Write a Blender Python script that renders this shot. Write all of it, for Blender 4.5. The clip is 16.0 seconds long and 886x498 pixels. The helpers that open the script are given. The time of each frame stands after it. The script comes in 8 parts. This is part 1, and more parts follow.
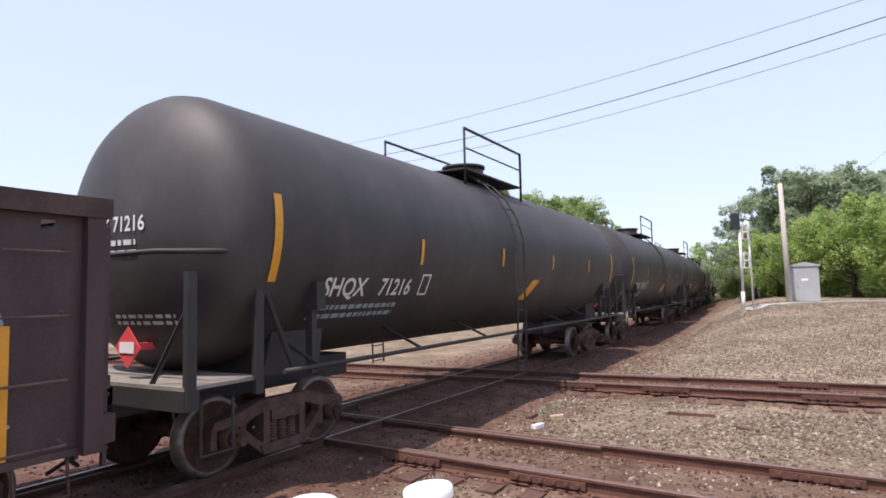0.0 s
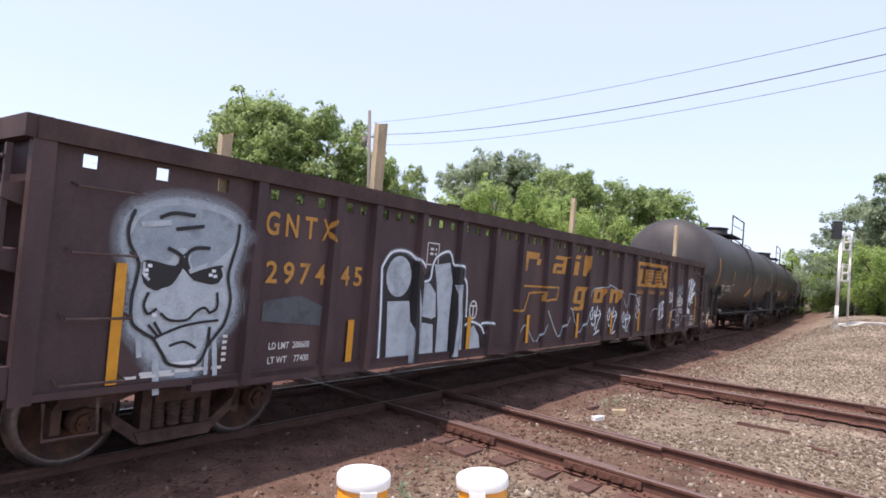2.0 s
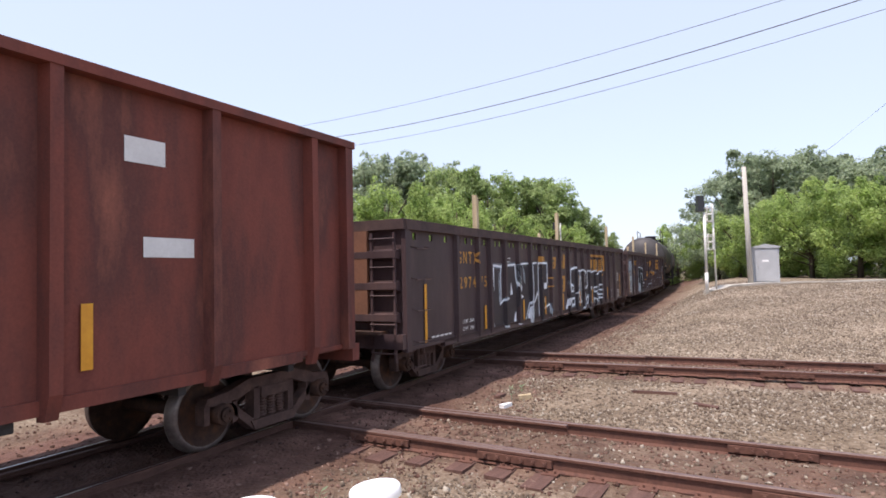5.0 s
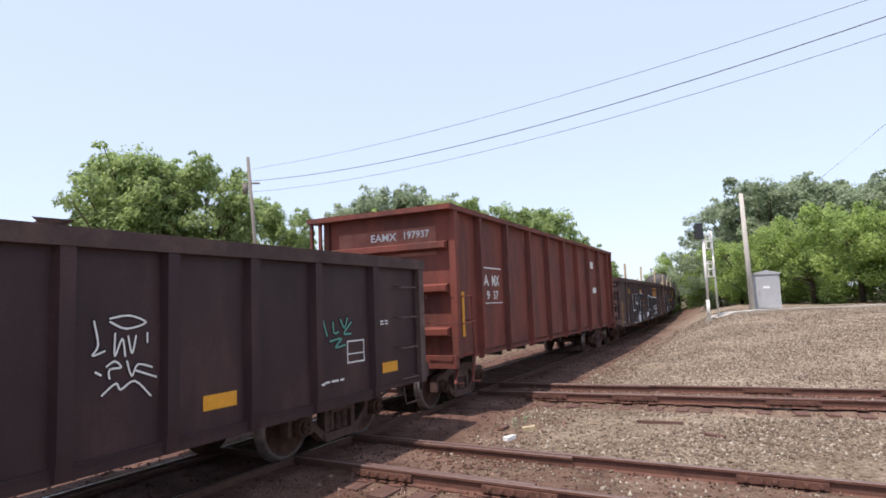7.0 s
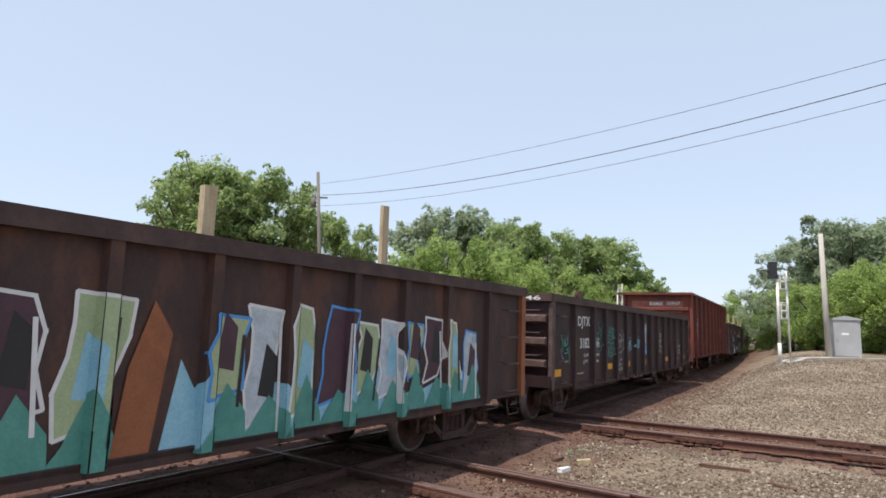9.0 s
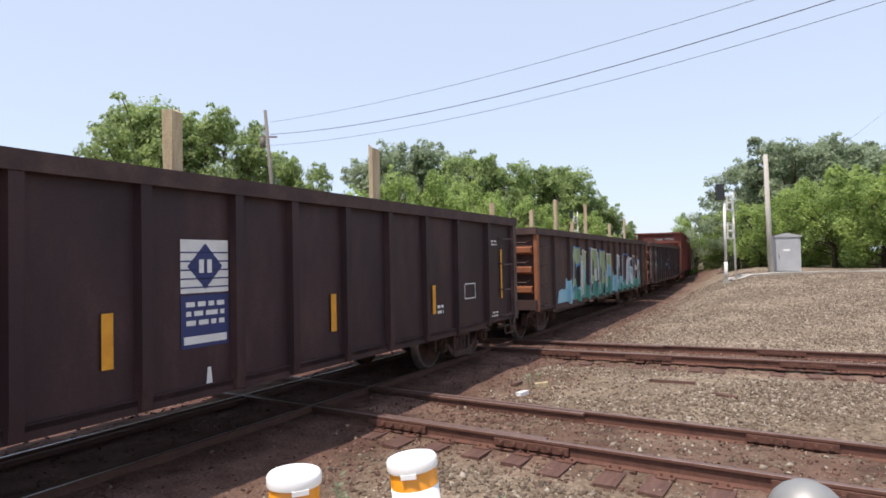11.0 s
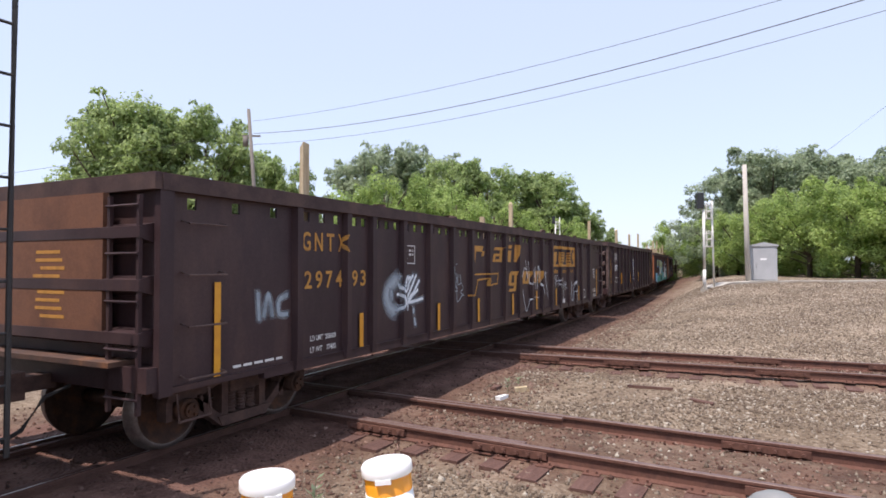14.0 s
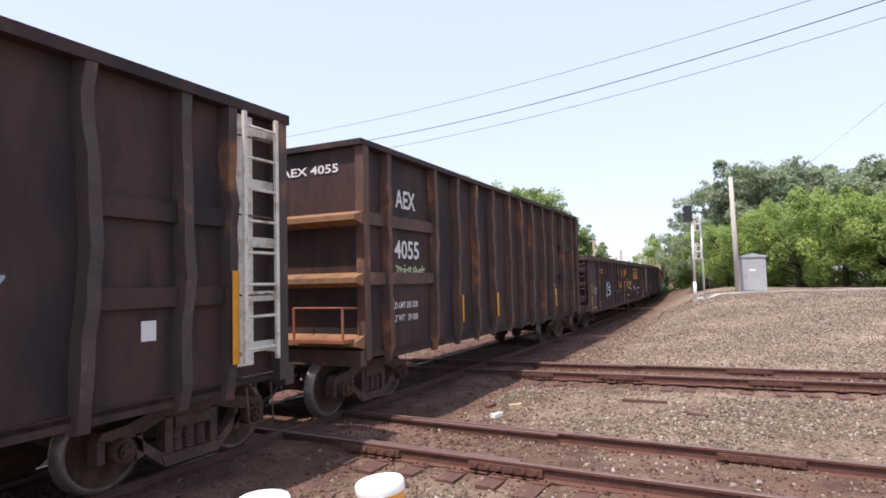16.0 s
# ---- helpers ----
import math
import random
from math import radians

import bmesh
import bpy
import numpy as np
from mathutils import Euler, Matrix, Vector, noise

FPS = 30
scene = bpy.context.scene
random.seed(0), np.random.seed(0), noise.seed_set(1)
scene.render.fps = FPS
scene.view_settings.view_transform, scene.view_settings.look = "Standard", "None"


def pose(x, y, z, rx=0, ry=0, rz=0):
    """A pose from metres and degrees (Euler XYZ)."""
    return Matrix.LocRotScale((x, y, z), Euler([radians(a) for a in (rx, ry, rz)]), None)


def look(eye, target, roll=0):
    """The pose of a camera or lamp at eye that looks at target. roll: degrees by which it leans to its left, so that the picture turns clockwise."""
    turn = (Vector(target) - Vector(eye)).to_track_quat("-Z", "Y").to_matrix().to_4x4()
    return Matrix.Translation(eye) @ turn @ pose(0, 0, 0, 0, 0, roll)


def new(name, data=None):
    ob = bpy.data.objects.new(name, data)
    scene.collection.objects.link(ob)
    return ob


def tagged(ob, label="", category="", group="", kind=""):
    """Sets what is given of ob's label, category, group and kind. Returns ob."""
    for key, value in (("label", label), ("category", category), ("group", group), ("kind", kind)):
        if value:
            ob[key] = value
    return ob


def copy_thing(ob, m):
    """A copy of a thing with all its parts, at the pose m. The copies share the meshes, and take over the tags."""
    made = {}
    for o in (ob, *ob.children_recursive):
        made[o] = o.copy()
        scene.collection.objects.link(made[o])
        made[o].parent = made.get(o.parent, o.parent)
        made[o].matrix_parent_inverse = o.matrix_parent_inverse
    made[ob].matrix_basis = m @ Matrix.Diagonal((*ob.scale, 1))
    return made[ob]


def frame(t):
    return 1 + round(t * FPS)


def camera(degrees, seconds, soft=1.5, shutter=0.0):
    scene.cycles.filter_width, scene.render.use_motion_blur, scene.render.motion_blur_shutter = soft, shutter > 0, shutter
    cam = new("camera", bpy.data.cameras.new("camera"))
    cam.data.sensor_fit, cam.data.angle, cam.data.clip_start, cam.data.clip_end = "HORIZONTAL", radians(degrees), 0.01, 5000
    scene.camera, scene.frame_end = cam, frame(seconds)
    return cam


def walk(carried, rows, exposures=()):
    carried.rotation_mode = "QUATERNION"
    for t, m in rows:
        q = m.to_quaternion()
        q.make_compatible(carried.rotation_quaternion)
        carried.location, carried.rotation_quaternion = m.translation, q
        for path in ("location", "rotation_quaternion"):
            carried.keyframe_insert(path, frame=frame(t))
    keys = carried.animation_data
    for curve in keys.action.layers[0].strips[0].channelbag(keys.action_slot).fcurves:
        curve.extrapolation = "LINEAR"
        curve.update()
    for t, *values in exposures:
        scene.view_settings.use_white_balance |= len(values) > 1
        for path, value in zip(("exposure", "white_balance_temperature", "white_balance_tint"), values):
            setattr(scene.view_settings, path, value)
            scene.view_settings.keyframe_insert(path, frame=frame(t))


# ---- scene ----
# camera: hand-held, standing beside the crossing, eye about 2 m over the rails
cam = camera(72.5, 16.0, soft=1.7)
PATH = [
    (0.0, (0.001, -0.080, 2.050), (0.050, 9.894, 2.775), -1.26),
    (0.5, (0.006, -0.069, 2.051), (-0.060, 9.913, 2.647), 0.33),
    (1.0, (0.001, -0.063, 2.053), (-0.545, 9.906, 2.612), 3.35),
    (1.5, (-0.001, -0.061, 2.053), (-0.941, 9.888, 2.437), 3.67),
    (2.0, (-0.002, -0.058, 2.053), (-1.177, 9.868, 2.358), 4.73),
    (2.5, (-0.002, -0.058, 2.054), (-1.320, 9.850, 2.364), 4.63),
    (3.0, (0.000, -0.064, 2.054), (-1.274, 9.846, 2.480), 3.69),
    (3.5, (0.003, -0.065, 2.051), (-0.713, 9.899, 2.499), 0.71),
    (4.0, (0.003, -0.061, 2.049), (0.080, 9.928, 2.491), 0.70),
    (4.2, (0.021, -0.066, 2.069), (0.306, 9.922, 2.467), 0.31),
    (6.3, (0.009, -0.052, 2.044), (0.583, 9.919, 2.545), -1.96),
    (6.5, (0.004, -0.080, 2.052), (0.620, 9.882, 2.669), -1.36),
    (7.0, (0.016, -0.063, 2.049), (0.559, 9.880, 2.969), -2.18),
    (7.5, (-0.015, -0.085, 2.062), (0.208, 9.852, 3.157), -2.43),
    (8.0, (-0.063, -0.099, 2.058), (-0.231, 9.816, 3.345), 1.45),
    (8.2, (-0.075, -0.111, 2.043), (-0.466, 9.795, 3.350), 2.16),
    (10.3, (-0.054, -0.091, 2.044), (-0.320, 9.874, 2.841), 0.71),
    (10.5, (-0.001, -0.063, 2.049), (-0.091, 9.922, 2.596), 0.25),
    (11.0, (0.003, -0.069, 2.050), (0.261, 9.925, 2.266), -1.10),
    (11.5, (0.009, -0.079, 2.050), (0.556, 9.897, 2.462), -0.83),
    (12.0, (0.010, -0.076, 2.049), (0.655, 9.896, 2.404), -1.04),
    (12.5, (0.003, -0.072, 2.051), (0.490, 9.912, 2.341), -0.74),
    (13.0, (0.004, -0.073, 2.051), (0.480, 9.913, 2.296), -0.54),
    (13.5, (0.006, -0.079, 2.054), (0.512, 9.904, 2.324), -0.53),
    (14.0, (0.006, -0.070, 2.052), (0.555, 9.911, 2.316), -0.11),
    (14.5, (0.006, -0.072, 2.054), (0.658, 9.902, 2.343), 0.15),
    (15.0, (0.008, -0.079, 2.056), (0.713, 9.892, 2.353), 0.15),
    (15.5, (0.005, -0.067, 2.055), (0.736, 9.900, 2.431), 0.42),
    (16.0, (0.009, -0.092, 2.056), (0.706, 9.868, 2.614), -1.41),
]
walk(cam, [(t, look(e, g, r)) for t, e, g, r in PATH], [(0, 1.32, 6500, 21), (2, 1.38, 6450, 23), (4, 1.35, 6550, 22), (6.5, 1.34, 6450, 20), (7.5, 1.18, 6550, 16), (8, 1.08, 6600, 13), (10.5, 1.13, 6600, 16), (12.5, 1.22, 6600, 20), (14.5, 1.3, 6450, 21), (16, 1.4, 6500, 23)])

# ---- world, sun ----
SUN = Vector((-0.305, -0.268, 1.0)).normalized()
world = bpy.data.worlds.new("sky")
scene.world = world
world.use_nodes = True
wn = world.node_tree.nodes
sky = wn.new("ShaderNodeTexSky")
sky.sky_type = "NISHITA"
sky.sun_disc = False
sky.sun_elevation = math.asin(SUN.z)
sky.sun_rotation = math.atan2(SUN.x, SUN.y)
sky.air_density, sky.dust_density, sky.ozone_density, sky.altitude = 1.0, 1.2, 2.0, 100
wn["Background"].inputs["Strength"].default_value = 0.121
haze = wn.new("ShaderNodeMix")
haze.data_type = "RGBA"
haze.inputs["Factor"].default_value = 0.74
haze.inputs["B"].default_value = (2.54, 2.99, 3.50, 1.0)
world.node_tree.links.new(sky.outputs[0], haze.inputs["A"])
world.node_tree.links.new(haze.outputs["Result"], wn["Background"].inputs["Color"])
sun = new("sun", bpy.data.lights.new("sun", "SUN"))
sun.data.energy, sun.data.angle, sun.data.color = 2.1, radians(0.6), (1.0, 0.94, 0.85)
sun.matrix_world = look(SUN * 50, (0, 0, 0))


# ---- materials ----
def rgb(c):
    return (*c, 1.0)


def mat(name, colours, scale=3.0, rough=0.7, metal=0.0, bump=0.15, fine=40.0, stretch=(1, 1, 1), grain=0.25, spec=0.5):
    """A surface whose colours run through patches of the given size, with a fine grain and relief over them."""
    m = bpy.data.materials.new(name)
    m.use_nodes = True
    n, l = m.node_tree.nodes, m.node_tree.links
    b = n["Principled BSDF"]
    co = n.new("ShaderNodeTexCoord")
    mp = n.new("ShaderNodeMapping")
    mp.inputs["Scale"].default_value = stretch
    l.new(co.outputs["Object"], mp.inputs["Vector"])
    rnd = n.new("ShaderNodeObjectInfo")
    big = n.new("ShaderNodeTexNoise")
    big.noise_dimensions = "4D"
    big.inputs["Scale"].default_value, big.inputs["Detail"].default_value, big.inputs["Roughness"].default_value = scale, 7, 0.62
    mul = n.new("ShaderNodeMath")
    mul.operation, mul.inputs[1].default_value = "MULTIPLY", 17.0
    l.new(rnd.outputs["Random"], mul.inputs[0])
    l.new(mul.outputs[0], big.inputs["W"])
    l.new(mp.outputs[0], big.inputs["Vector"])
    ramp = n.new("ShaderNodeValToRGB")
    els = ramp.color_ramp.elements
    k = len(colours)
    els[0].position, els[0].color = 0.3, rgb(colours[0])
    els[1].position, els[1].color = 0.7, rgb(colours[-1])
    for i in range(1, k - 1):
        e = els.new(0.3 + 0.4 * i / (k - 1))
        e.color = rgb(colours[i])
    l.new(big.outputs["Fac"], ramp.inputs["Fac"])
    small = n.new("ShaderNodeTexNoise")
    small.inputs["Scale"].default_value, small.inputs["Detail"].default_value = fine, 4
    l.new(co.outputs["Object"], small.inputs["Vector"])
    mix = n.new("ShaderNodeMix")
    mix.data_type, mix.blend_type = "RGBA", "OVERLAY"
    mix.inputs["Factor"].default_value = grain
    l.new(ramp.outputs["Color"], mix.inputs["A"])
    l.new(small.outputs["Fac"], mix.inputs["B"])
    l.new(mix.outputs["Result"], b.inputs["Base Color"])
    b.inputs["Roughness"].default_value, b.inputs["Metallic"].default_value = rough, metal
    b.inputs["Specular IOR Level"].default_value = spec
    if bump:
        bp = n.new("ShaderNodeBump")
        bp.inputs["Strength"].default_value, bp.inputs["Distance"].default_value = bump, 0.02
        l.new(small.outputs["Fac"], bp.inputs["Height"])
        l.new(bp.outputs[0], b.inputs["Normal"])
    return m


M_TANK = mat("tank_black", [(0.034, 0.030, 0.030), (0.047, 0.042, 0.041), (0.068, 0.060, 0.056)], 1.2, 0.58, bump=0.04, stretch=(1, 1, 0.5), grain=0.15, spec=0.4)
M_BLACK = mat("frame_black", [(0.022, 0.020, 0.020), (0.040, 0.036, 0.034)], 4, 0.65)
M_TRUCK = mat("truck_iron", [(0.055, 0.033, 0.028), (0.088, 0.053, 0.044), (0.135, 0.080, 0.062)], 6, 0.85, spec=0.25)
M_GON = mat("gondola_dark_brown", [(0.034, 0.0185, 0.0205), (0.050, 0.0285, 0.0300), (0.082, 0.046, 0.0405)], 1.6, 0.50, stretch=(1, 1, 0.35), bump=0.08, spec=0.28)
M_GONF = mat("gondola_faded_brown", [(0.048, 0.029, 0.0305), (0.070, 0.044, 0.0445), (0.112, 0.068, 0.060)], 1.6, 0.52, stretch=(1, 1, 0.35), bump=0.08, spec=0.32)
M_GONB = mat("gondola_black", [(0.026, 0.0140, 0.0160), (0.040, 0.0215, 0.0235), (0.072, 0.037, 0.034)], 1.6, 0.50, stretch=(1, 1, 0.35), bump=0.08, spec=0.26)
M_PLUM = mat("top_rail_brown", [(0.045, 0.027, 0.026), (0.070, 0.043, 0.039), (0.105, 0.064, 0.052)], 3, 0.72, spec=0.3)
M_RED = mat("oxide_red", [(0.140, 0.040, 0.030), (0.195, 0.055, 0.038), (0.110, 0.040, 0.032), (0.27, 0.095, 0.062)], 1.3, 0.72, stretch=(1, 1, 0.3), spec=0.3)
M_PALERED = mat("pale_red", [(0.165, 0.046, 0.034), (0.27, 0.10, 0.068), (0.34, 0.14, 0.092)], 2.2, 0.75)
M_ORANGE = mat("rust_orange", [(0.21, 0.075, 0.032), (0.30, 0.105, 0.042), (0.16, 0.06, 0.035)], 2, 0.8)
M_ORGDARK = mat("rust_brown_side", [(0.075, 0.034, 0.025), (0.046, 0.026, 0.023), (0.135, 0.055, 0.031)], 1.5, 0.78, stretch=(1, 1, 0.4))
M_AEX = mat("worn_brown_black", [(0.018, 0.0125, 0.0135), (0.028, 0.0185, 0.0195), (0.062, 0.032, 0.026), (0.022, 0.0155, 0.0165)], 1.4, 0.7, stretch=(1, 1, 0.3), spec=0.3)
# lightened for sun caught on the rib edges; wear and rust besides
M_AEXRIB = mat("worn_rib", [(0.042, 0.027, 0.025), (0.080, 0.045, 0.034), (0.115, 0.058, 0.037), (0.33, 0.135, 0.05)], 2.6, 0.72, stretch=(1, 1, 0.6))
M_LASTRIB = mat("dark_worn_rib", [(0.030, 0.024, 0.025), (0.052, 0.037, 0.034), (0.066, 0.043, 0.037), (0.26, 0.115, 0.045)], 2.6, 0.7, stretch=(1, 1, 0.6))
M_WHITEPAINT = mat("worn_white_paint", [(0.52, 0.48, 0.40), (0.68, 0.64, 0.55), (0.34, 0.24, 0.15)], 5, 0.6)
M_YELLOW = mat("yellow_reflector", [(0.62, 0.26, 0.015), (0.74, 0.345, 0.022)], 9, 0.45, bump=0.03, grain=0.1)
M_LOGO = mat("faded_yellow_paint", [(0.42, 0.20, 0.040), (0.56, 0.275, 0.052), (0.33, 0.155, 0.045)], 5, 0.7, bump=0.05)
M_LETTER = mat("white_lettering", [(0.62, 0.61, 0.58), (0.74, 0.73, 0.70)], 8, 0.6, bump=0.03, grain=0.15)
M_TAG = mat("pale_spray_paint", [(0.64, 0.69, 0.72), (0.80, 0.83, 0.85), (0.50, 0.56, 0.60)], 3, 0.65, bump=0.03, grain=0.2)
M_SLATE = mat("thin_slate_paint", [(0.060, 0.066, 0.074), (0.095, 0.105, 0.115), (0.045, 0.042, 0.044)], 3, 0.7, bump=0.03)
M_TAGDIM = mat("thin_spray_paint", [(0.22, 0.27, 0.31), (0.33, 0.39, 0.43), (0.15, 0.18, 0.21)], 3, 0.65, bump=0.03)
M_TAGMID = mat("grey_blue_spray_paint", [(0.34, 0.39, 0.42), (0.49, 0.55, 0.58), (0.26, 0.30, 0.33)], 3, 0.65, bump=0.03)
M_TAGDARK = mat("black_spray_paint", [(0.014, 0.013, 0.014), (0.022, 0.02, 0.021)], 4, 0.55, bump=0.03)
M_TAGOVER = mat("dull_black_paint", [(0.026, 0.018, 0.020), (0.040, 0.028, 0.030)], 3, 0.6, bump=0.03)
M_TEAL = mat("teal_spray_paint", [(0.055, 0.22, 0.18), (0.10, 0.32, 0.26)], 4, 0.6, bump=0.03)
M_CYAN = mat("cyan_spray_paint", [(0.18, 0.42, 0.54), (0.33, 0.56, 0.64)], 3, 0.6, bump=0.03)
M_GREEN = mat("green_spray_paint", [(0.30, 0.38, 0.20), (0.42, 0.48, 0.28)], 3, 0.6, bump=0.03)
M_BLUE = mat("blue_paint", [(0.022, 0.030, 0.11), (0.03, 0.04, 0.14)], 4, 0.6, bump=0.03)
M_SKYBLUE = mat("light_blue_paint", [(0.06, 0.25, 0.58), (0.09, 0.31, 0.64)], 4, 0.6, bump=0.03)


def spray_mat(name, colour):
    """A thin coat of spray paint that fades out with its density."""
    m = bpy.data.materials.new(name)
    m.use_nodes = True
    n, l = m.node_tree.nodes, m.node_tree.links
    b = n["Principled BSDF"]
    b.inputs["Base Color"].default_value, b.inputs["Roughness"].default_value = rgb(colour), 0.65
    at = n.new("ShaderNodeAttribute")
    at.attribute_name = "coat"
    co = n.new("ShaderNodeTexCoord")
    ns = n.new("ShaderNodeTexNoise")
    ns.inputs["Scale"].default_value, ns.inputs["Detail"].default_value = 60, 3
    l.new(co.outputs["Object"], ns.inputs["Vector"])
    mr = n.new("ShaderNodeMapRange")
    mr.inputs["From Min"].default_value, mr.inputs["From Max"].default_value = 0.25, 0.75
    mr.inputs["To Min"].default_value, mr.inputs["To Max"].default_value = 0.6, 1.1
    l.new(ns.outputs["Fac"], mr.inputs["Value"])
    mul = n.new("ShaderNodeMath")
    mul.operation, mul.use_clamp = "MULTIPLY", True
    l.new(at.outputs["Fac"], mul.inputs[0])
    l.new(mr.outputs["Result"], mul.inputs[1])
    tr = n.new("ShaderNodeBsdfTransparent")
    mx = n.new("ShaderNodeMixShader")
    l.new(mul.outputs[0], mx.inputs[0])
    l.new(tr.outputs[0], mx.inputs[1])
    l.new(b.outputs[0], mx.inputs[2])
    l.new(mx.outputs[0], n["Material Output"].inputs["Surface"])
    return m


M_MIST = spray_mat("pale_spray_mist", (0.46, 0.53, 0.58))
M_MISTDARK = spray_mat("black_spray_mist", (0.016, 0.015, 0.016))
M_PLACARD = mat("red_placard", [(0.62, 0.05, 0.06), (0.70, 0.08, 0.09)], 9, 0.5, bump=0.02)
M_STEEL = mat("polished_tread", [(0.42, 0.40, 0.38), (0.55, 0.53, 0.51)], 8, 0.28, 1.0, bump=0.03)
M_RIM = mat("worn_wheel_rim", [(0.11, 0.085, 0.075), (0.24, 0.205, 0.185)], 8, 0.45, 0.6, bump=0.03)
M_WHEEL = mat("wheel_iron", [(0.036, 0.021, 0.017), (0.066, 0.037, 0.027), (0.12, 0.055, 0.03)], 7, 0.8, spec=0.2)
M_RAIL = mat("rusty_rail", [(0.090, 0.042, 0.032), (0.145, 0.070, 0.050), (0.070, 0.036, 0.030)], 5, 0.8, spec=0.25)
M_RAILTOP = mat("dull_rail_head", [(0.125, 0.075, 0.064), (0.185, 0.125, 0.105)], 9, 0.55, 0.3, bump=0.05)
# oil, and the shade under the train, both put into these two tones
M_RAILOILSHADE = mat("oily_shaded_rail", [(0.070, 0.036, 0.029), (0.115, 0.060, 0.046)], 5, 0.75, spec=0.2)
M_TIEOILSHADE = mat("oily_shaded_tie", [(0.065, 0.034, 0.027), (0.11, 0.060, 0.047)], 4, 0.9, stretch=(0.4, 3, 3), bump=0.4, spec=0.2)
M_TIE = mat("old_timber_tie", [(0.070, 0.034, 0.027), (0.115, 0.058, 0.043), (0.16, 0.092, 0.07)], 4, 0.9, stretch=(0.4, 3, 3), bump=0.5)
M_POST = mat("grey_timber", [(0.33, 0.25, 0.15), (0.46, 0.36, 0.22), (0.55, 0.46, 0.31)], 5, 0.85, stretch=(3, 3, 0.5), bump=0.3)
M_POLE = mat("weathered_pole", [(0.42, 0.39, 0.34), (0.54, 0.51, 0.45)], 4, 0.9, stretch=(4, 4, 0.4), bump=0.3)
M_POLEDARK = mat("dark_pole", [(0.14, 0.125, 0.11), (0.22, 0.20, 0.175)], 4, 0.9, stretch=(4, 4, 0.4), bump=0.3)
M_WIRE = mat("wire", [(0.045, 0.045, 0.05), (0.07, 0.07, 0.075)], 3, 0.6, bump=0)
M_SILVER = mat("silver_paint", [(0.62, 0.62, 0.60), (0.72, 0.72, 0.70)], 6, 0.5, 0.1, bump=0.05)
M_CABINET = mat("grey_cabinet", [(0.36, 0.37, 0.375), (0.43, 0.44, 0.445)], 2, 0.6, 0.0, bump=0.05)
M_CONCRETE = mat("pale_concrete", [(0.36, 0.33, 0.28), (0.46, 0.43, 0.37)], 4, 0.9, bump=0.3)
M_BARK = mat("bark", [(0.07, 0.05, 0.035), (0.12, 0.09, 0.065)], 5, 0.95, stretch=(4, 4, 1), bump=0.5)
M_AMBER = mat("amber_plastic", [(0.72, 0.26, 0.015), (0.80, 0.32, 0.02)], 6, 0.3, bump=0.0, grain=0.03)
M_CAP = mat("white_plastic", [(0.80, 0.80, 0.78), (0.84, 0.84, 0.82)], 9, 0.4, bump=0.02, grain=0.03)
M_BALL = mat("brushed_metal", [(0.24, 0.24, 0.225), (0.32, 0.32, 0.30)], 9, 0.5, 0.4, bump=0.03)
M_GLASSDARK = mat("dark_lens", [(0.02, 0.02, 0.022), (0.03, 0.03, 0.03)], 9, 0.25, bump=0)
# paler brown than the car sides: sun on the end ribs put in
M_ENDRIB = mat("pale_end_rib", [(0.058, 0.034, 0.030), (0.100, 0.062, 0.053), (0.165, 0.110, 0.092)], 4, 0.8)
M_LEDGE = mat("rusty_ledge", [(0.10, 0.058, 0.036), (0.26, 0.135, 0.060), (0.17, 0.082, 0.040)], 3.5, 0.8)
M_ENDPLATE = mat("rusty_end_plate", [(0.11, 0.048, 0.029), (0.185, 0.080, 0.043), (0.145, 0.066, 0.039)], 1.8, 0.75)
M_MAROON = mat("maroon_spray_paint", [(0.055, 0.022, 0.032), (0.085, 0.035, 0.048)], 3, 0.6, bump=0.03)
M_DECK = mat("pale_deck", [(0.17, 0.15, 0.13), (0.27, 0.245, 0.21)], 5, 0.8)


def leaf_mat(name, a, b):
    m = bpy.data.materials.new(name)
    m.use_nodes = True
    n, l = m.node_tree.nodes, m.node_tree.links
    s = n["Principled BSDF"]
    g = n.new("ShaderNodeNewGeometry")
    co = n.new("ShaderNodeTexCoord")
    ns = n.new("ShaderNodeTexNoise")
    ns.inputs["Scale"].default_value = 0.45
    l.new(co.outputs["Object"], ns.inputs["Vector"])
    add = n.new("ShaderNodeMath")
    add.operation = "ADD"
    half = n.new("ShaderNodeMath")
    half.operation, half.inputs[1].default_value = "MULTIPLY", 0.5
    l.new(g.outputs["Random Per Island"], half.inputs[0])
    l.new(half.outputs[0], add.inputs[0])
    l.new(ns.outputs["Fac"], add.inputs[1])
    r = n.new("ShaderNodeValToRGB")
    r.color_ramp.elements[0].position, r.color_ramp.elements[0].color = 0.45, rgb(a)
    r.color_ramp.elements[1].position, r.color_ramp.elements[1].color = 1.05, rgb(b)
    l.new(add.outputs[0], r.inputs["Fac"])
    l.new(r.outputs["Color"], s.inputs["Base Color"])
    s.inputs["Roughness"].default_value = 0.6
    t = n.new("ShaderNodeBsdfTranslucent")
    l.new(r.outputs["Color"], t.inputs["Color"])
    mx = n.new("ShaderNodeMixShader")
    mx.inputs[0].default_value = 0.55
    l.new(s.outputs[0], mx.inputs[1])
    l.new(t.outputs[0], mx.inputs[2])
    l.new(mx.outputs[0], n["Material Output"].inputs["Surface"])
    return m


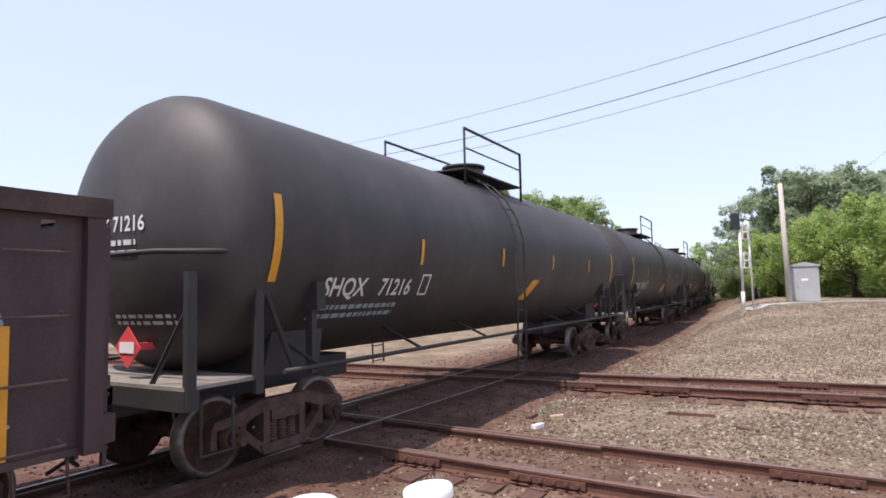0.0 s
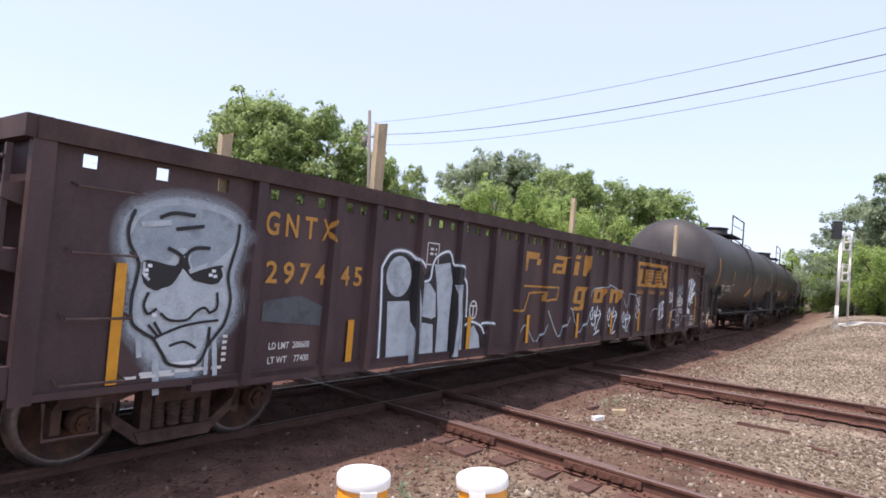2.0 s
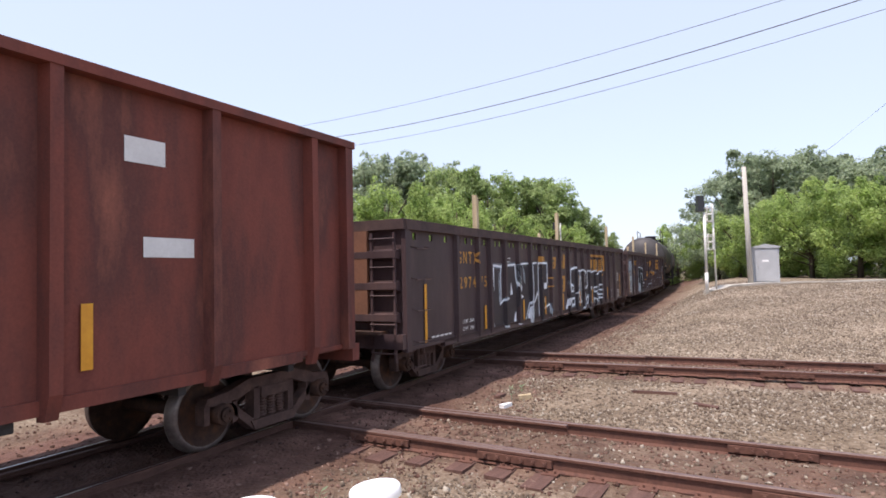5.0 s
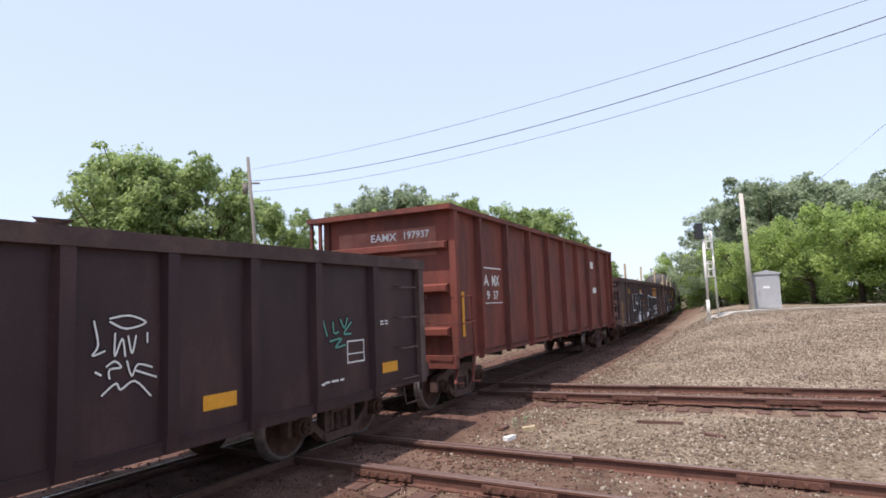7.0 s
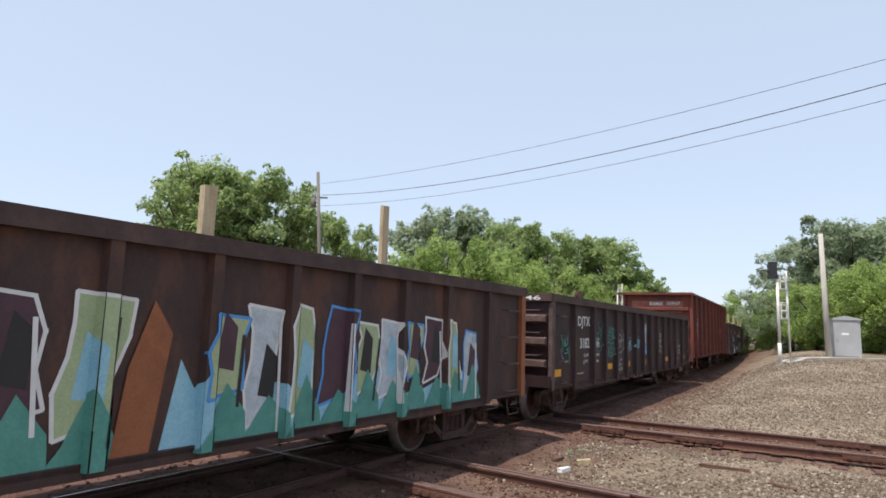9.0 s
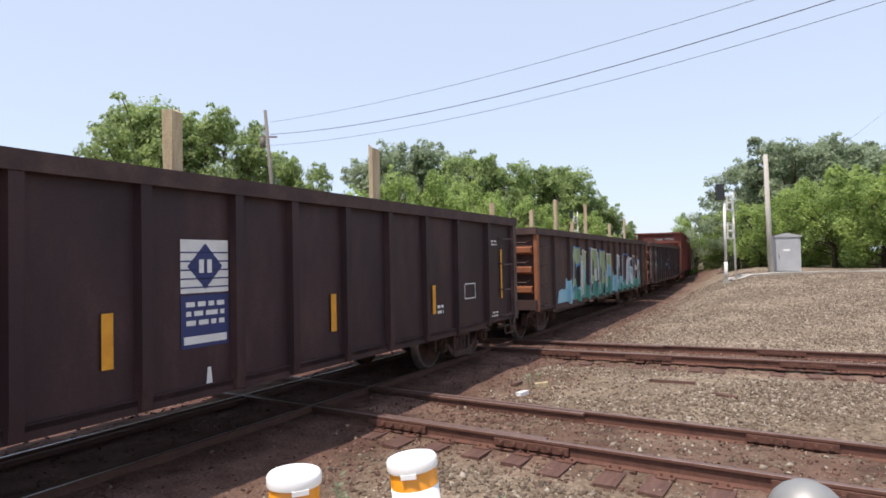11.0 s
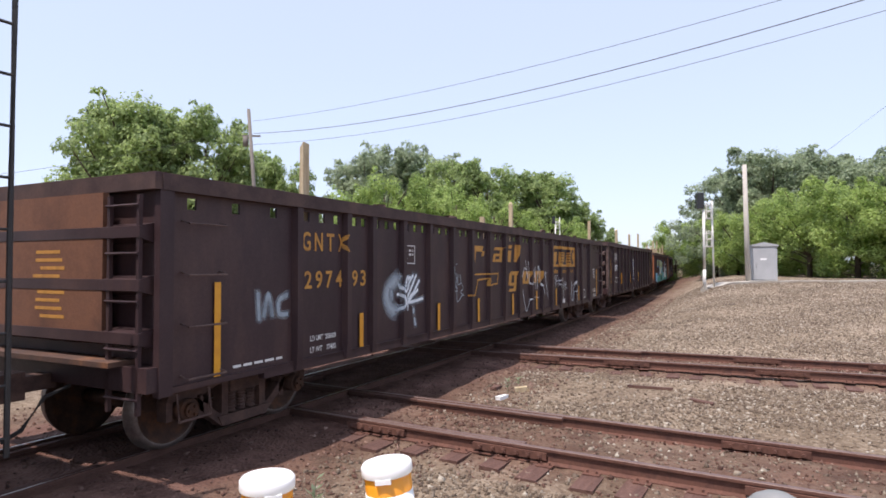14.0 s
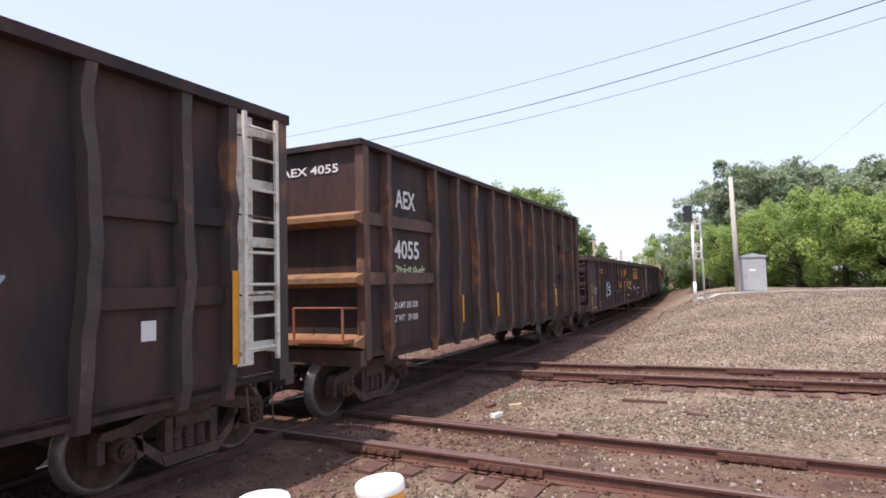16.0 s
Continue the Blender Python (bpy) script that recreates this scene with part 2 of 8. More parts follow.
M_LEAF = leaf_mat("leaves", (0.155, 0.220, 0.085), (0.42, 0.53, 0.20))
M_LEAFB = leaf_mat("leaves_bright", (0.185, 0.275, 0.080), (0.47, 0.60, 0.19))
# greyer and paler than the others: air haze put into the leaf colour
M_LEAFHAZY = leaf_mat("leaves_hazy", (0.18, 0.235, 0.145), (0.43, 0.51, 0.32))


# ---- mesh helpers ----
def box(bm, x0, x1, y0, y1, z0, z1):
    v = [bm.verts.new(p) for p in ((x0, y0, z0), (x1, y0, z0), (x1, y1, z0), (x0, y1, z0), (x0, y0, z1), (x1, y0, z1), (x1, y1, z1), (x0, y1, z1))]
    for f in ((3, 2, 1, 0), (4, 5, 6, 7), (0, 1, 5, 4), (1, 2, 6, 5), (2, 3, 7, 6), (3, 0, 4, 7)):
        bm.faces.new([v[i] for i in f])


def rod(bm, a, b, r0, r1=None, seg=8, caps=True):
    """A round bar from a to b."""
    a, b = Vector(a), Vector(b)
    r1 = r0 if r1 is None else r1
    q = (b - a).to_track_quat("Z", "Y")
    rings = []
    for p, r in ((a, r0), (b, r1)):
        rings.append([bm.verts.new(p + q @ Vector((r * math.cos(2 * math.pi * i / seg), r * math.sin(2 * math.pi * i / seg), 0))) for i in range(seg)])
    for i in range(seg):
        j = (i + 1) % seg
        f = bm.faces.new((rings[0][i], rings[0][j], rings[1][j], rings[1][i]))
        f.smooth = seg > 6
    if caps:
        bm.faces.new(rings[0][::-1])
        bm.faces.new(rings[1])


def pipe(bm, pts, r, seg=6):
    """A bent round bar through the given places."""
    pts = [Vector(p) for p in pts]
    rings = []
    for i, p in enumerate(pts):
        d = (pts[min(i + 1, len(pts) - 1)] - pts[max(i - 1, 0)]).normalized()
        up = Vector((0, 0, 1)) if abs(d.z) < 0.95 else Vector((1, 0, 0))
        a = d.cross(up).normalized()
        b = d.cross(a)
        rings.append([bm.verts.new(p + a * r * math.cos(2 * math.pi * k / seg) + b * r * math.sin(2 * math.pi * k / seg)) for k in range(seg)])
    # corners that turn sharply may flip the ring: start each ring at the vertex nearest to the last one's start
    for q0, q1 in zip(rings, rings[1:]):
        n = min(range(seg), key=lambda k: (q1[k].co - q0[0].co).length)
        flip = (q1[(n + 1) % seg].co - q0[1].co).length > (q1[(n - 1) % seg].co - q0[1].co).length
        order = [q1[(n + (-k if flip else k)) % seg] for k in range(seg)]
        q1[:] = order
        for k in range(seg):
            f = bm.faces.new((q0[k], q0[(k + 1) % seg], q1[(k + 1) % seg], q1[k]))
            f.smooth = seg > 6
    bm.faces.new(rings[0][::-1])
    bm.faces.new(rings[-1])


def lathe(bm, profile, axis="Z", seg=24, origin=(0, 0, 0)):
    """A turned body: (radius, height) pairs round an axis."""
    o = Vector(origin)
    rings = []
    for r, h in profile:
        ring = []
        for i in range(seg):
            c, s = r * math.cos(2 * math.pi * i / seg), r * math.sin(2 * math.pi * i / seg)
            ring.append(bm.verts.new(o + Vector({"Z": (c, s, h), "Y": (c, h, -s), "X": (h, c, s)}[axis])))
        rings.append(ring)
    for a, b in zip(rings, rings[1:]):
        for i in range(seg):
            j = (i + 1) % seg
            f = bm.faces.new((a[i], a[j], b[j], b[i]))
            f.smooth = True
    bm.faces.new(rings[0][::-1])
    bm.faces.new(rings[-1])


def slab(bm, outline, y0, y1):
    """A plate with an outline in x and z, from y0 to y1."""
    a = [bm.verts.new((x, y0, z)) for x, z in outline]
    b = [bm.verts.new((x, y1, z)) for x, z in outline]
    bm.faces.new(a)
    bm.faces.new(b[::-1])
    n = len(outline)
    for i in range(n):
        j = (i + 1) % n
        bm.faces.new((a[j], a[i], b[i], b[j]))


def mesh_of(name, bm, material, bevel=0.0):
    if bevel:
        bmesh.ops.bevel(bm, geom=[e for e in bm.edges if len(e.link_faces) == 2 and e.calc_face_angle(0) > 0.6], offset=bevel, segments=1, affect="EDGES")
    bmesh.ops.recalc_face_normals(bm, faces=bm.faces)
    me = bpy.data.meshes.new(name)
    bm.to_mesh(me)
    bm.free()
    for m in material if isinstance(material, (list, tuple)) else [material]:
        me.materials.append(m)
    return me


def part(name, bm, material, parent, label="", bevel=0.0):
    ob = new(name, mesh_of(name, bm, material, bevel))
    ob.parent = parent
    return tagged(ob, label)


def share(name, me, parent, m, label=""):
    ob = new(name, me)
    ob.parent = parent
    ob.matrix_basis = m
    return tagged(ob, label)


def thing(name, label, category, group=""):
    return tagged(new(name), label, category, group)


# ---- the curve of the main line ----
START, TURN, BEND = Vector((-2.85, 8.4)), radians(30.5), 1 / 690.0


def line(s):
    """The middle of the main line s metres past the crossing: place and heading from +y."""
    if s <= 0:
        return START + s * Vector((math.sin(TURN), math.cos(TURN))), TURN
    h = TURN - BEND * s
    return START + Vector(((math.cos(h) - math.cos(TURN)) / BEND, -(math.sin(h) - math.sin(TURN)) / BEND)), h


def beside(s, off, z=0.0):
    c, h = line(s)
    return Vector((c.x + off * math.cos(h), c.y - off * math.sin(h), z))


def across(x, y):
    """Metres right of the straight part of the main line, and metres past the crossing."""
    dx, dy = x - START.x, y - START.y
    q = dx * math.sin(TURN) + dy * math.cos(TURN)
    p = dx * math.cos(TURN) - dy * math.sin(TURN)
    if q > 0:
        p += q * q * BEND / 2
    return p, q


def smooth(a, b, v):
    v = min(1, max(0, (v - a) / (b - a)))
    return v * v * (3 - 2 * v)


def ground_z(x, y):
    p, q = across(x, y)
    z = -0.17
    rise = min(1, max(0, (q - 9.5) / 18.5))
    z += 1.34 * (0.6 * rise + 0.4 * smooth(0, 1, rise)) * smooth(2.0, 6.2, p) * (1 - 0.3 * smooth(80, 160, q))
    z += 0.075 * (1 - smooth(1.4, 2.5, abs(p)))
    d = min(abs((x - ox) * dy - (y - oy) * dx) for ox, oy, dx, dy, w in SIDE_TRACKS)
    z += (0.035 * (1 - smooth(0.60, 0.72, d)) - 0.035 * smooth(0.80, 0.95, d) * (1 - smooth(1.5, 2.2, d))) * smooth(1.0, 1.6, abs(p))
    z += 0.05 * noise.noise((x * 0.4, y * 0.4, 0)) * (0.3 + smooth(3, 12, abs(p)))
    z += 0.025 * noise.noise((x * 1.7, y * 1.7, 3))
    return z


# ---- ground ----
def stops(lo, hi, step, far):
    v = list(np.arange(lo, hi + 1e-6, step))
    g, left, right = step, [], []
    a, b = lo, hi
    while a > -far or b < far:
        g *= 1.35
        a, b = a - g, b + g
        left.append(a)
        right.append(b)
    return left[::-1] + v + right


def ground():
    xs, ys = stops(-10, 18, 0.17, 1800), stops(1, 26, 0.17, 1800)
    verts = [(x, y, ground_z(x, y)) for y in ys for x in xs]
    nx = len(xs)
    faces = [(j * nx + i, j * nx + i + 1, (j + 1) * nx + i + 1, (j + 1) * nx + i) for j in range(len(ys) - 1) for i in range(nx - 1)]
    me = bpy.data.meshes.new("ground")
    me.from_pydata(verts, [], faces)
    at = me.attributes.new("rust", "FLOAT", "POINT")
    gr = me.attributes.new("gravel", "FLOAT", "POINT")
    oil_shade = me.attributes.new("oil_shade", "FLOAT", "POINT")
    rust, grav, oil_shades = [], [], []
    for x, y, z in verts:
        p, q = across(x, y)
        r = 1 - smooth(2.1, 3.8, abs(p))
        for ox, oy, dx, dy, w in SIDE_TRACKS:
            d = abs((x - ox) * dy - (y - oy) * dx)
            r = max(r, 0.9 * (1 - smooth(0.75, 1.7, d)))
        # band as wide as the train's shadow: its shade goes in with the oil
        oil_shades.append(1 - smooth(1.75, 2.3, abs(p)))
        rust.append(min(1, r))
        grav.append(smooth(7, 10, q) * smooth(1.5, 4, p) * (1 - 0.3 * smooth(26, 44, q)))
    at.data.foreach_set("value", rust)
    gr.data.foreach_set("value", grav)
    oil_shade.data.foreach_set("value", oil_shades)
    for f in me.polygons:
        f.use_smooth = True
    m = bpy.data.materials.new("ground")
    m.use_nodes = True
    n, l = m.node_tree.nodes, m.node_tree.links
    b = n["Principled BSDF"]
    b.inputs["Roughness"].default_value = 0.95
    b.inputs["Specular IOR Level"].default_value = 0.2
    co = n.new("ShaderNodeTexCoord")

    def ns(scale, detail=5, rough=0.6):
        t = n.new("ShaderNodeTexNoise")
        t.inputs["Scale"].default_value, t.inputs["Detail"].default_value, t.inputs["Roughness"].default_value = scale, detail, rough
        l.new(co.outputs["Object"], t.inputs["Vector"])
        return t

    def ramp(src, stops_):
        r = n.new("ShaderNodeValToRGB")
        for i, (p, c) in enumerate(stops_):
            e = r.color_ramp.elements[i] if i < 2 else r.color_ramp.elements.new(p)
            e.position, e.color = p, rgb(c)
        l.new(src, r.inputs["Fac"])
        return r

    def mixc(fac, a, c, mode="MIX"):
        x = n.new("ShaderNodeMix")
        x.data_type, x.blend_type = "RGBA", mode
        if isinstance(fac, float):
            x.inputs["Factor"].default_value = fac
        else:
            l.new(fac, x.inputs["Factor"])
        l.new(a, x.inputs["A"])
        l.new(c, x.inputs["B"])
        return x.outputs["Result"]

    def attr(name):
        a = n.new("ShaderNodeAttribute")
        a.attribute_name = name
        return a.outputs["Fac"]

    vor = n.new("ShaderNodeTexVoronoi")
    vor.inputs["Scale"].default_value = 22
    l.new(co.outputs["Object"], vor.inputs["Vector"])
    soil = ramp(ns(1.1, 8).outputs["Fac"], [(0.32, (0.158, 0.112, 0.076)), (0.68, (0.355, 0.278, 0.198)), (0.5, (0.242, 0.182, 0.128))])
    stone = ramp(vor.outputs["Color"], [(0.1, (0.110, 0.080, 0.056)), (0.9, (0.52, 0.435, 0.325)), (0.5, (0.27, 0.212, 0.153))])
    rusty = ramp(ns(2.3, 8).outputs["Fac"], [(0.3, (0.078, 0.042, 0.032)), (0.7, (0.215, 0.125, 0.090))])
    c = mixc(0.45, soil.outputs["Color"], stone.outputs["Color"])
    c = mixc(attr("gravel"), c, stone.outputs["Color"])
    edge = n.new("ShaderNodeMath")
    edge.operation = "MULTIPLY"
    l.new(attr("rust"), edge.inputs[0])
    wob = ramp(ns(1.6, 6).outputs["Fac"], [(0.25, (0.45, 0.45, 0.45)), (0.6, (1, 1, 1))])
    l.new(wob.outputs["Color"], edge.inputs[1])
    c = mixc(edge.outputs[0], c, rusty.outputs["Color"])
    # one tone for the oil and the train's shade on the track bed
    grease_shade = ramp(ns(3.0, 6).outputs["Fac"], [(0.3, (0.090, 0.045, 0.035)), (0.7, (0.215, 0.120, 0.092))])
    c = mixc(attr("oil_shade"), c, grease_shade.outputs["Color"])
    dark = ramp(ns(0.42, 8, 0.7).outputs["Fac"], [(0.36, (0.56, 0.53, 0.49)), (0.62, (1, 1, 1))])
    c = mixc(0.8, c, dark.outputs["Color"], "MULTIPLY")
    l.new(c, b.inputs["Base Color"])
    bp = n.new("ShaderNodeBump")
    bp.inputs["Strength"].default_value, bp.inputs["Distance"].default_value = 0.9, 0.03
    hsum = n.new("ShaderNodeMath")
    hsum.operation = "ADD"
    l.new(vor.outputs["Distance"], hsum.inputs[0])
    l.new(ns(14, 6).outputs["Fac"], hsum.inputs[1])
    l.new(hsum.outputs[0], bp.inputs["Height"])
    l.new(bp.outputs[0], b.inputs["Normal"])
    me.materials.append(m)
    return tagged(new("ground", me), "brown stony ground with grey ballast and rust-stained tracksides", "ground", kind="structure")


# two older tracks that cross the main line: a point on the middle, the way along, the height of the rail head
def unit(x, y):
    k = math.hypot(x, y)
    return x / k, y / k


SIDE_TRACKS = [(1.10, 7.87, *unit(0.836, -0.55), 0.0), (6.22, 12.70, *unit(0.889, -0.458), 0.02)]
ground()


# ---- tracks ----
RAIL = [(-0.070, -0.170), (0.070, -0.170), (0.070, -0.158), (0.014, -0.140), (0.010, -0.045), (0.036, -0.034), (0.036, -0.006), (0.028, 0.0), (0.006, 0.0008), (-0.012, 0.0008), (-0.028, 0.0), (-0.036, -0.006), (-0.036, -0.034), (-0.010, -0.045), (-0.014, -0.140), (-0.070, -0.158)]


def rail_mesh(bm, pts, bright=(6, 7, 8, 9, 10)):
    """A rail with its head at the given places."""
    rings = []
    for i, p in enumerate(pts):
        a, b = pts[max(0, i - 1)], pts[min(len(pts) - 1, i + 1)]
        d = (Vector(b) - Vector(a)).normalized()
        r = Vector((d.y, -d.x, 0))
        rings.append([bm.verts.new(Vector(p) + r * u + Vector((0, 0, w))) for u, w in RAIL])
    k = len(RAIL)
    for a, b in zip(rings, rings[1:]):
        for i in range(k):
            f = bm.faces.new((a[i], a[(i + 1) % k], b[(i + 1) % k], b[i]))
            f.material_index = 1 if i in bright else 0
    bm.faces.new(rings[0][::-1])
    bm.faces.new(rings[-1])


def tie_mesh(length, name="tie"):
    bm = bmesh.new()
    box(bm, -length / 2, length / 2, -0.115, 0.115, -0.30, -0.165)
    for v in bm.verts:
        v.co += Vector((0, random.uniform(-0.012, 0.012), random.uniform(-0.008, 0.004)))
    return mesh_of(name, bm, M_TIE, 0.012)


def tracks():
    ties = [tie_mesh(2.6), tie_mesh(2.55), tie_mesh(2.62)]
    plate = bmesh.new()
    box(plate, -0.17, 0.17, -0.09, 0.09, -0.166, -0.156)
    for u in (-0.10, 0.10):
        for w in (-0.05, 0.05):
            rod(plate, (u, w, -0.16), (u, w, -0.128), 0.014, seg=6)
    plate = mesh_of("tie_plate", plate, M_RAIL)
    bar = bmesh.new()
    box(bar, -0.46, 0.46, -0.062, -0.018, -0.125, -0.045)
    for u in (-0.36, -0.2, -0.06, 0.1, 0.24, 0.38):
        rod(bar, (u, -0.06, -0.085), (u, -0.105, -0.085), 0.02, seg=6)
        box(bar, u - 0.028, u + 0.028, -0.078, -0.062, -0.112, -0.058)
    bar = mesh_of("joint_bar", bar, M_RAIL)
    # the main line
    main = tagged(new("railway_track"), "main line with polished rail heads under the passing train", "track", kind="structure")
    for off, nm in ((-0.7525, "rail"), (0.7525, "rail")):
        bm = bmesh.new()
        rail_mesh(bm, [tuple(beside(s, off)) for s in list(range(-60, 0, 6)) + list(range(0, 260, 4))], (8,))
        part(nm, bm, [M_RAILOILSHADE, M_STEEL], main, "rusty rail with a shiny worn head")
    for off in (-0.62, 0.62):
        bm = bmesh.new()
        rail_mesh(bm, [tuple(beside(s, off, -0.02)) for s in (-3.2, 0, 3.4)])
        part("guard_rail", bm, [M_RAILOILSHADE, M_RAILOILSHADE], main, "rusty guard rail of the crossing")
    dark_ties = []
    for me in ties:
        d = me.copy()
        d.materials.clear()
        d.materials.append(M_TIEOILSHADE)
        dark_ties.append(d)
    for k in range(-24, 200):
        s = k * 0.54
        c, h = line(s)
        share("tie", dark_ties[k % 3], main, pose(c.x, c.y, 0.0, 0, 0, -math.degrees(h) + random.uniform(-1, 1)))
    # the two crossing tracks
    for n, (ox, oy, dx, dy, z) in enumerate(SIDE_TRACKS):
        ang = math.degrees(math.atan2(dy, dx))
        tr = tagged(new("crossing_track"), "rusty side track that crosses the main line", "track", kind="structure")
        r = (dy, -dx)
        # where the main line is met
        meet = -((ox - START.x) * math.cos(TURN) - (oy - START.y) * math.sin(TURN)) / (dx * math.cos(TURN) - dy * math.sin(TURN))
        for off in (-0.7525, 0.7525):
            g = off * 0.86
            # within 2.1 m of the main line the rail colour carries the train's shade
            for us, side, top in (((-45, -20, meet - 2.1), M_RAIL, M_RAILTOP), ((meet - 2.1, meet, meet + 2.1), M_RAILOILSHADE, M_RAILTOP), ((meet + 2.1, meet + 3, 12, 40), M_RAIL, M_RAILTOP)):
                bm = bmesh.new()
                rail_mesh(bm, [(ox + dx * u + r[0] * off, oy + dy * u + r[1] * off, z) for u in us])
                part("rail", bm, [side, top], tr, "rusty rail with a dull brown head")
            for us, side in (((meet - 2.6, meet + 0.2, meet + 2.1), M_RAILOILSHADE), ((meet + 2.1, meet + 4.4), M_RAIL)):
                bm = bmesh.new()
                rail_mesh(bm, [(ox + dx * u + r[0] * g, oy + dy * u + r[1] * g, z - 0.006) for u in us])
                part("guard_rail", bm, [side, side if side is M_RAILOILSHADE else M_RAILTOP], tr, "rusty guard rail")
            for u in (meet + 2.0, meet + 3.9, meet + 6.8, meet + 9.3):
                u += 0.35 * (off > 0)
                share("joint_bar", bar, tr, pose(ox + dx * u + r[0] * off, oy + dy * u + r[1] * off, z, 0, 0, ang))
        for k in range(-30, 34):
            u = k * 0.52
            if abs(u - meet) < 1.5:
                continue
            share("tie", (dark_ties if abs(u - meet) < 2.0 else ties)[k % 3], tr, pose(ox + dx * u + random.uniform(-0.12, 0.12) * dy, oy + dy * u - random.uniform(-0.12, 0.12) * dx, z - 0.002 - (0.03 + 0.03 * random.random()) * n, 0, 0, ang + 90 + random.uniform(-1.5, 1.5)))
            for off in (-0.7525, 0.7525):
                if -4 < u < 12:
                    share("tie_plate", plate, tr, pose(ox + dx * u + r[0] * off, oy + dy * u + r[1] * off, z, 0, 0, ang + 90))


tracks()


# ---- rolling stock ----
WHEEL_R = 0.457


def wheelset_mesh():
    bm = bmesh.new()
    for sgn in (-1, 1):
        prof = [(0.10, sgn * 0.86), (0.13, sgn * 0.80), (0.30, sgn * 0.765), (0.36, sgn * 0.80), (0.40, sgn * 0.825), (WHEEL_R, sgn * 0.82), (WHEEL_R + 0.004, sgn * 0.73), (WHEEL_R + 0.028, sgn * 0.715), (WHEEL_R + 0.026, sgn * 0.69), (0.39, sgn * 0.685), (0.34, sgn * 0.71), (0.13, sgn * 0.69), (0.09, sgn * 0.64)]
        lathe(bm, prof, "Y", 28)
    for f in bm.faces:
        r = [math.hypot(v.co.x, v.co.z) for v in f.verts]
        if min(r) > 0.395:
            f.material_index = 1
    rod(bm, (0, -1.0, 0), (0, 1.0, 0), 0.085, seg=12)
    return mesh_of("wheelset", bm, [M_WHEEL, M_RIM])


def bearing_mesh():
    bm = bmesh.new()
    for sgn in (1,):
        rod(bm, (0, sgn * 0.93, 0), (0, sgn * 1.16, 0), 0.125, seg=14)
        rod(bm, (0, sgn * 1.16, 0), (0, sgn * 1.20, 0), 0.085, seg=10)
        for k in range(3):
            a = 2.1 * k
            rod(bm, (0.05 * math.cos(a), sgn * 1.19, 0.05 * math.sin(a)), (0.05 * math.cos(a), sgn * 1.225, 0.05 * math.sin(a)), 0.018, seg=6)
    return mesh_of("bearing", bm, M_WHEEL)


def side_frame_mesh():
    bm = bmesh.new()
    y0, y1 = -0.075, 0.075
    # top compression member, pedestals, columns, bottom tension member
    slab(bm, [(-1.13, 0.57), (-1.08, 0.66), (-0.80, 0.69), (-0.42, 0.80), (0.42, 0.80), (0.80, 0.69), (1.08, 0.66), (1.13, 0.57), (0.70, 0.55), (0.38, 0.66), (-0.38, 0.66), (-0.70, 0.55)], y0, y1)
    for sg in (-1, 1):
        slab(bm, [(sg * 1.13, 0.58), (sg * 1.05, 0.58), (sg * 1.05, 0.36), (sg * 1.13, 0.36)][:: sg], y0, y1)
        slab(bm, [(sg * 0.72, 0.58), (sg * 0.64, 0.58), (sg * 0.62, 0.33), (sg * 0.70, 0.31)][:: sg], y0, y1)
        slab(bm, [(sg * 0.36, 0.68), (sg * 0.26, 0.68), (sg * 0.26, 0.25), (sg * 0.36, 0.25)][:: sg], y0, y1)
        slab(bm, [(sg * 0.72, 0.56), (sg * 0.70, 0.42), (sg * 0.36, 0.15), (sg * 0.30, 0.27), (sg * 0.40, 0.31)][:: sg], y0, y1)
    slab(bm, [(-0.42, 0.27), (0.42, 0.27), (0.36, 0.15), (-0.36, 0.15)], y0 - 0.02, y1 + 0.02)
    return mesh_of("side_frame", bm, M_TRUCK, 0.012)


def spring_mesh():
    bm = bmesh.new()
    for cx in (0.0,):
        prof = []
        for k in range(7):
            z = 0.275 + 0.036 * k
            prof += [(0.052, z), (0.072, z + 0.009), (0.072, z + 0.020), (0.052, z + 0.029)]
        lathe(bm, prof, "Z", 10, (cx, 0, 0))
    return mesh_of("spring", bm, M_TRUCK)


ME_WHEELS, ME_BEAR, ME_FRAME, ME_SPRING = wheelset_mesh(), bearing_mesh(), side_frame_mesh(), spring_mesh()
ROLLING = []


def truck(car, x):
    bm = bmesh.new()
    box(bm, x - 0.24, x + 0.24, -1.09, 1.09, 0.53, 0.66)
    rod(bm, (x, 0, 0.66), (x, 0, 0.80), 0.22, seg=12)
    tr = part("truck", bm, M_TRUCK, car, bevel=0.02)
    for sg in (-1, 1):
        share("side_frame", ME_FRAME, tr, pose(x, sg * 1.0, 0))
        for u in (-0.16, 0.0, 0.16):
            share("spring", ME_SPRING, tr, pose(x + u, sg * 1.0, 0))
        ws = share("wheelset", ME_WHEELS, tr, pose(x + sg * 0.89, 0, WHEEL_R))
        ROLLING.append((ws, x + sg * 0.89))
        share("bearing", ME_BEAR, tr, pose(x + sg * 0.89, 0, WHEEL_R))
        share("bearing", ME_BEAR, tr, pose(x + sg * 0.89, 0, WHEEL_R, 0, 0, 180))


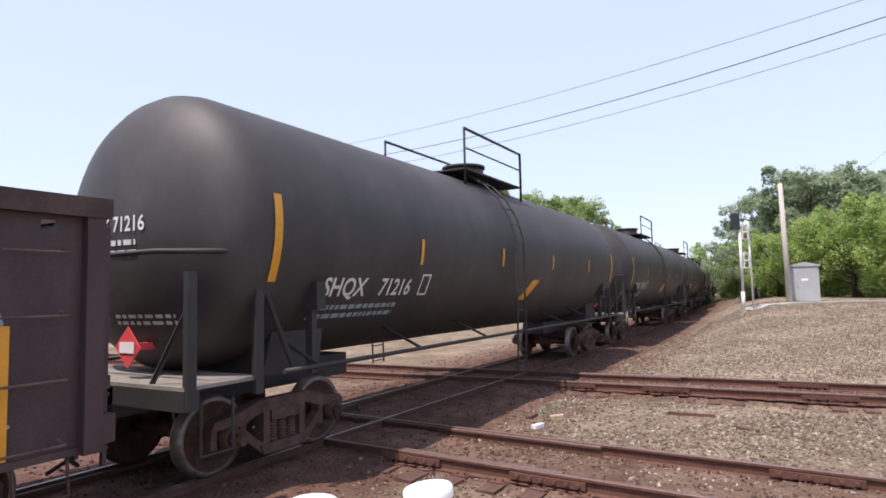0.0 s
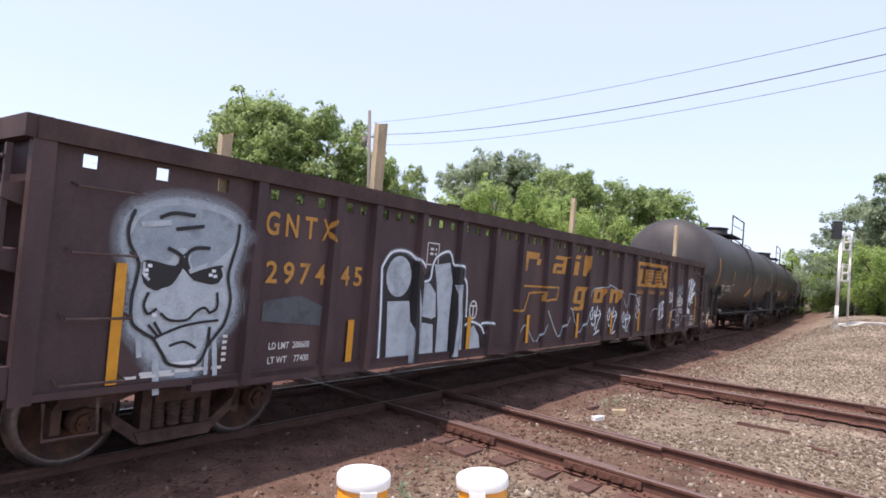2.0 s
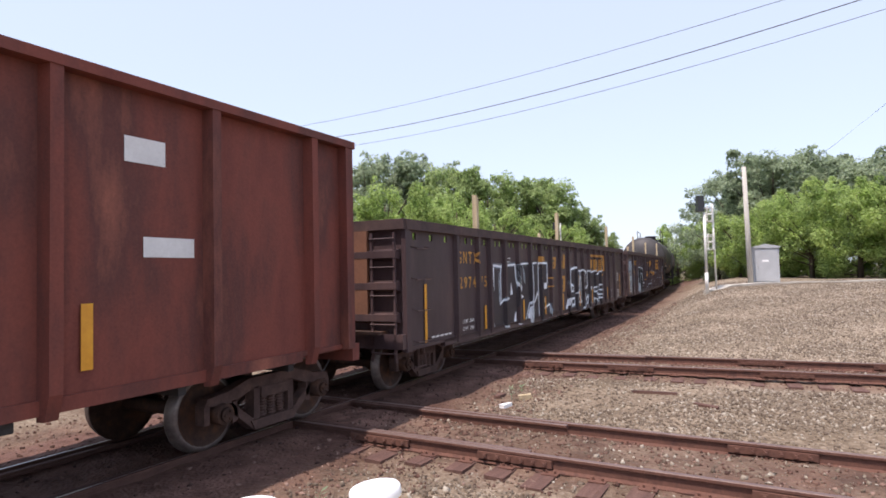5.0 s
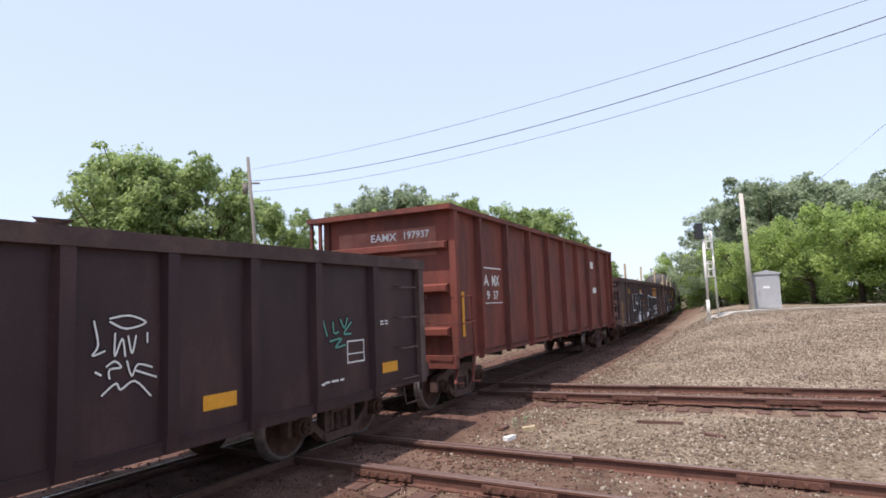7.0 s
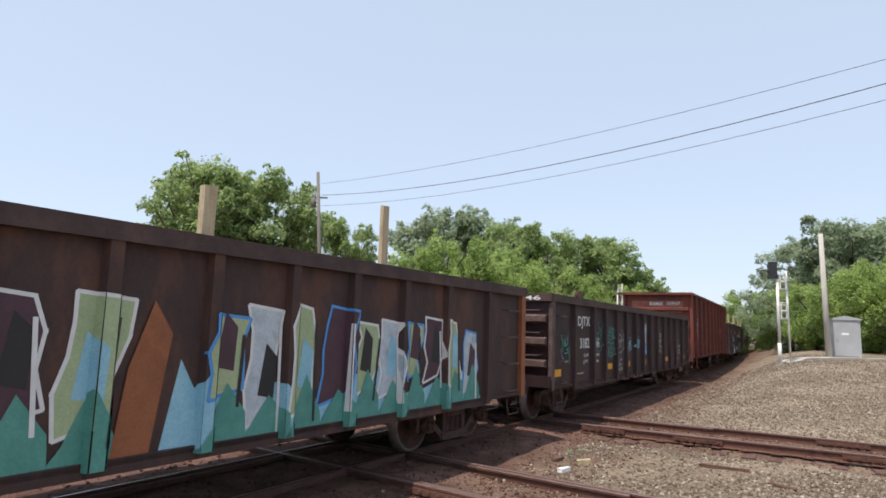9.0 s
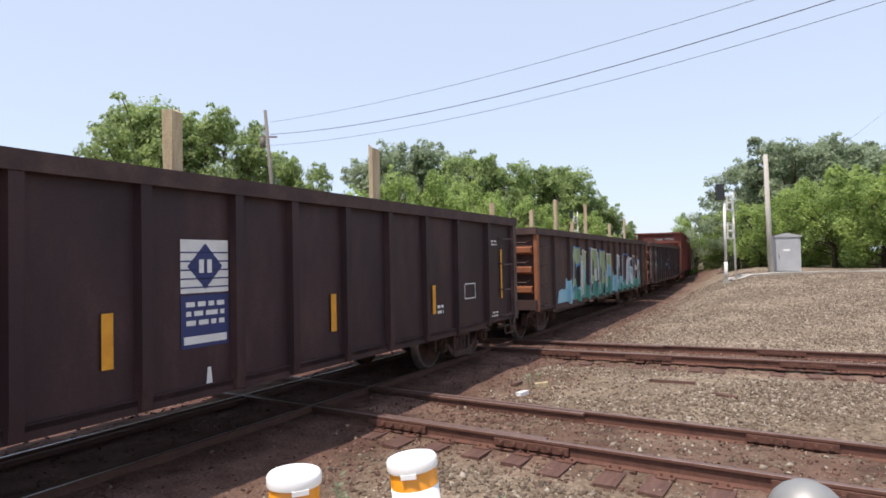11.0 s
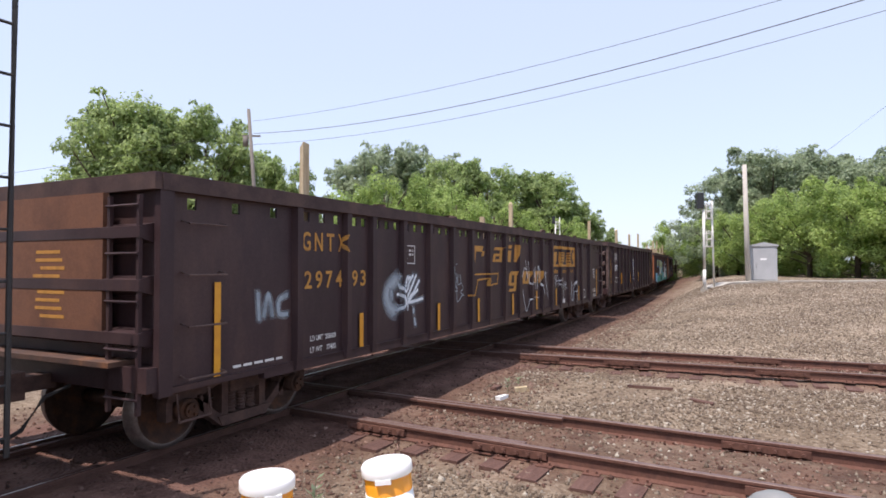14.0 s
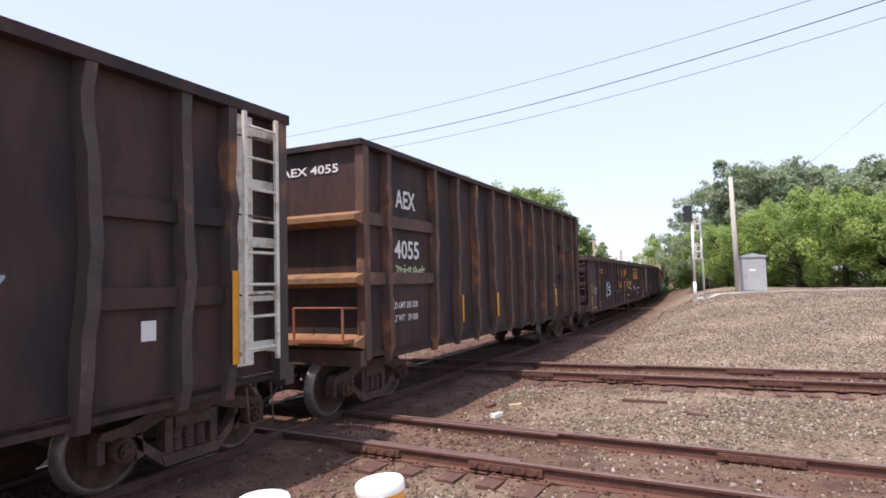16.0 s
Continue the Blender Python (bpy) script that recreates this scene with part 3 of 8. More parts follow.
def coupler(car, x, sg):
    bm = bmesh.new()
    box(bm, min(x, x + sg * 0.35), max(x, x + sg * 0.35), -0.09, 0.09, 0.76, 0.92)
    slab(bm, [(x + sg * 0.35, 0.70), (x + sg * 0.62, 0.70), (x + sg * 0.66, 0.80), (x + sg * 0.66, 0.90), (x + sg * 0.62, 0.98), (x + sg * 0.35, 0.98)], -0.15, 0.13)
    part("coupler", bm, M_TRUCK, car, "rusty knuckle coupler", 0.01)
    bm = bmesh.new()
    pipe(bm, [(x, -0.32, 0.80), (x + sg * 0.25, -0.30, 0.72), (x + sg * 0.42, -0.22, 0.42), (x + sg * 0.55, -0.12, 0.32)], 0.024)
    part("air_hose", bm, M_BLACK, car)


def clip(poly, x0, x1):
    for lim, keep in ((x0, 1), (x1, -1)):
        out = []
        for i in range(len(poly)):
            a, b = poly[i - 1], poly[i]
            ia, ib = keep * (a[0] - lim) >= 0, keep * (b[0] - lim) >= 0
            if ia != ib:
                k = (lim - a[0]) / (b[0] - a[0])
                out.append((lim, a[1] + k * (b[1] - a[1])))
            if ib:
                out.append(b)
        poly = out
        if len(poly) < 3:
            return []
    return poly


def paint(car, name, polys, material, label="", layer=0):
    """Paint on the side of a car that follows its sheets and ribs. Polygons in x along the car and z."""
    bm = bmesh.new()
    for i, poly in enumerate(polys):
        off = 0.004 + 0.003 * layer + 0.0002 * (i % 13)
        for x0, x1, ya, yb in SIDES[car.name]:
            c = clip(poly, x0, x1)
            if c:
                side = off * ((ya > yb) - (ya < yb))
                bm.faces.new([bm.verts.new((px + side, -(ya + (yb - ya) * (px - x0) / (x1 - x0)) - off, pz)) for px, pz in c])
    for f in bm.faces:
        f.normal_update()
        if f.normal.y > 0:
            f.normal_flip()
    me = bpy.data.meshes.new(name)
    bm.to_mesh(me)
    bm.free()
    me.materials.append(material)
    ob = new(name, me)
    ob.parent = car
    return tagged(ob, label, kind="stuff" if name == "small_writing" else "")


SIDES = {}


def rect(x0, x1, z0, z1, skew=0.0):
    return [(x0, z0), (x1, z0), (x1 + skew, z1), (x0 + skew, z1)]


def stroke(pts, w, closed=False):
    """Quads along a drawn line of width w, with overlapping joints."""
    out = []
    if closed:
        pts = pts + pts[:1]
    for (x0, z0), (x1, z1) in zip(pts, pts[1:]):
        k = math.hypot(x1 - x0, z1 - z0)
        if k < 1e-6:
            continue
        ux, uz = (x1 - x0) / k, (z1 - z0) / k
        nx, nz = -uz * w / 2, ux * w / 2
        e = w * 0.35
        out.append([(x0 - ux * e - nx, z0 - uz * e - nz), (x1 + ux * e - nx, z1 + uz * e - nz), (x1 + ux * e + nx, z1 + uz * e + nz), (x0 - ux * e + nx, z0 - uz * e + nz)])
    return out


def curve_pts(pts, n=6):
    """A rounded line through the given points."""
    out = []
    for i in range(len(pts) - 1):
        p0, p1, p2, p3 = pts[max(0, i - 1)], pts[i], pts[i + 1], pts[min(len(pts) - 1, i + 2)]
        for k in range(n):
            t = k / n
            out.append(tuple(0.5 * (2 * b + (c - a) * t + (2 * a - 5 * b + 4 * c - d) * t * t + (3 * b - a - 3 * c + d) * t ** 3) for a, b, c, d in zip(p0, p1, p2, p3)))
    return out + [pts[-1]]


def letters(text, size, x, z, width=None):
    """Triangles of a text in the built-in font, its lower left at x, z."""
    cu = bpy.data.curves.new("text", "FONT")
    cu.body, cu.size, cu.resolution_u, cu.offset = text, size, 3, size * 0.018
    ob = new("text", cu)
    dg = bpy.context.evaluated_depsgraph_get()
    me = ob.evaluated_get(dg).to_mesh()
    me.calc_loop_triangles()
    xs = [v.co.x for v in me.vertices]
    k = width / (max(xs) - min(xs)) if width else 1.0
    tris = [[(x + (me.vertices[i].co.x - min(xs)) * k, z + me.vertices[i].co.y) for i in t.vertices] for t in me.loop_triangles]
    ob.evaluated_get(dg).to_mesh_clear()
    bpy.data.objects.remove(ob)
    bpy.data.curves.remove(cu)
    return tris


def spaced(text, size, x, z, width):
    """Narrow letters set wide apart over the given width."""
    step = width / (len(text) - 0.4)
    return [q for i, ch in enumerate(text) for q in letters(ch, size, x + i * step, z, step * (0.66 if ch != "1" else 0.3))]


def lines_of_bars(x, z, w, rows, h=0.05, seed=1):
    """Small writing that cannot be read: rows of short bars."""
    rn = random.Random(seed)
    out = []
    for r in range(rows):
        u = x
        while u < x + w:
            k = rn.uniform(0.06, 0.16)
            out.append(rect(u, min(u + k, x + w), z - r * h * 1.9, z - r * h * 1.9 + h))
            u += k + 0.035
    return out


def gondola(name, label, length, z0, z1, ribs, body, rail_mat, rib_mat=None, holes=False, half=1.6, rib_w=0.17, rib_d=0.11, inset=2.0, floor=1.05, bulge=None, end_bars=3, ladder=True, ladders=(True, True), end_plate=False, chord=0.17, end_mat=None, buckled=False, front_cut=0.0):
    """An open-top car: x ahead, the near side at -y. ribs: places of the side posts."""
    car = thing(name, label, "gondola", "cars of the freight train")
    rib_mat = rib_mat or body
    a, b = -length / 2, length / 2 - front_cut
    ys = half - rib_d
    SIDES[car.name] = []
    last = a
    for x in sorted(ribs):
        w = rib_w / 2
        SIDES[car.name] += [(last, x - w, ys, ys), (x - w, x - w * 0.72, ys, half), (x - w * 0.72, x + w * 0.72, half, half), (x + w * 0.72, x + w, half, ys)]
        last = x + w
    SIDES[car.name].append((last, b, ys, ys))
    top = z1 - chord
    for sg in (-1, 1):
        bm = bmesh.new()
        lo, hi = sorted((sg * ys, sg * (ys - 0.03)))
        if holes:
            box(bm, a, b, lo, hi, z0 + 0.10, top - 0.16)
            edges = sorted(ribs)
            cuts = []
            for p, q in zip([a] + edges, edges + [b]):
                for k in ((0.2, 0.5, 0.8) if q - p > 0.8 else (0.35, 0.7)):
                    cuts.append(p + (q - p) * k)
            u = a
            for c in cuts:
                box(bm, u, c - 0.06, lo, hi, top - 0.16, top)
                box(bm, c - 0.06, c + 0.06, lo, hi, top - 0.04, top)
                u = c + 0.06
            box(bm, u, b, lo, hi, top - 0.16, top)
        else:
            box(bm, a, b, lo, hi, z0 + 0.10, top)
        part("side_wall", bm, body, car)
        bm = bmesh.new()
        lo, hi = sorted((sg * (ys - 0.06), sg * (ys + 0.035)))
        box(bm, a + inset * 0.9, b - inset * 0.9, lo, hi, z0, z0 + 0.12)
        box(bm, a, b, lo, hi, z0 + 0.07, z0 + 0.13)
        part("side_sill", bm, body, car, bevel=0.008)
        bm = bmesh.new()
        lo, hi = sorted((sg * (ys - 0.07), sg * (half + 0.015)))
        box(bm, a - 0.02, b + 0.02, lo, hi, top, z1)
        ob = part("top_rail", bm, rail_mat, car, bevel=0.03)
    # posts of the sides
    for sg in (-1, 1):
        bm = bmesh.new()
        w = rib_w / 2
        prof = [(-w, 0), (-w * 0.72, rib_d), (w * 0.72, rib_d), (w, 0)]
        zt, zb = top - (0.0 if not holes else 0.0), z0 + (0.02 if bulge is None else -0.05)
        lo = [bm.verts.new((u, sg * (ys + d * (0.8 if bulge is None else 0.5)), zb)) for u, d in prof]
        lm = [bm.verts.new((u, sg * (ys + d), zb + 0.22)) for u, d in prof]
        hi_ = [bm.verts.new((u, sg * (ys + d), zt)) for u, d in prof]
        for r0, r1 in ((lo, lm), (lm, hi_)):
            for i in range(3):
                bm.faces.new((r0[i], r0[i + 1], r1[i + 1], r1[i]))
        bm.faces.new(lo)
        bm.faces.new(hi_[::-1])
        if not buckled:
            me = mesh_of("rib", bm, rib_mat)
            for x in ribs:
                share("rib", me, car, pose(x, 0, 0))
            continue
        bm.free()
        for x in ribs:
            # a post bent by loading: kinked sideways and flared at its foot
            bm = bmesh.new()
            rows, kink, bow = [], 0.0, random.uniform(-0.05, 0.05)
            for k in range(13):
                f = k / 12
                kink = 0.55 * kink + random.uniform(-0.028, 0.028)
                sway = kink + bow * math.sin(math.pi * f) if 0 < k < 12 else 0.0
                deep = 1.0 + random.uniform(-0.22, 0.05) if k > 1 else 0.45 + 0.45 * k
                wide = 1.0 + random.uniform(-0.10, 0.10)
                zz = zb + (zt - zb) * f
                rows.append([bm.verts.new((x + u * wide + sway, sg * (ys + d * deep), zz)) for u, d in prof])
            for r0, r1 in zip(rows, rows[1:]):
                for i in range(3):
                    bm.faces.new((r0[i], r0[i + 1], r1[i + 1], r1[i]))
            bm.faces.new(rows[0])
            bm.faces.new(rows[-1][::-1])
            part("rib", bm, rib_mat, car)
    # floor, ends, centre sill
    bm = bmesh.new()
    box(bm, a + 0.03, b - 0.03, -ys + 0.03, ys - 0.03, floor - 0.06, floor)
    part("floor", bm, body, car)
    bm = bmesh.new()
    box(bm, a + 0.2, b - 0.2, -0.32, 0.32, 0.72, floor - 0.06)
    for k in range(9):
        x = a + inset + (length - 2 * inset) * k / 8
        box(bm, x - 0.05, x + 0.05, -ys + 0.07, ys - 0.07, 0.84, floor - 0.062)
    part("centre_sill", bm, M_BLACK, car)
    for sg, e in ((-1, a), (1, b)):
        bm = bmesh.new()
        box(bm, min(e, e - sg * 0.035), max(e, e - sg * 0.035), -ys, ys, floor - 0.05, top)
        part("end_wall", bm, body, car)
        bm = bmesh.new()
        box(bm, min(e + sg * 0.10, e - sg * 0.08), max(e + sg * 0.10, e - sg * 0.08), -half, half, z1 - chord + 0.004, z1 + 0.004)
        part("end_top_rail", bm, rail_mat, car, bevel=0.03)
        for k in range(end_bars):
            zz = floor + (top - floor) * (k + 0.55) / (end_bars + 0.35)
            bm = bmesh.new()
            slab(bm, [(e, zz - 0.10), (e + sg * 0.17, zz - 0.05), (e + sg * 0.17, zz + 0.06), (e, zz + 0.10)], -ys + 0.04, ys - 0.04)
            part("end_rib", bm, end_mat or rib_mat, car)
        if end_mat:
            for k in range(end_bars):
                zz = floor + (top - floor) * (k + 1.02) / (end_bars + 0.35)
                bm = bmesh.new()
                pipe(bm, [(e, -1.36, zz), (e + sg * 0.2, -1.36, zz - 0.04), (e + sg * 0.2, -0.86, zz - 0.04), (e, -0.86, zz)], 0.013)
                part("end_grab_iron", bm, M_ENDRIB, car)
        bm = bmesh.new()
        box(bm, min(e, e + sg * 0.16), max(e, e + sg * 0.16), -half + 0.02, half - 0.02, floor - 0.22, floor + 0.02)
        part("end_sill", bm, rib_mat, car, bevel=0.01)
        for yy in (-1, 1):
            bm = bmesh.new()
            box(bm, min(e - sg * 0.12, e + sg * 0.04), max(e - sg * 0.12, e + sg * 0.04), min(yy * (ys + 0.001), yy * half), max(yy * (ys + 0.001), yy * half), z0 + 0.06, top)
            part("corner_post", bm, end_mat or rib_mat, car, bevel=0.015)
        if end_plate:
            bm = bmesh.new()
            box(bm, min(e + sg * 0.10, e + sg * 0.165), max(e + sg * 0.10, e + sg * 0.165), -ys + 0.60, ys - 0.60, floor + 0.28, top - 0.005)
            pl = part("end_plate", bm, M_ENDPLATE, car, "rust-brown end plate", 0.01)
            bm = bmesh.new()
            for k in range(9):
                yy = -0.30 + 0.04 * (k % 3)
                zz = floor + 0.45 + 0.085 * k
                slab(bm, [(e + sg * 0.166, zz), (e + sg * 0.168, zz), (e + sg * 0.168, zz + 0.035), (e + sg * 0.166, zz + 0.035)], yy, yy + 0.42 + 0.05 * (k % 2))
            tagged(part("small_writing", bm, M_LOGO, pl, "faded lines of writing"), kind="stuff")
            bm = bmesh.new()
            box(bm, min(e, e + sg * 0.30), max(e, e + sg * 0.30), -ys + 0.3, ys - 0.3, floor + 0.02, floor + 0.07)
            part("end_walk", bm, M_AEXRIB, car, "rusty end walkway", 0.005)
        if ladders[0 if sg < 0 else 1]:
            bm = bmesh.new()
            for yy in (-ys + 0.08, -ys + 0.52):
                box(bm, min(e + sg * 0.12, e + sg * 0.16), max(e + sg * 0.12, e + sg * 0.16), yy - 0.02, yy + 0.02, z0 - 0.1, top - 0.05)
            for k in range(5):
                zz = z0 + 0.05 + (top - z0 - 0.2) * k / 4
                rod(bm, (e + sg * 0.17, -ys + 0.06, zz), (e + sg * 0.17, -ys + 0.54, zz), 0.014, seg=6)
            part("end_ladder", bm, rib_mat, car)
        if ladder:
            for k in range(4):
                zz = z0 + 0.22 + (top - z0 - 0.5) * k / 3
                bm = bmesh.new()
                pipe(bm, [(e - sg * 0.28, -ys, zz), (e - sg * 0.28, -half - 0.03, zz - 0.03), (e - sg * 0.78, -half - 0.03, zz - 0.03), (e - sg * 0.78, -ys, zz)], 0.012)
                part("grab_iron", bm, M_ENDRIB, car)
            bm = bmesh.new()
            pipe(bm, [(e - sg * 0.22, -half + 0.06, z0 + 0.05), (e - sg * 0.22, -half + 0.02, 0.48), (e - sg * 0.62, -half + 0.02, 0.48), (e - sg * 0.62, -half + 0.06, z0 + 0.05)], 0.016)
            part("stirrup_step", bm, M_TRUCK, car)
        coupler(car, e + sg * 0.1, sg)
        truck(car, e - sg * inset)
    return car


def even(a, b, n):
    return [a + (b - a) * i / (n - 1) for i in range(n)]


def tank_car(name, label):
    car = thing(name, label, "tank car", "cars of the freight train")
    zc, r, hl = 2.89, 1.72, 8.42
    prof = [(0.02, -hl)]
    for k in range(1, 9):
        a = k / 8 * math.pi / 2
        prof.append((r * math.sin(a), -hl + 0.84 * (1 - math.cos(a))))
    for k in range(1, 10):
        prof.append((r + (0.006 if k % 2 else 0), -hl + 0.84 + (2 * hl - 1.68) * k / 10))
    prof += [(p, -h) for p, h in prof[:9][::-1]]
    bm = bmesh.new()
    lathe(bm, prof, "X", 56, (0, 0, zc))
    part("tank_shell", bm, M_TANK, car, "matt black tank shell")
    # top fittings
    bm = bmesh.new()
    rod(bm, (0.35, 0, zc + r - 0.12), (0.35, 0, zc + r + 0.42), 0.48, seg=22)
    rod(bm, (0.35, 0, zc + r + 0.40), (0.35, 0, zc + r + 0.46), 0.52, seg=22)
    part("fittings_dome", bm, M_BLACK, car)
    bm = bmesh.new()
    box(bm, -1.5, 1.5, -1.0, 1.0, zc + r + 0.00, zc + r + 0.035)
    part("top_platform", bm, M_BLACK, car)
    for sg in (-1, 1):
        bm = bmesh.new()
        y = sg * 1.0
        pipe(bm, [(-1.5, y, zc + r - 0.4), (-1.5, y, zc + r + 0.86), (1.5, y, zc + r + 0.86), (1.5, y, zc + r - 0.4)], 0.032, 8)
        pipe(bm, [(-1.5, y, zc + r + 0.45), (1.5, y, zc + r + 0.45)], 0.018)
        part("platform_rail", bm, M_BLACK, car)
        # side ladder
        bm = bmesh.new()
        for u in (-0.95, -0.52):
            pts = [(u, sg * (r + 0.14) * math.cos(t), zc + (r + 0.14) * math.sin(t)) for t in (1.15, 0.9, 0.65, 0.4, 0.15, -0.1)] + [(u, sg * (r + 0.12), 1.0), (u, sg * (r + 0.10), 0.45)]
            pipe(bm, pts, 0.022)
        for k in range(9):
            t = 1.1 - 0.2 * k
            if t > -0.15:
                p = (sg * (r + 0.14) * math.cos(t), zc + (r + 0.14) * math.sin(t))
            else:
                p = (sg * (r + 0.12), 2.5 - (k - 6) * 0.42)
            rod(bm, (-0.95, *p), (-0.52, *p), 0.014, seg=6)
        for zz in (0.5, 0.85, 1.25):
            rod(bm, (-0.95, sg * (r + 0.11), zz), (-0.52, sg * (r + 0.11), zz), 0.014, seg=6)
        part("side_ladder", bm, M_BLACK, car)
        bm = bmesh.new()
        pipe(bm, [(-7.5, sg * (r + 0.08), 1.22), (7.5, sg * (r + 0.08), 1.22)], 0.03, 8)
        for u in (-6.9, -4.6, -2.3, 2.3, 4.6, 6.9):
            rod(bm, (u, sg * (r + 0.08), 1.22), (u, sg * 0.9, 1.62), 0.022, seg=6)
        part("running_rail", bm, M_BLACK, car)
    for sg in (-1, 1):
        bm = bmesh.new()
        e = sg * 8.55
        box(bm, min(e, sg * 4.6), max(e, sg * 4.6), -0.33, 0.33, 0.78, 1.12)
        slab(bm, [(sg * 7.2, 1.1), (sg * 6.2, 1.1), (sg * 6.1, 1.8), (sg * 7.0, 1.8)], -1.15, 1.15)
        box(bm, min(e, e - sg * 0.18), max(e, e - sg * 0.18), -1.5, 1.5, 0.93, 1.13)
        part("stub_sill", bm, M_BLACK, car, bevel=0.01)
        bm = bmesh.new()
        box(bm, min(e, e - sg * 1.0), max(e, e - sg * 1.0), -1.5, 1.5, 1.135, 1.175)
        part("end_deck", bm, M_DECK, car, "pale grating deck")
        # end handrail
        for y in (-1.5, 1.5):
            bm = bmesh.new()
            for x in (e - sg * 0.06, e - sg * 0.95):
                box(bm, x - 0.055, x + 0.055, y - 0.035, y + 0.035, 0.98, 2.32 if abs(x) > abs(e) - 0.5 else 2.56)
            rod(bm, (e - sg * 0.06, y, 2.0), (e - sg * 0.06, y * 0.6, 1.16), 0.03, seg=6)
            rod(bm, (e - sg * 0.95, y, 2.35), (e - sg * 1.5, y, 1.2), 0.03, seg=6)
            pipe(bm, [(e + sg * 0.02, y * 1.04, 0.95), (e + sg * 0.02, y * 1.04, 2.05)], 0.014)
            pipe(bm, [(e - sg * 0.86, y * 1.04, 1.15), (e - sg * 0.86, y * 1.04, 2.05)], 0.014)
            pipe(bm, [(e - sg * 0.2, y, 1.0), (e - sg * 0.2, y, 0.46), (e - sg * 0.6, y, 0.46), (e - sg * 0.6, y, 1.0)], 0.018)
            part("end_post", bm, M_BLACK, car)
        bm = bmesh.new()
        pipe(bm, [(e - sg * 0.80, -1.52, 2.56), (e - sg * 0.70, -1.5, 2.56), (e + sg * 0.06, -1.1, 2.54), (e + sg * 0.06, 1.1, 2.54), (e - sg * 0.70, 1.5, 2.56), (e - sg * 0.80, 1.52, 2.56)], 0.03, 8)
        part("end_handrail", bm, M_BLACK, car)
        coupler(car, e, sg)
        truck(car, sg * 6.75)
        # saddle post with small box on the side
        bm = bmesh.new()
        box(bm, (sg * 6.6 - 0.12) - 0.045, (sg * 6.6 - 0.12) + 0.045, -1.545, -1.44, 1.1, 1.90)
        box(bm, (sg * 6.6 - 0.12) - 0.08, (sg * 6.6 - 0.12) + 0.08, -1.66, -1.44, 1.88, 2.22)
        part("side_bracket", bm, M_BLACK, car)
    return car


def on_shell(polys, r=1.726, zc=2.89, lift=0.006):
    """Wraps flat polygons (x, z) round the near side of a tank."""
    out = []
    for p in polys:
        out.append([(x, -math.sqrt(max(0.01, (r + lift) ** 2 - (z - zc) ** 2)), z) for x, z in p])
    return out


def shell_paint(car, name, polys, material, label=""):
    bm = bmesh.new()
    for p in on_shell(polys):
        bm.faces.new([bm.verts.new(q) for q in p])
    return part(name, bm, material, car, label)


# ---- the train ----
CARS = []  # (thing, metres of its middle behind the leading gondola's front end)
tank = tank_car("tank_car", "matt black cylindrical tank car with yellow reflectors and white lettering")
shell_paint(tank, "lettering", [q for q in letters("SHQX", 0.34, -6.57, 2.04, 0.90)] + letters("71216", 0.34, -5.34, 2.04, 0.80), M_LETTER, "white reporting mark and number")
shell_paint(tank, "small_writing", lines_of_bars(-6.65, 1.86, 1.9, 2, 0.06, 2), M_TAGDIM, "faint lines of writing")
shell_paint(tank, "small_frame", stroke([(-4.25, 2.04), (-4.02, 2.04), (-4.02, 2.34), (-4.25, 2.34)], 0.03, True), M_LETTER, "white stencilled box")


def shell_strip(x, z0, z1, w, skew=0.0):
    n = 8
    out = []
    for k in range(n):
        a, b = z0 + (z1 - z0) * k / n, z0 + (z1 - z0) * (k + 1) / n
        sa, sb = skew * k / n, skew * (k + 1) / n
        out.append([(x - w / 2 + sa, a), (x + w / 2 + sa, a), (x + w / 2 + sb, b), (x - w / 2 + sb, b)])
    return out


for x, z0, z1, w in ((-7.50, 2.22, 3.22, 0.12), (-4.39, 2.50, 2.90, 0.08), (-1.28, 2.56, 2.92, 0.08), (1.69, 2.56, 2.90, 0.08), (4.72, 2.56, 2.9, 0.08), (7.3, 2.3, 3.2, 0.11)):
    shell_paint(tank, "reflector", shell_strip(x, z0, z1, w), M_YELLOW, "yellow reflector strip")
shell_paint(tank, "reflector", shell_strip(0.30, 1.86, 2.30, 0.42, 0.45), M_YELLOW, "large slanted yellow panel")


def head_paint(name, polys, material, label, lift=0.012):
    """Paint on the rear head of the tank; polygons in y to the left seen from behind, and z."""
    bm = bmesh.new()
    for p in polys:
        vs = []
        for u, z in p:
            y = -u
            k = 1 - (y * y + (z - 2.89) ** 2) / 1.72 ** 2
            vs.append(bm.verts.new((-8.42 + 0.84 * (1 - math.sqrt(max(0.0, k))) - lift, y, z)))
        bm.faces.new(vs)
    part(name, bm, material, tank, label)


head_paint("lettering", letters("SHQX 71216", 0.24, -0.52, 2.82, 1.10), M_LETTER, "white reporting mark on the tank head")
head_paint("small_writing", lines_of_bars(-0.45, 2.66, 0.9, 2, 0.06, 6) + lines_of_bars(-0.1, 1.84, 0.9, 2, 0.04, 7), M_LETTER, "small white lines of writing")
pl = bmesh.new()
ring = [(0, -0.23), (0.23, 0), (0, 0.23), (-0.23, 0)]
pa = [pl.verts.new((-8.36, -0.28 + u, 1.52 + v)) for u, v in ring]
pb = [pl.verts.new((-8.345, -0.28 + u, 1.52 + v)) for u, v in ring]
pl.faces.new(pa)
pl.faces.new(pb[::-1])
for k in range(4):
    pl.faces.new((pa[k], pb[k], pb[(k + 1) % 4], pa[(k + 1) % 4]))
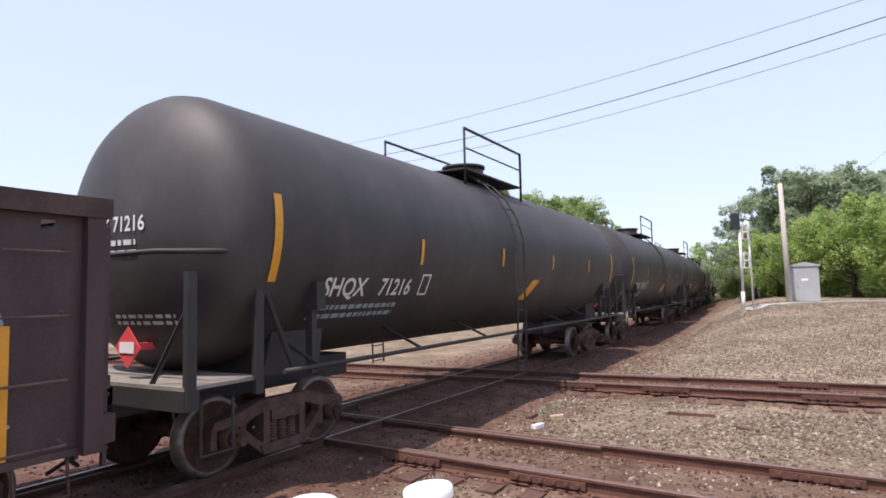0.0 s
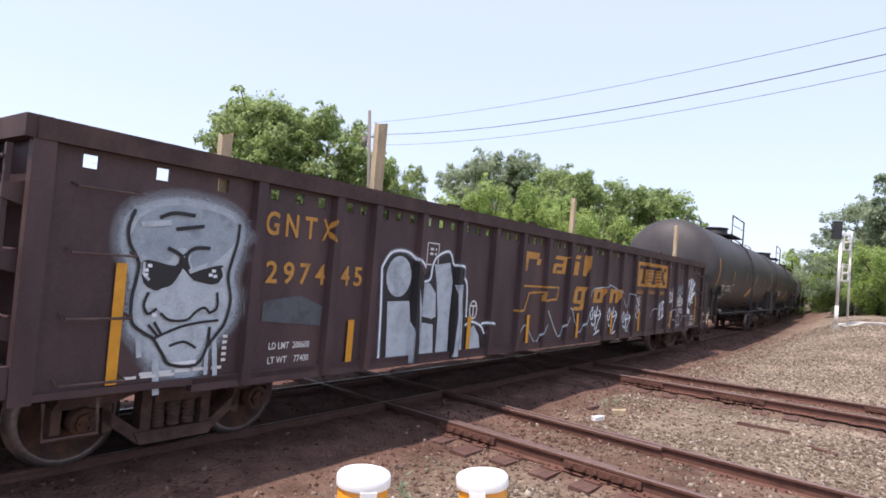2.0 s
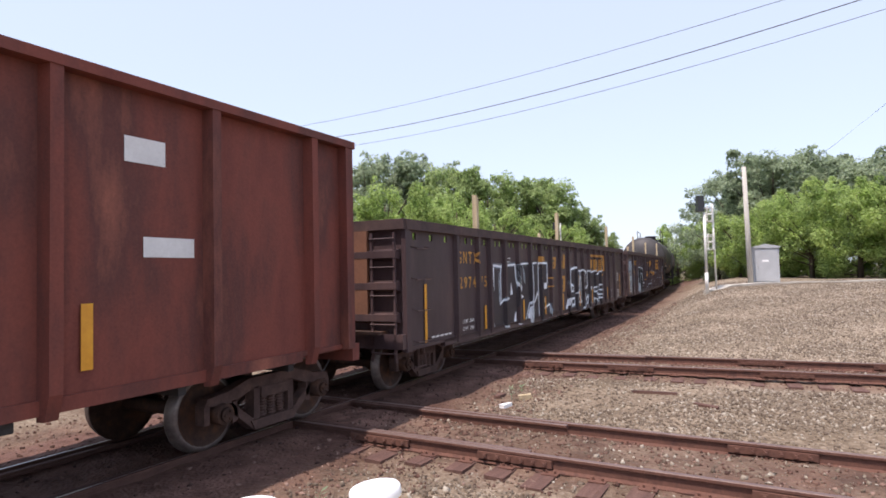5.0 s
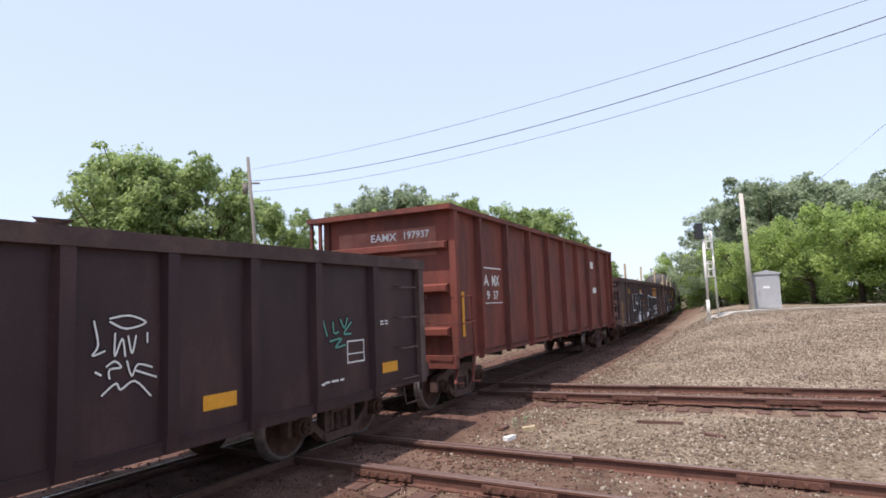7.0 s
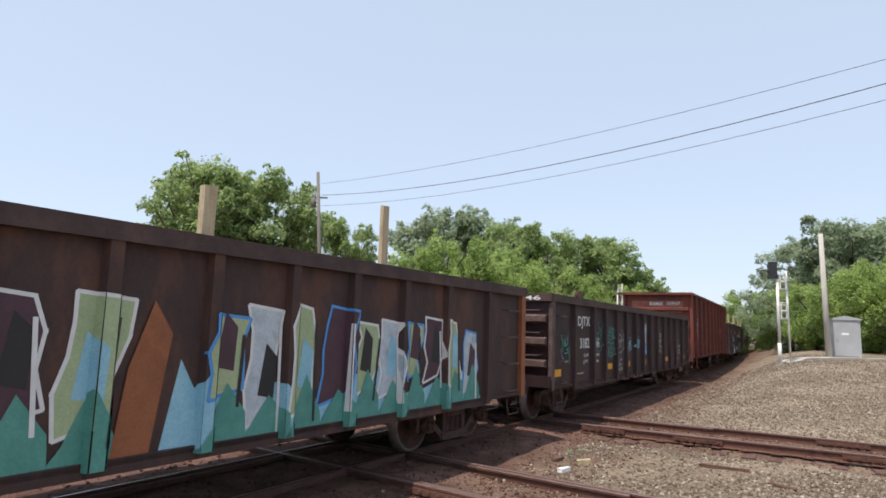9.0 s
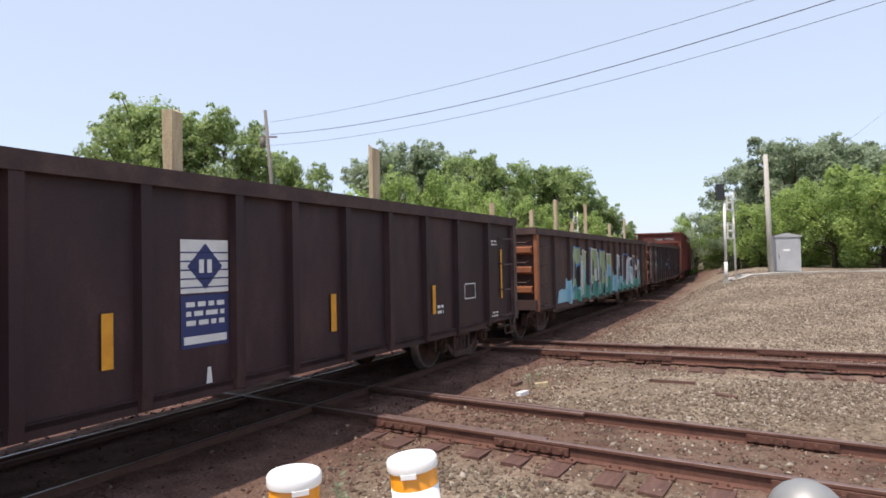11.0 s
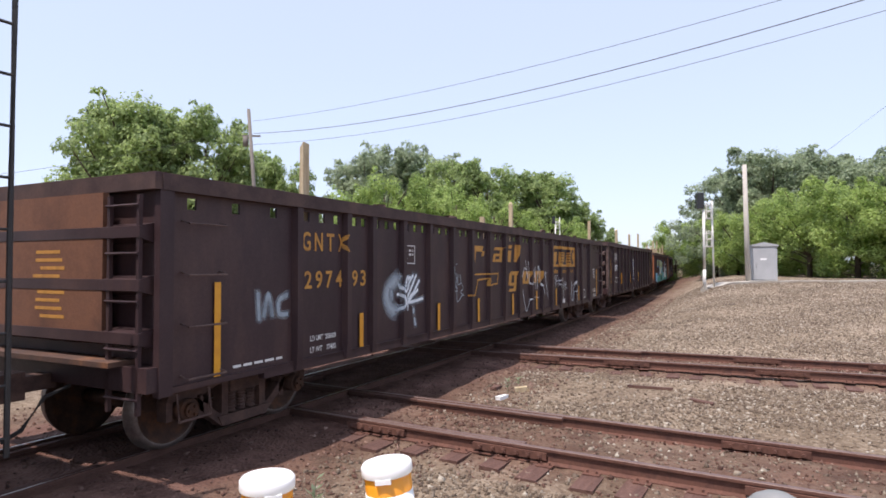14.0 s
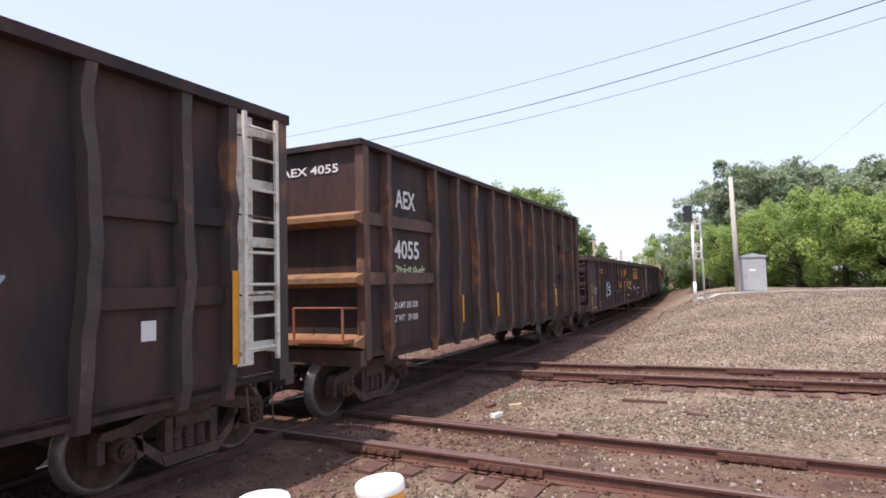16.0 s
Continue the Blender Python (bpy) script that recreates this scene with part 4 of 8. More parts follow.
box(pl, -8.344, -7.9, -0.32, -0.24, 1.48, 1.56)
part("placard", pl, M_PLACARD, tank, "red diamond hazard placard")
pl = bmesh.new()
box(pl, -8.372, -8.362, -0.41, -0.15, 1.46, 1.58)
part("placard_label", pl, M_CAP, tank, "white placard band")

CARS.append((tank, 9.42))
for k in range(1, 6):
    CARS.append((copy_thing(tank, Matrix()), 9.42 + k * 18.2))
for c, off in CARS[1:]:
    for tr in c.children:
        if tr.name.startswith("truck"):
            for w in tr.children:
                if w.name.startswith("wheelset"):
                    ROLLING.append((w, w.matrix_basis.translation.x))

RIBS_LONG = [-7.95, -6.88, -6.22, -5.3, -4.36, -3.4, -2.5, -1.52, -0.55, 0.42, 1.42, 2.36, 3.28, 4.22, 5.15, 6.06, 6.87, 8.0]
RIBS_MID = [-6.66, -5.21, -4.2, -3.1, -2.06, -0.95, 0.02, 1.05, 2.1, 3.15, 4.25, 5.4, 6.75]
g1 = gondola("gondola", "dark brown gondola with pale painted face and yellow lettering", 19.9, 0.71, 2.93, RIBS_LONG, M_GONF, M_PLUM, holes=True, rib_d=0.085, rib_w=0.15, end_plate=True, inset=1.6)
CARS.append((g1, -9.95))
g2 = gondola("gondola", "dark brown gondola with large white outlined spray letters", 19.95, 0.71, 2.97, RIBS_LONG, M_GONF, M_PLUM, holes=True, rib_d=0.085, rib_w=0.15, end_plate=True, inset=1.6)
CARS.append((g2, -21.3 - 9.97))
red = gondola("gondola", "tall oxide-red ribbed gondola with white lettering", 15.5, 0.95, 4.0, [-6.45, -4.8, -3.1, -1.42, 0.27, 1.95, 3.6, 5.3, 6.95], M_RED, M_RED, half=1.58, rib_w=0.16, rib_d=0.14, bulge=1, end_bars=3, chord=0.10, ladder=False, ladders=(False, True), inset=1.08)
CARS.append((red, -42.65 - 7.75))
blk = gondola("gondola", "black gondola with teal and white scrawls and orange reflectors", 16.35, 0.70, 2.84, RIBS_MID, M_GONB, M_PLUM, rib_w=0.19, rib_d=0.09, end_mat=M_ENDRIB, ladders=(False, True), inset=1.7)
CARS.append((blk, -59.55 - 8.17))
# ends brighter orange than the sides: the sun on them is in the colour
org = gondola("gondola", "rusty orange gondola with a colourful spray mural", 16.3, 0.72, 2.86, RIBS_MID, M_ORGDARK, M_PLUM, rib_d=0.09, end_mat=M_ORANGE, ladders=(False, True), inset=1.7)
CARS.append((org, -77.3 - 8.15))
dj = gondola("gondola", "black gondola with white lettering and a blue and white emblem", 16.3, 0.70, 3.0, [0.17 if x == 0.02 else x for x in RIBS_MID], M_GONB, M_PLUM, rib_w=0.16, rib_d=0.09, end_bars=4, end_mat=M_ENDRIB, ladders=(False, True), inset=1.7)
CARS.append((dj, -95.0 - 8.15))
rg3 = gondola("gondola", "dark brown gondola with a yellow emblem and white scrawls", 19.95, 0.71, 2.96, RIBS_LONG, M_GON, M_PLUM, holes=True, rib_d=0.085, rib_w=0.15, end_plate=True, inset=1.6)
CARS.append((rg3, -112.7 - 9.97))
aex = gondola("gondola", "tall worn brown gondola with rusty ribs and white lettering", 14.15, 0.85, 4.3, [-6.27, -4.6, -3.55, -2.53, -1.5, -0.38, 0.52, 1.53, 2.57, 3.6, 4.75, 6.06], M_AEX, M_AEX, M_AEXRIB, half=1.6, rib_w=0.17, rib_d=0.15, bulge=1, end_bars=0, chord=0.09, ladder=False, ladders=(False, False), buckled=True, front_cut=0.36, inset=0.98)
CARS.append((aex, -134.0 - 7.07))
last = gondola("gondola", "tall worn black gondola with a white end ladder", 14.15, 0.85, 4.25, [-6.4, -4.9, -3.65, -2.6, -1.6, -0.6, 0.4, 1.42, 2.43, 3.5, 4.54, 5.60, 6.22], M_AEX, M_AEX, M_LASTRIB, half=1.6, rib_w=0.17, rib_d=0.15, bulge=1, end_bars=3, chord=0.12, buckled=True, inset=0.98)
CARS.append((last, -149.93 - 7.07))


def stake(car, x, z, tall, y=-1.38, w=0.075):
    bm = bmesh.new()
    box(bm, x - w, x + w, y - 0.045, y + 0.045, z - 1.2, tall)
    for v in bm.verts:
        if v.co.z > z:
            v.co.x += random.uniform(-0.03, 0.03)
            v.co.z += random.uniform(-0.04, 0.04)
    part("stake", bm, M_POST, car, "rough grey timber stake", 0.008)


def reflector(car, x, z0, z1, w=0.10):
    paint(car, "reflector", [rect(x - w / 2, x + w / 2, z0, z1)], M_YELLOW, "yellow reflector strip", 7)


GLYPHS = {
    "L": [[(0.2, 1.0), (0.15, 0.12), (0.9, 0.2)]],
    "A": [[(0.12, 0.05), (0.28, 0.95), (0.72, 0.95), (0.9, 0.05)], [(0.22, 0.45), (0.8, 0.45)]],
    "Y": [[(0.1, 0.95), (0.35, 0.5), (0.75, 0.95)], [(0.4, 0.5), (0.3, 0.06), (0.75, 0.06)]],
    "Z": [[(0.1, 0.9), (0.85, 0.9), (0.2, 0.12), (0.9, 0.12)]],
    "E": [[(0.9, 0.92), (0.15, 0.9), (0.15, 0.1), (0.9, 0.12)], [(0.15, 0.5), (0.7, 0.52)]],
    "U": [[(0.12, 0.95), (0.2, 0.1), (0.75, 0.1), (0.85, 0.95)]],
    "H": [[(0.15, 0.95), (0.2, 0.05)], [(0.8, 0.95), (0.85, 0.05)], [(0.18, 0.5), (0.82, 0.55)]],
    "R": [[(0.15, 0.02), (0.2, 0.92), (0.75, 0.9), (0.75, 0.55), (0.2, 0.5), (0.85, 0.04)]],
    "S": [[(0.88, 0.85), (0.4, 0.95), (0.2, 0.7), (0.75, 0.5), (0.7, 0.12), (0.12, 0.1)]],
    "I": [[(0.5, 0.95), (0.45, 0.05)]],
    "O": [[(0.5, 0.95), (0.15, 0.7), (0.15, 0.3), (0.5, 0.05), (0.85, 0.3), (0.85, 0.7), (0.5, 0.95)]],
}


def tag(car, x0, x1, z0, z1, material, seed, w=0.028, n=9, layer=2):
    """A quick scrawl: crowded slanting strokes of a spray can that cannot be read."""
    rn = random.Random(seed)
    polys = []
    tall = z1 - z0
    k = max(3, round((x1 - x0) / max(0.09, tall * 0.34)))
    cell = (x1 - x0) / k
    slant = rn.uniform(0.1, 0.4) * cell
    for i in range(k):
        a, b = x0 + (i - 0.25) * cell, x0 + (i + 1.25) * cell
        lo, hi = z0 + rn.uniform(0, 0.3) * tall, z1 - rn.uniform(0, 0.3) * tall
        for ln in GLYPHS[rn.choice("AYZEHRSOSREU")]:
            pts = [(a + (b - a) * (u + rn.uniform(-0.15, 0.15)) + slant * v, lo + (hi - lo) * (v + rn.uniform(-0.1, 0.1))) for u, v in ln]
            polys += stroke(curve_pts(pts, 4) if rn.random() < 0.6 else pts, w * rn.uniform(0.8, 1.5))
    polys += stroke(curve_pts([(x0 - 0.1 * tall, z0 + 0.2 * tall), ((x0 + x1) / 2, z0 - rn.uniform(0.02, 0.16) * tall), (x1 + 0.1 * tall, z0 + 0.15 * tall), (x1 - 0.2 * tall, z0 + 0.02 * tall)], 5), w)
    if rn.random() < 0.7:
        u = rn.uniform(x0, x1)
        polys += stroke([(u, z0 + 0.3 * tall), (u + 0.02, z0 - 0.25 * tall)], w * 0.5)
    for q in range(3):
        u, v = rn.uniform(x0, x1), z1 + rn.uniform(-0.1, 0.12) * tall
        polys += stroke([(u, v), (u + w, v + w * 0.4)], w)
    paint(car, "scrawl", polys, material, "quick spray-can scrawl", layer)


def depth_at(car, x):
    """How far out the side of a car stands at x."""
    for x0, x1, ya, yb in SIDES[car.name]:
        if x0 <= x <= x1:
            return ya + (yb - ya) * (x - x0) / max(1e-6, x1 - x0)
    return SIDES[car.name][0][2]


def mist(car, ln, wide, material, dense, layer):
    """A soft band of spray along a line, thick in the middle and gone at its edges."""
    pts = []
    for (xa, za), (xb, zb) in zip(ln, ln[1:]):
        k = max(1, math.ceil(math.hypot(xb - xa, zb - za) / 0.03))
        pts += [(xa + (xb - xa) * i / k, za + (zb - za) * i / k) for i in range(k)]
    pts.append(ln[-1])
    (ax, az), (bx, bz) = pts[0], pts[1]
    (cx, cz), (dx, dz) = pts[-2], pts[-1]
    ka, kc = max(1e-6, math.hypot(bx - ax, bz - az)), max(1e-6, math.hypot(dx - cx, dz - cz))
    pts = [(ax - (bx - ax) / ka * wide * 0.5, az - (bz - az) / ka * wide * 0.5)] + pts + [(dx + (dx - cx) / kc * wide * 0.5, dz + (dz - cz) / kc * wide * 0.5)]
    verts, faces, den = [], [], []
    cross = ((-0.5, 0.0), (-0.3, 0.45), (0.0, 1.0), (0.3, 0.45), (0.5, 0.0))
    for i, (x, z) in enumerate(pts):
        ex, ez = pts[min(i + 1, len(pts) - 1)][0] - pts[max(i - 1, 0)][0], pts[min(i + 1, len(pts) - 1)][1] - pts[max(i - 1, 0)][1]
        k = max(1e-6, math.hypot(ex, ez))
        for u, d in cross:
            px, pz = x - ez / k * u * wide, z + ex / k * u * wide
            verts.append((px, -depth_at(car, px) - 0.005 - 0.003 * layer, pz))
            den.append(dense * d * (i not in (0, len(pts) - 1)))
    for i in range(len(pts) - 1):
        for j in range(4):
            a = i * 5 + j
            faces.append((a, a + 1, a + 6, a + 5))
    me = bpy.data.meshes.new("overspray")
    me.from_pydata(verts, [], faces)
    me.attributes.new("coat", "FLOAT", "POINT").data.foreach_set("value", den)
    me.materials.append(material)
    ob = new("overspray", me)
    ob.parent = car
    return tagged(ob, "soft edge of spray paint")


def sprayed(car, lines, w, material=None, halo=None, layer=2, label="pale sprayed line"):
    """Lines from a spray can: a bright middle in a wider, softer mist."""
    rounded = [curve_pts(ln, 4) if len(ln) > 2 else ln for ln in lines]
    soft = {M_TAGDARK: M_MISTDARK, M_GON: M_MISTDARK}.get(halo, M_MIST)
    for ln in rounded:
        mist(car, ln, w * 2.6, soft, 0.8, layer - 1)
        paint(car, "scrawl", stroke(ln, w * 0.85), material or M_TAG, label, layer)


def patches(car, shapes, material, layer, label):
    for sh in shapes:
        paint(car, "spray_patch", [sh], material, label, layer)


def wave(car, x0, x1, z0, z1, n, material, w=0.03):
    pts = [(x0 + (x1 - x0) * k / 60, z0 + (z1 - z0) * (0.5 + 0.5 * math.sin(n * 2 * math.pi * k / 60)) * (0.75 + 0.25 * math.sin(k * 0.21))) for k in range(61)]
    paint(car, "scrawl", stroke(pts, w), material, "long wavy sprayed line", 1)


def yellow_marks(car, digits_a, digits_b, mid=0.0):
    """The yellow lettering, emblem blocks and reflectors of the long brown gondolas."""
    sk = 0.06
    L = M_LOGO
    # large slanted blocks of the faded name, upper and lower line
    up = [rect(-2.42, -2.24, 2.12, 2.46, sk), rect(-2.24, -1.86, 2.34, 2.46, sk), rect(-1.92, -1.78, 2.24, 2.35, sk)]
    up += [rect(-1.26, -1.12, 2.12, 2.30, sk), rect(-1.12, -0.86, 2.12, 2.18, sk), rect(-1.2, -0.84, 2.25, 2.31, sk), rect(-1.18, -0.66, 2.39, 2.46, sk), rect(-0.86, -0.70, 2.12, 2.42, sk)]
    up += [rect(-0.32, -0.10, 2.12, 2.40, sk), rect(-0.26, -0.04, 2.45, 2.53, sk), rect(0.14, 0.34, 2.12, 2.55, sk)]
    lo = [rect(-0.24, -0.06, 1.56, 1.84, sk), rect(-0.16, 0.30, 1.80, 1.89, sk), rect(-0.16, 0.20, 1.54, 1.61, sk), rect(0.12, 0.30, 1.46, 1.88, sk), rect(-0.24, 0.24, 1.40, 1.47, sk)]
    lo += [rect(0.78, 0.98, 1.56, 1.88, sk), rect(1.12, 1.32, 1.56, 1.88, sk), rect(0.96, 1.16, 1.56, 1.64, sk), rect(0.96, 1.16, 1.80, 1.88, sk)]
    lo += [rect(1.72, 1.92, 1.56, 1.88, sk), rect(2.08, 2.28, 1.56, 1.88, sk), rect(1.9, 2.1, 1.78, 1.88, sk)]
    up, lo = ([[(x + mid, z) for x, z in q] for q in row] for row in (up, lo))
    paint(car, "painted_block", up, L, "faded yellow emblem block", 1)
    paint(car, "painted_block", lo, L, "faded yellow emblem block", 1)
    paint(car, "painted_bracket", [[(x + mid, z) for x, z in q] for q in stroke([(-0.92, 1.85), (-2.38, 1.85)], 0.035) + stroke([(-0.92, 1.85), (-0.98, 1.62), (-1.60, 1.60), (-1.56, 1.75), (-2.10, 1.73), (-2.24, 1.42), (-2.62, 1.42)], 0.035)], L, "yellow outlined bracket", 1)
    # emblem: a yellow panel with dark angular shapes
    paint(car, "emblem_panel", [rect(3.44, 5.99, 1.99, 2.62)], L, "faded yellow emblem panel", 1)
    dark = [rect(3.62, 4.34, 2.44, 2.53, 0.04), rect(3.86, 4.06, 2.08, 2.46, 0.08), rect(3.78, 4.12, 2.06, 2.13), rect(4.44, 5.16, 2.44, 2.53, 0.04), rect(4.72, 4.92, 2.08, 2.46, 0.08), rect(4.62, 4.98, 2.06, 2.13), rect(5.28, 5.52, 2.46, 2.53, 0.02), rect(5.62, 5.86, 2.08, 2.15), rect(5.66, 5.88, 2.46, 2.53), rect(5.22, 5.42, 2.08, 2.15)]
    dark += stroke([(5.40, 2.49), (5.72, 2.12)], 0.15) + stroke([(5.76, 2.49), (5.34, 2.12)], 0.09)
    for k in range(4):
        dark += [rect(4.16, 4.70, 2.12 + 0.085 * k, 2.145 + 0.085 * k), rect(4.98, 5.30, 2.12 + 0.085 * k, 2.145 + 0.085 * k)]
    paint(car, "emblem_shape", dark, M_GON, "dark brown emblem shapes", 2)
    paint(car, "slogan", letters("Railcar", 0.17, 3.48, 1.80, 0.58) + letters("Pooling", 0.17, 4.38, 1.80, 0.60) + letters("Experts", 0.17, 5.24, 1.80, 0.60), L, "faded yellow slogan", 1)
    paint(car, "lettering", spaced("GNTX", 0.34, -7.83, 2.25, 0.92), L, "yellow reporting mark", 1)
    paint(car, "lettering", spaced(digits_a, 0.32, -7.78, 1.75, 0.80), L, "yellow car number", 1)
    paint(car, "lettering", spaced(digits_b, 0.32, -6.72, 1.75, 0.34), L, "yellow car number", 1)
    paint(car, "lettering", letters("LD LMT  208600", 0.10, -7.66, 1.05, 0.55) + letters("LT WT    77400", 0.10, -7.66, 0.90, 0.55), M_LETTER, "small white weight figures", 1)
    paint(car, "small_writing", lines_of_bars(8.70, 1.85, 0.28, 4, 0.05, 3) + lines_of_bars(8.70, 1.12, 0.42, 2, 0.045, 4) + lines_of_bars(-9.0, 0.90, 0.8, 1, 0.03, 5), M_LETTER, "small white lines of writing", 1)
    paint(car, "lettering", letters("RSG20A", 0.17, 8.70, 0.86, 0.44), M_LETTER, "white class mark", 1)
    paint(car, "small_frame", stroke([(7.09, 0.90), (7.48, 0.90), (7.48, 1.18), (7.09, 1.18)], 0.022, True) + stroke([(7.28, 0.92), (7.28, 1.18)], 0.018), M_LETTER, "white stencilled box", 1)
    paint(car, "small_frame", stroke([(-5.12, 2.08), (-4.86, 2.08), (-4.86, 2.38), (-5.12, 2.38)], 0.018, True) + lines_of_bars(-5.06, 2.28, 0.15, 2, 0.035, 8), M_LETTER, "white stencilled plate box", 1)
    for x in (-6.5, -3.97, -2.1, 0.02 + mid, 1.9, 3.78, 6.52):
        reflector(car, x, 0.75, 1.34, 0.10)
    for x in (-9.24, 9.24):
        reflector(car, x, 0.85, 1.87, 0.09)


def marks_g1(car):
    yellow_marks(car, "2974", "45")
    # a big pale scowling face near the rear end
    halo = curve_pts([(-9.17, 2.36), (-9.25, 2.25), (-9.27, 2.04), (-9.2, 1.88), (-9.15, 1.71), (-9.15, 1.42), (-9.12, 1.28), (-9.03, 1.18), (-8.89, 0.97), (-8.72, 0.88), (-8.47, 0.86), (-8.38, 1.06), (-8.27, 1.19), (-8.13, 1.35), (-8.09, 1.57), (-8.15, 1.79), (-8.08, 2.08), (-8.07, 2.25), (-8.18, 2.4), (-8.44, 2.48), (-8.83, 2.48), (-9.17, 2.36)], 3)[:-1]
    patches(car, [halo], M_TAGMID, 0, "pale blue-grey sprayed face")
    brow = curve_pts([(-9.12, 2.27), (-9.19, 2.04), (-9.02, 1.93), (-8.83, 1.91), (-8.74, 2.03), (-8.62, 2.01), (-8.63, 1.88), (-8.52, 1.84), (-8.27, 2.01), (-8.16, 2.18), (-8.24, 2.34), (-8.49, 2.41), (-8.88, 2.4), (-9.12, 2.27)], 3)[:-1]
    mist(car, halo + halo[:1], 0.2, M_MIST, 0.55, 0)
    patches(car, [brow], M_TAGDIM, 1, "thin grey sprayed brow")
    eyes = curve_pts([(-9.07, 1.88), (-9.01, 1.91), (-8.77, 1.87), (-8.72, 1.95), (-8.67, 1.98), (-8.6, 1.83), (-8.29, 1.9), (-8.29, 1.76), (-8.39, 1.71), (-8.62, 1.75), (-8.7, 1.7), (-8.9, 1.64), (-9.04, 1.71), (-9.07, 1.88)], 3)[:-1]
    patches(car, [eyes], M_TAGDARK, 2, "dark sprayed eyes")
    nose = curve_pts([(-8.69, 1.85), (-8.56, 1.73), (-8.38, 1.65), (-8.33, 1.54), (-8.39, 1.45), (-8.51, 1.46), (-8.58, 1.39), (-8.72, 1.38), (-8.83, 1.42), (-8.91, 1.49), (-9.0, 1.49), (-8.99, 1.59), (-8.88, 1.66), (-8.78, 1.7), (-8.69, 1.85)], 3)[:-1]
    mouth = curve_pts([(-8.89, 1.23), (-8.69, 1.31), (-8.47, 1.34), (-8.39, 1.3), (-8.41, 1.17), (-8.49, 1.02), (-8.71, 1.01), (-8.8, 1.09), (-8.89, 1.23)], 3)[:-1]
    patches(car, [nose], M_TAGMID, 3, "pale sprayed nose")
    patches(car, [mouth], M_TAGMID, 3, "pale sprayed mouth")
    around = [[(-9.17, 2.32), (-9.21, 2.18), (-9.19, 2.04), (-9.1, 1.88), (-9.11, 1.71), (-9.13, 1.57), (-9.11, 1.37), (-8.99, 1.27), (-8.91, 1.22), (-8.82, 1.09), (-8.73, 0.98), (-8.48, 0.96), (-8.38, 1.12), (-8.37, 1.3)], [(-8.14, 2.3), (-8.15, 2.13), (-8.19, 1.96), (-8.22, 1.79), (-8.17, 1.57), (-8.21, 1.35), (-8.28, 1.25), (-8.36, 1.14)]]
    inside = [[(-8.99, 1.62), (-9.02, 1.52), (-8.98, 1.44), (-8.91, 1.48)], [(-8.86, 1.44), (-8.77, 1.38), (-8.61, 1.38), (-8.53, 1.45), (-8.45, 1.49), (-8.39, 1.45)], [(-8.32, 1.63), (-8.31, 1.49), (-8.39, 1.44)], [(-8.91, 1.22), (-8.69, 1.31), (-8.5, 1.35), (-8.29, 1.37)], [(-8.75, 1.15), (-8.62, 1.18), (-8.5, 1.12)], [(-8.96, 1.34), (-8.88, 1.25)], [(-8.91, 1.36), (-8.85, 1.27)]]
    creases = [[(-8.94, 2.29), (-8.82, 2.34), (-8.63, 2.34)], [(-8.78, 2.2), (-8.53, 2.25)], [(-8.84, 2.02), (-8.73, 1.97), (-8.69, 1.9)], [(-8.63, 1.83), (-8.67, 1.96), (-8.59, 2.04), (-8.45, 2.05)]]
    for lines, w in ((around, 0.03), (inside, 0.025), (creases, 0.035)):
        for ln in lines:
            paint(car, "scrawl", stroke(curve_pts(ln, 4), w), M_TAGDARK, "dark sprayed line", 4)
    for ln, w in (([(-9.09, 2.21), (-8.86, 2.25)], 0.05), ([(-8.67, 1.96), (-8.61, 1.83), (-8.46, 1.89)], 0.045), ([(-9.05, 1.88), (-9.05, 1.79), (-9.0, 1.74)], 0.025), ([(-8.29, 1.87), (-8.26, 1.79), (-8.31, 1.72)], 0.025), ([(-8.87, 1.02), (-8.84, 0.74)], 0.06), ([(-8.31, 1.19), (-8.26, 0.78)], 0.05), ([(-8.38, 1.09), (-8.37, 0.87)], 0.04), ([(-9.04, 1.23), (-9.02, 1.08)], 0.05)):
        paint(car, "scrawl", stroke(ln, w), M_TAGMID, "pale sprayed highlight", 4)
    paint(car, "scrawl", stroke([(-8.72, 0.98), (-8.49, 0.99)], 0.035), M_TAG, "white sprayed chin", 4)
    for x, z in ((-9.0, 1.86), (-9.03, 1.82), (-9.03, 1.78), (-8.38, 1.84), (-8.41, 1.8), (-8.36, 1.79), (-8.92, 1.43)):
        paint(car, "scrawl", stroke([(x - 0.01, z), (x + 0.01, z)], 0.03), M_TAG, "white sprayed dot", 5)
    paint(car, "small_writing", lines_of_bars(-9.15, 0.88, 0.5, 1, 0.025, 5) + lines_of_bars(-8.22, 1.2, 0.05, 5, 0.03, 6), M_LETTER, "small white lines of writing", 5)
    # grey patch beside it
    paint(car, "spray_patch", [[(-7.78, 1.35), (-6.98, 1.28), (-6.96, 1.5), (-7.3, 1.62), (-7.78, 1.55)]], M_SLATE, "thin grey rolled patch", 1)
    # rounded pale letters in the middle
    ground_shape = [(-6.06, 2.02), (-5.72, 2.21), (-5.41, 2.15), (-5.18, 1.85), (-4.98, 2.08), (-4.62, 2.27), (-4.48, 2.11), (-4.27, 2.05), (-4.12, 1.82), (-4.06, 1.21), (-3.64, 1.17), (-3.46, 0.74), (-5.05, 0.74), (-5.95, 0.74), (-5.99, 1.48)]
    patches(car, [ground_shape], M_TAGDARK, 1, "black sprayed ground of the letters")
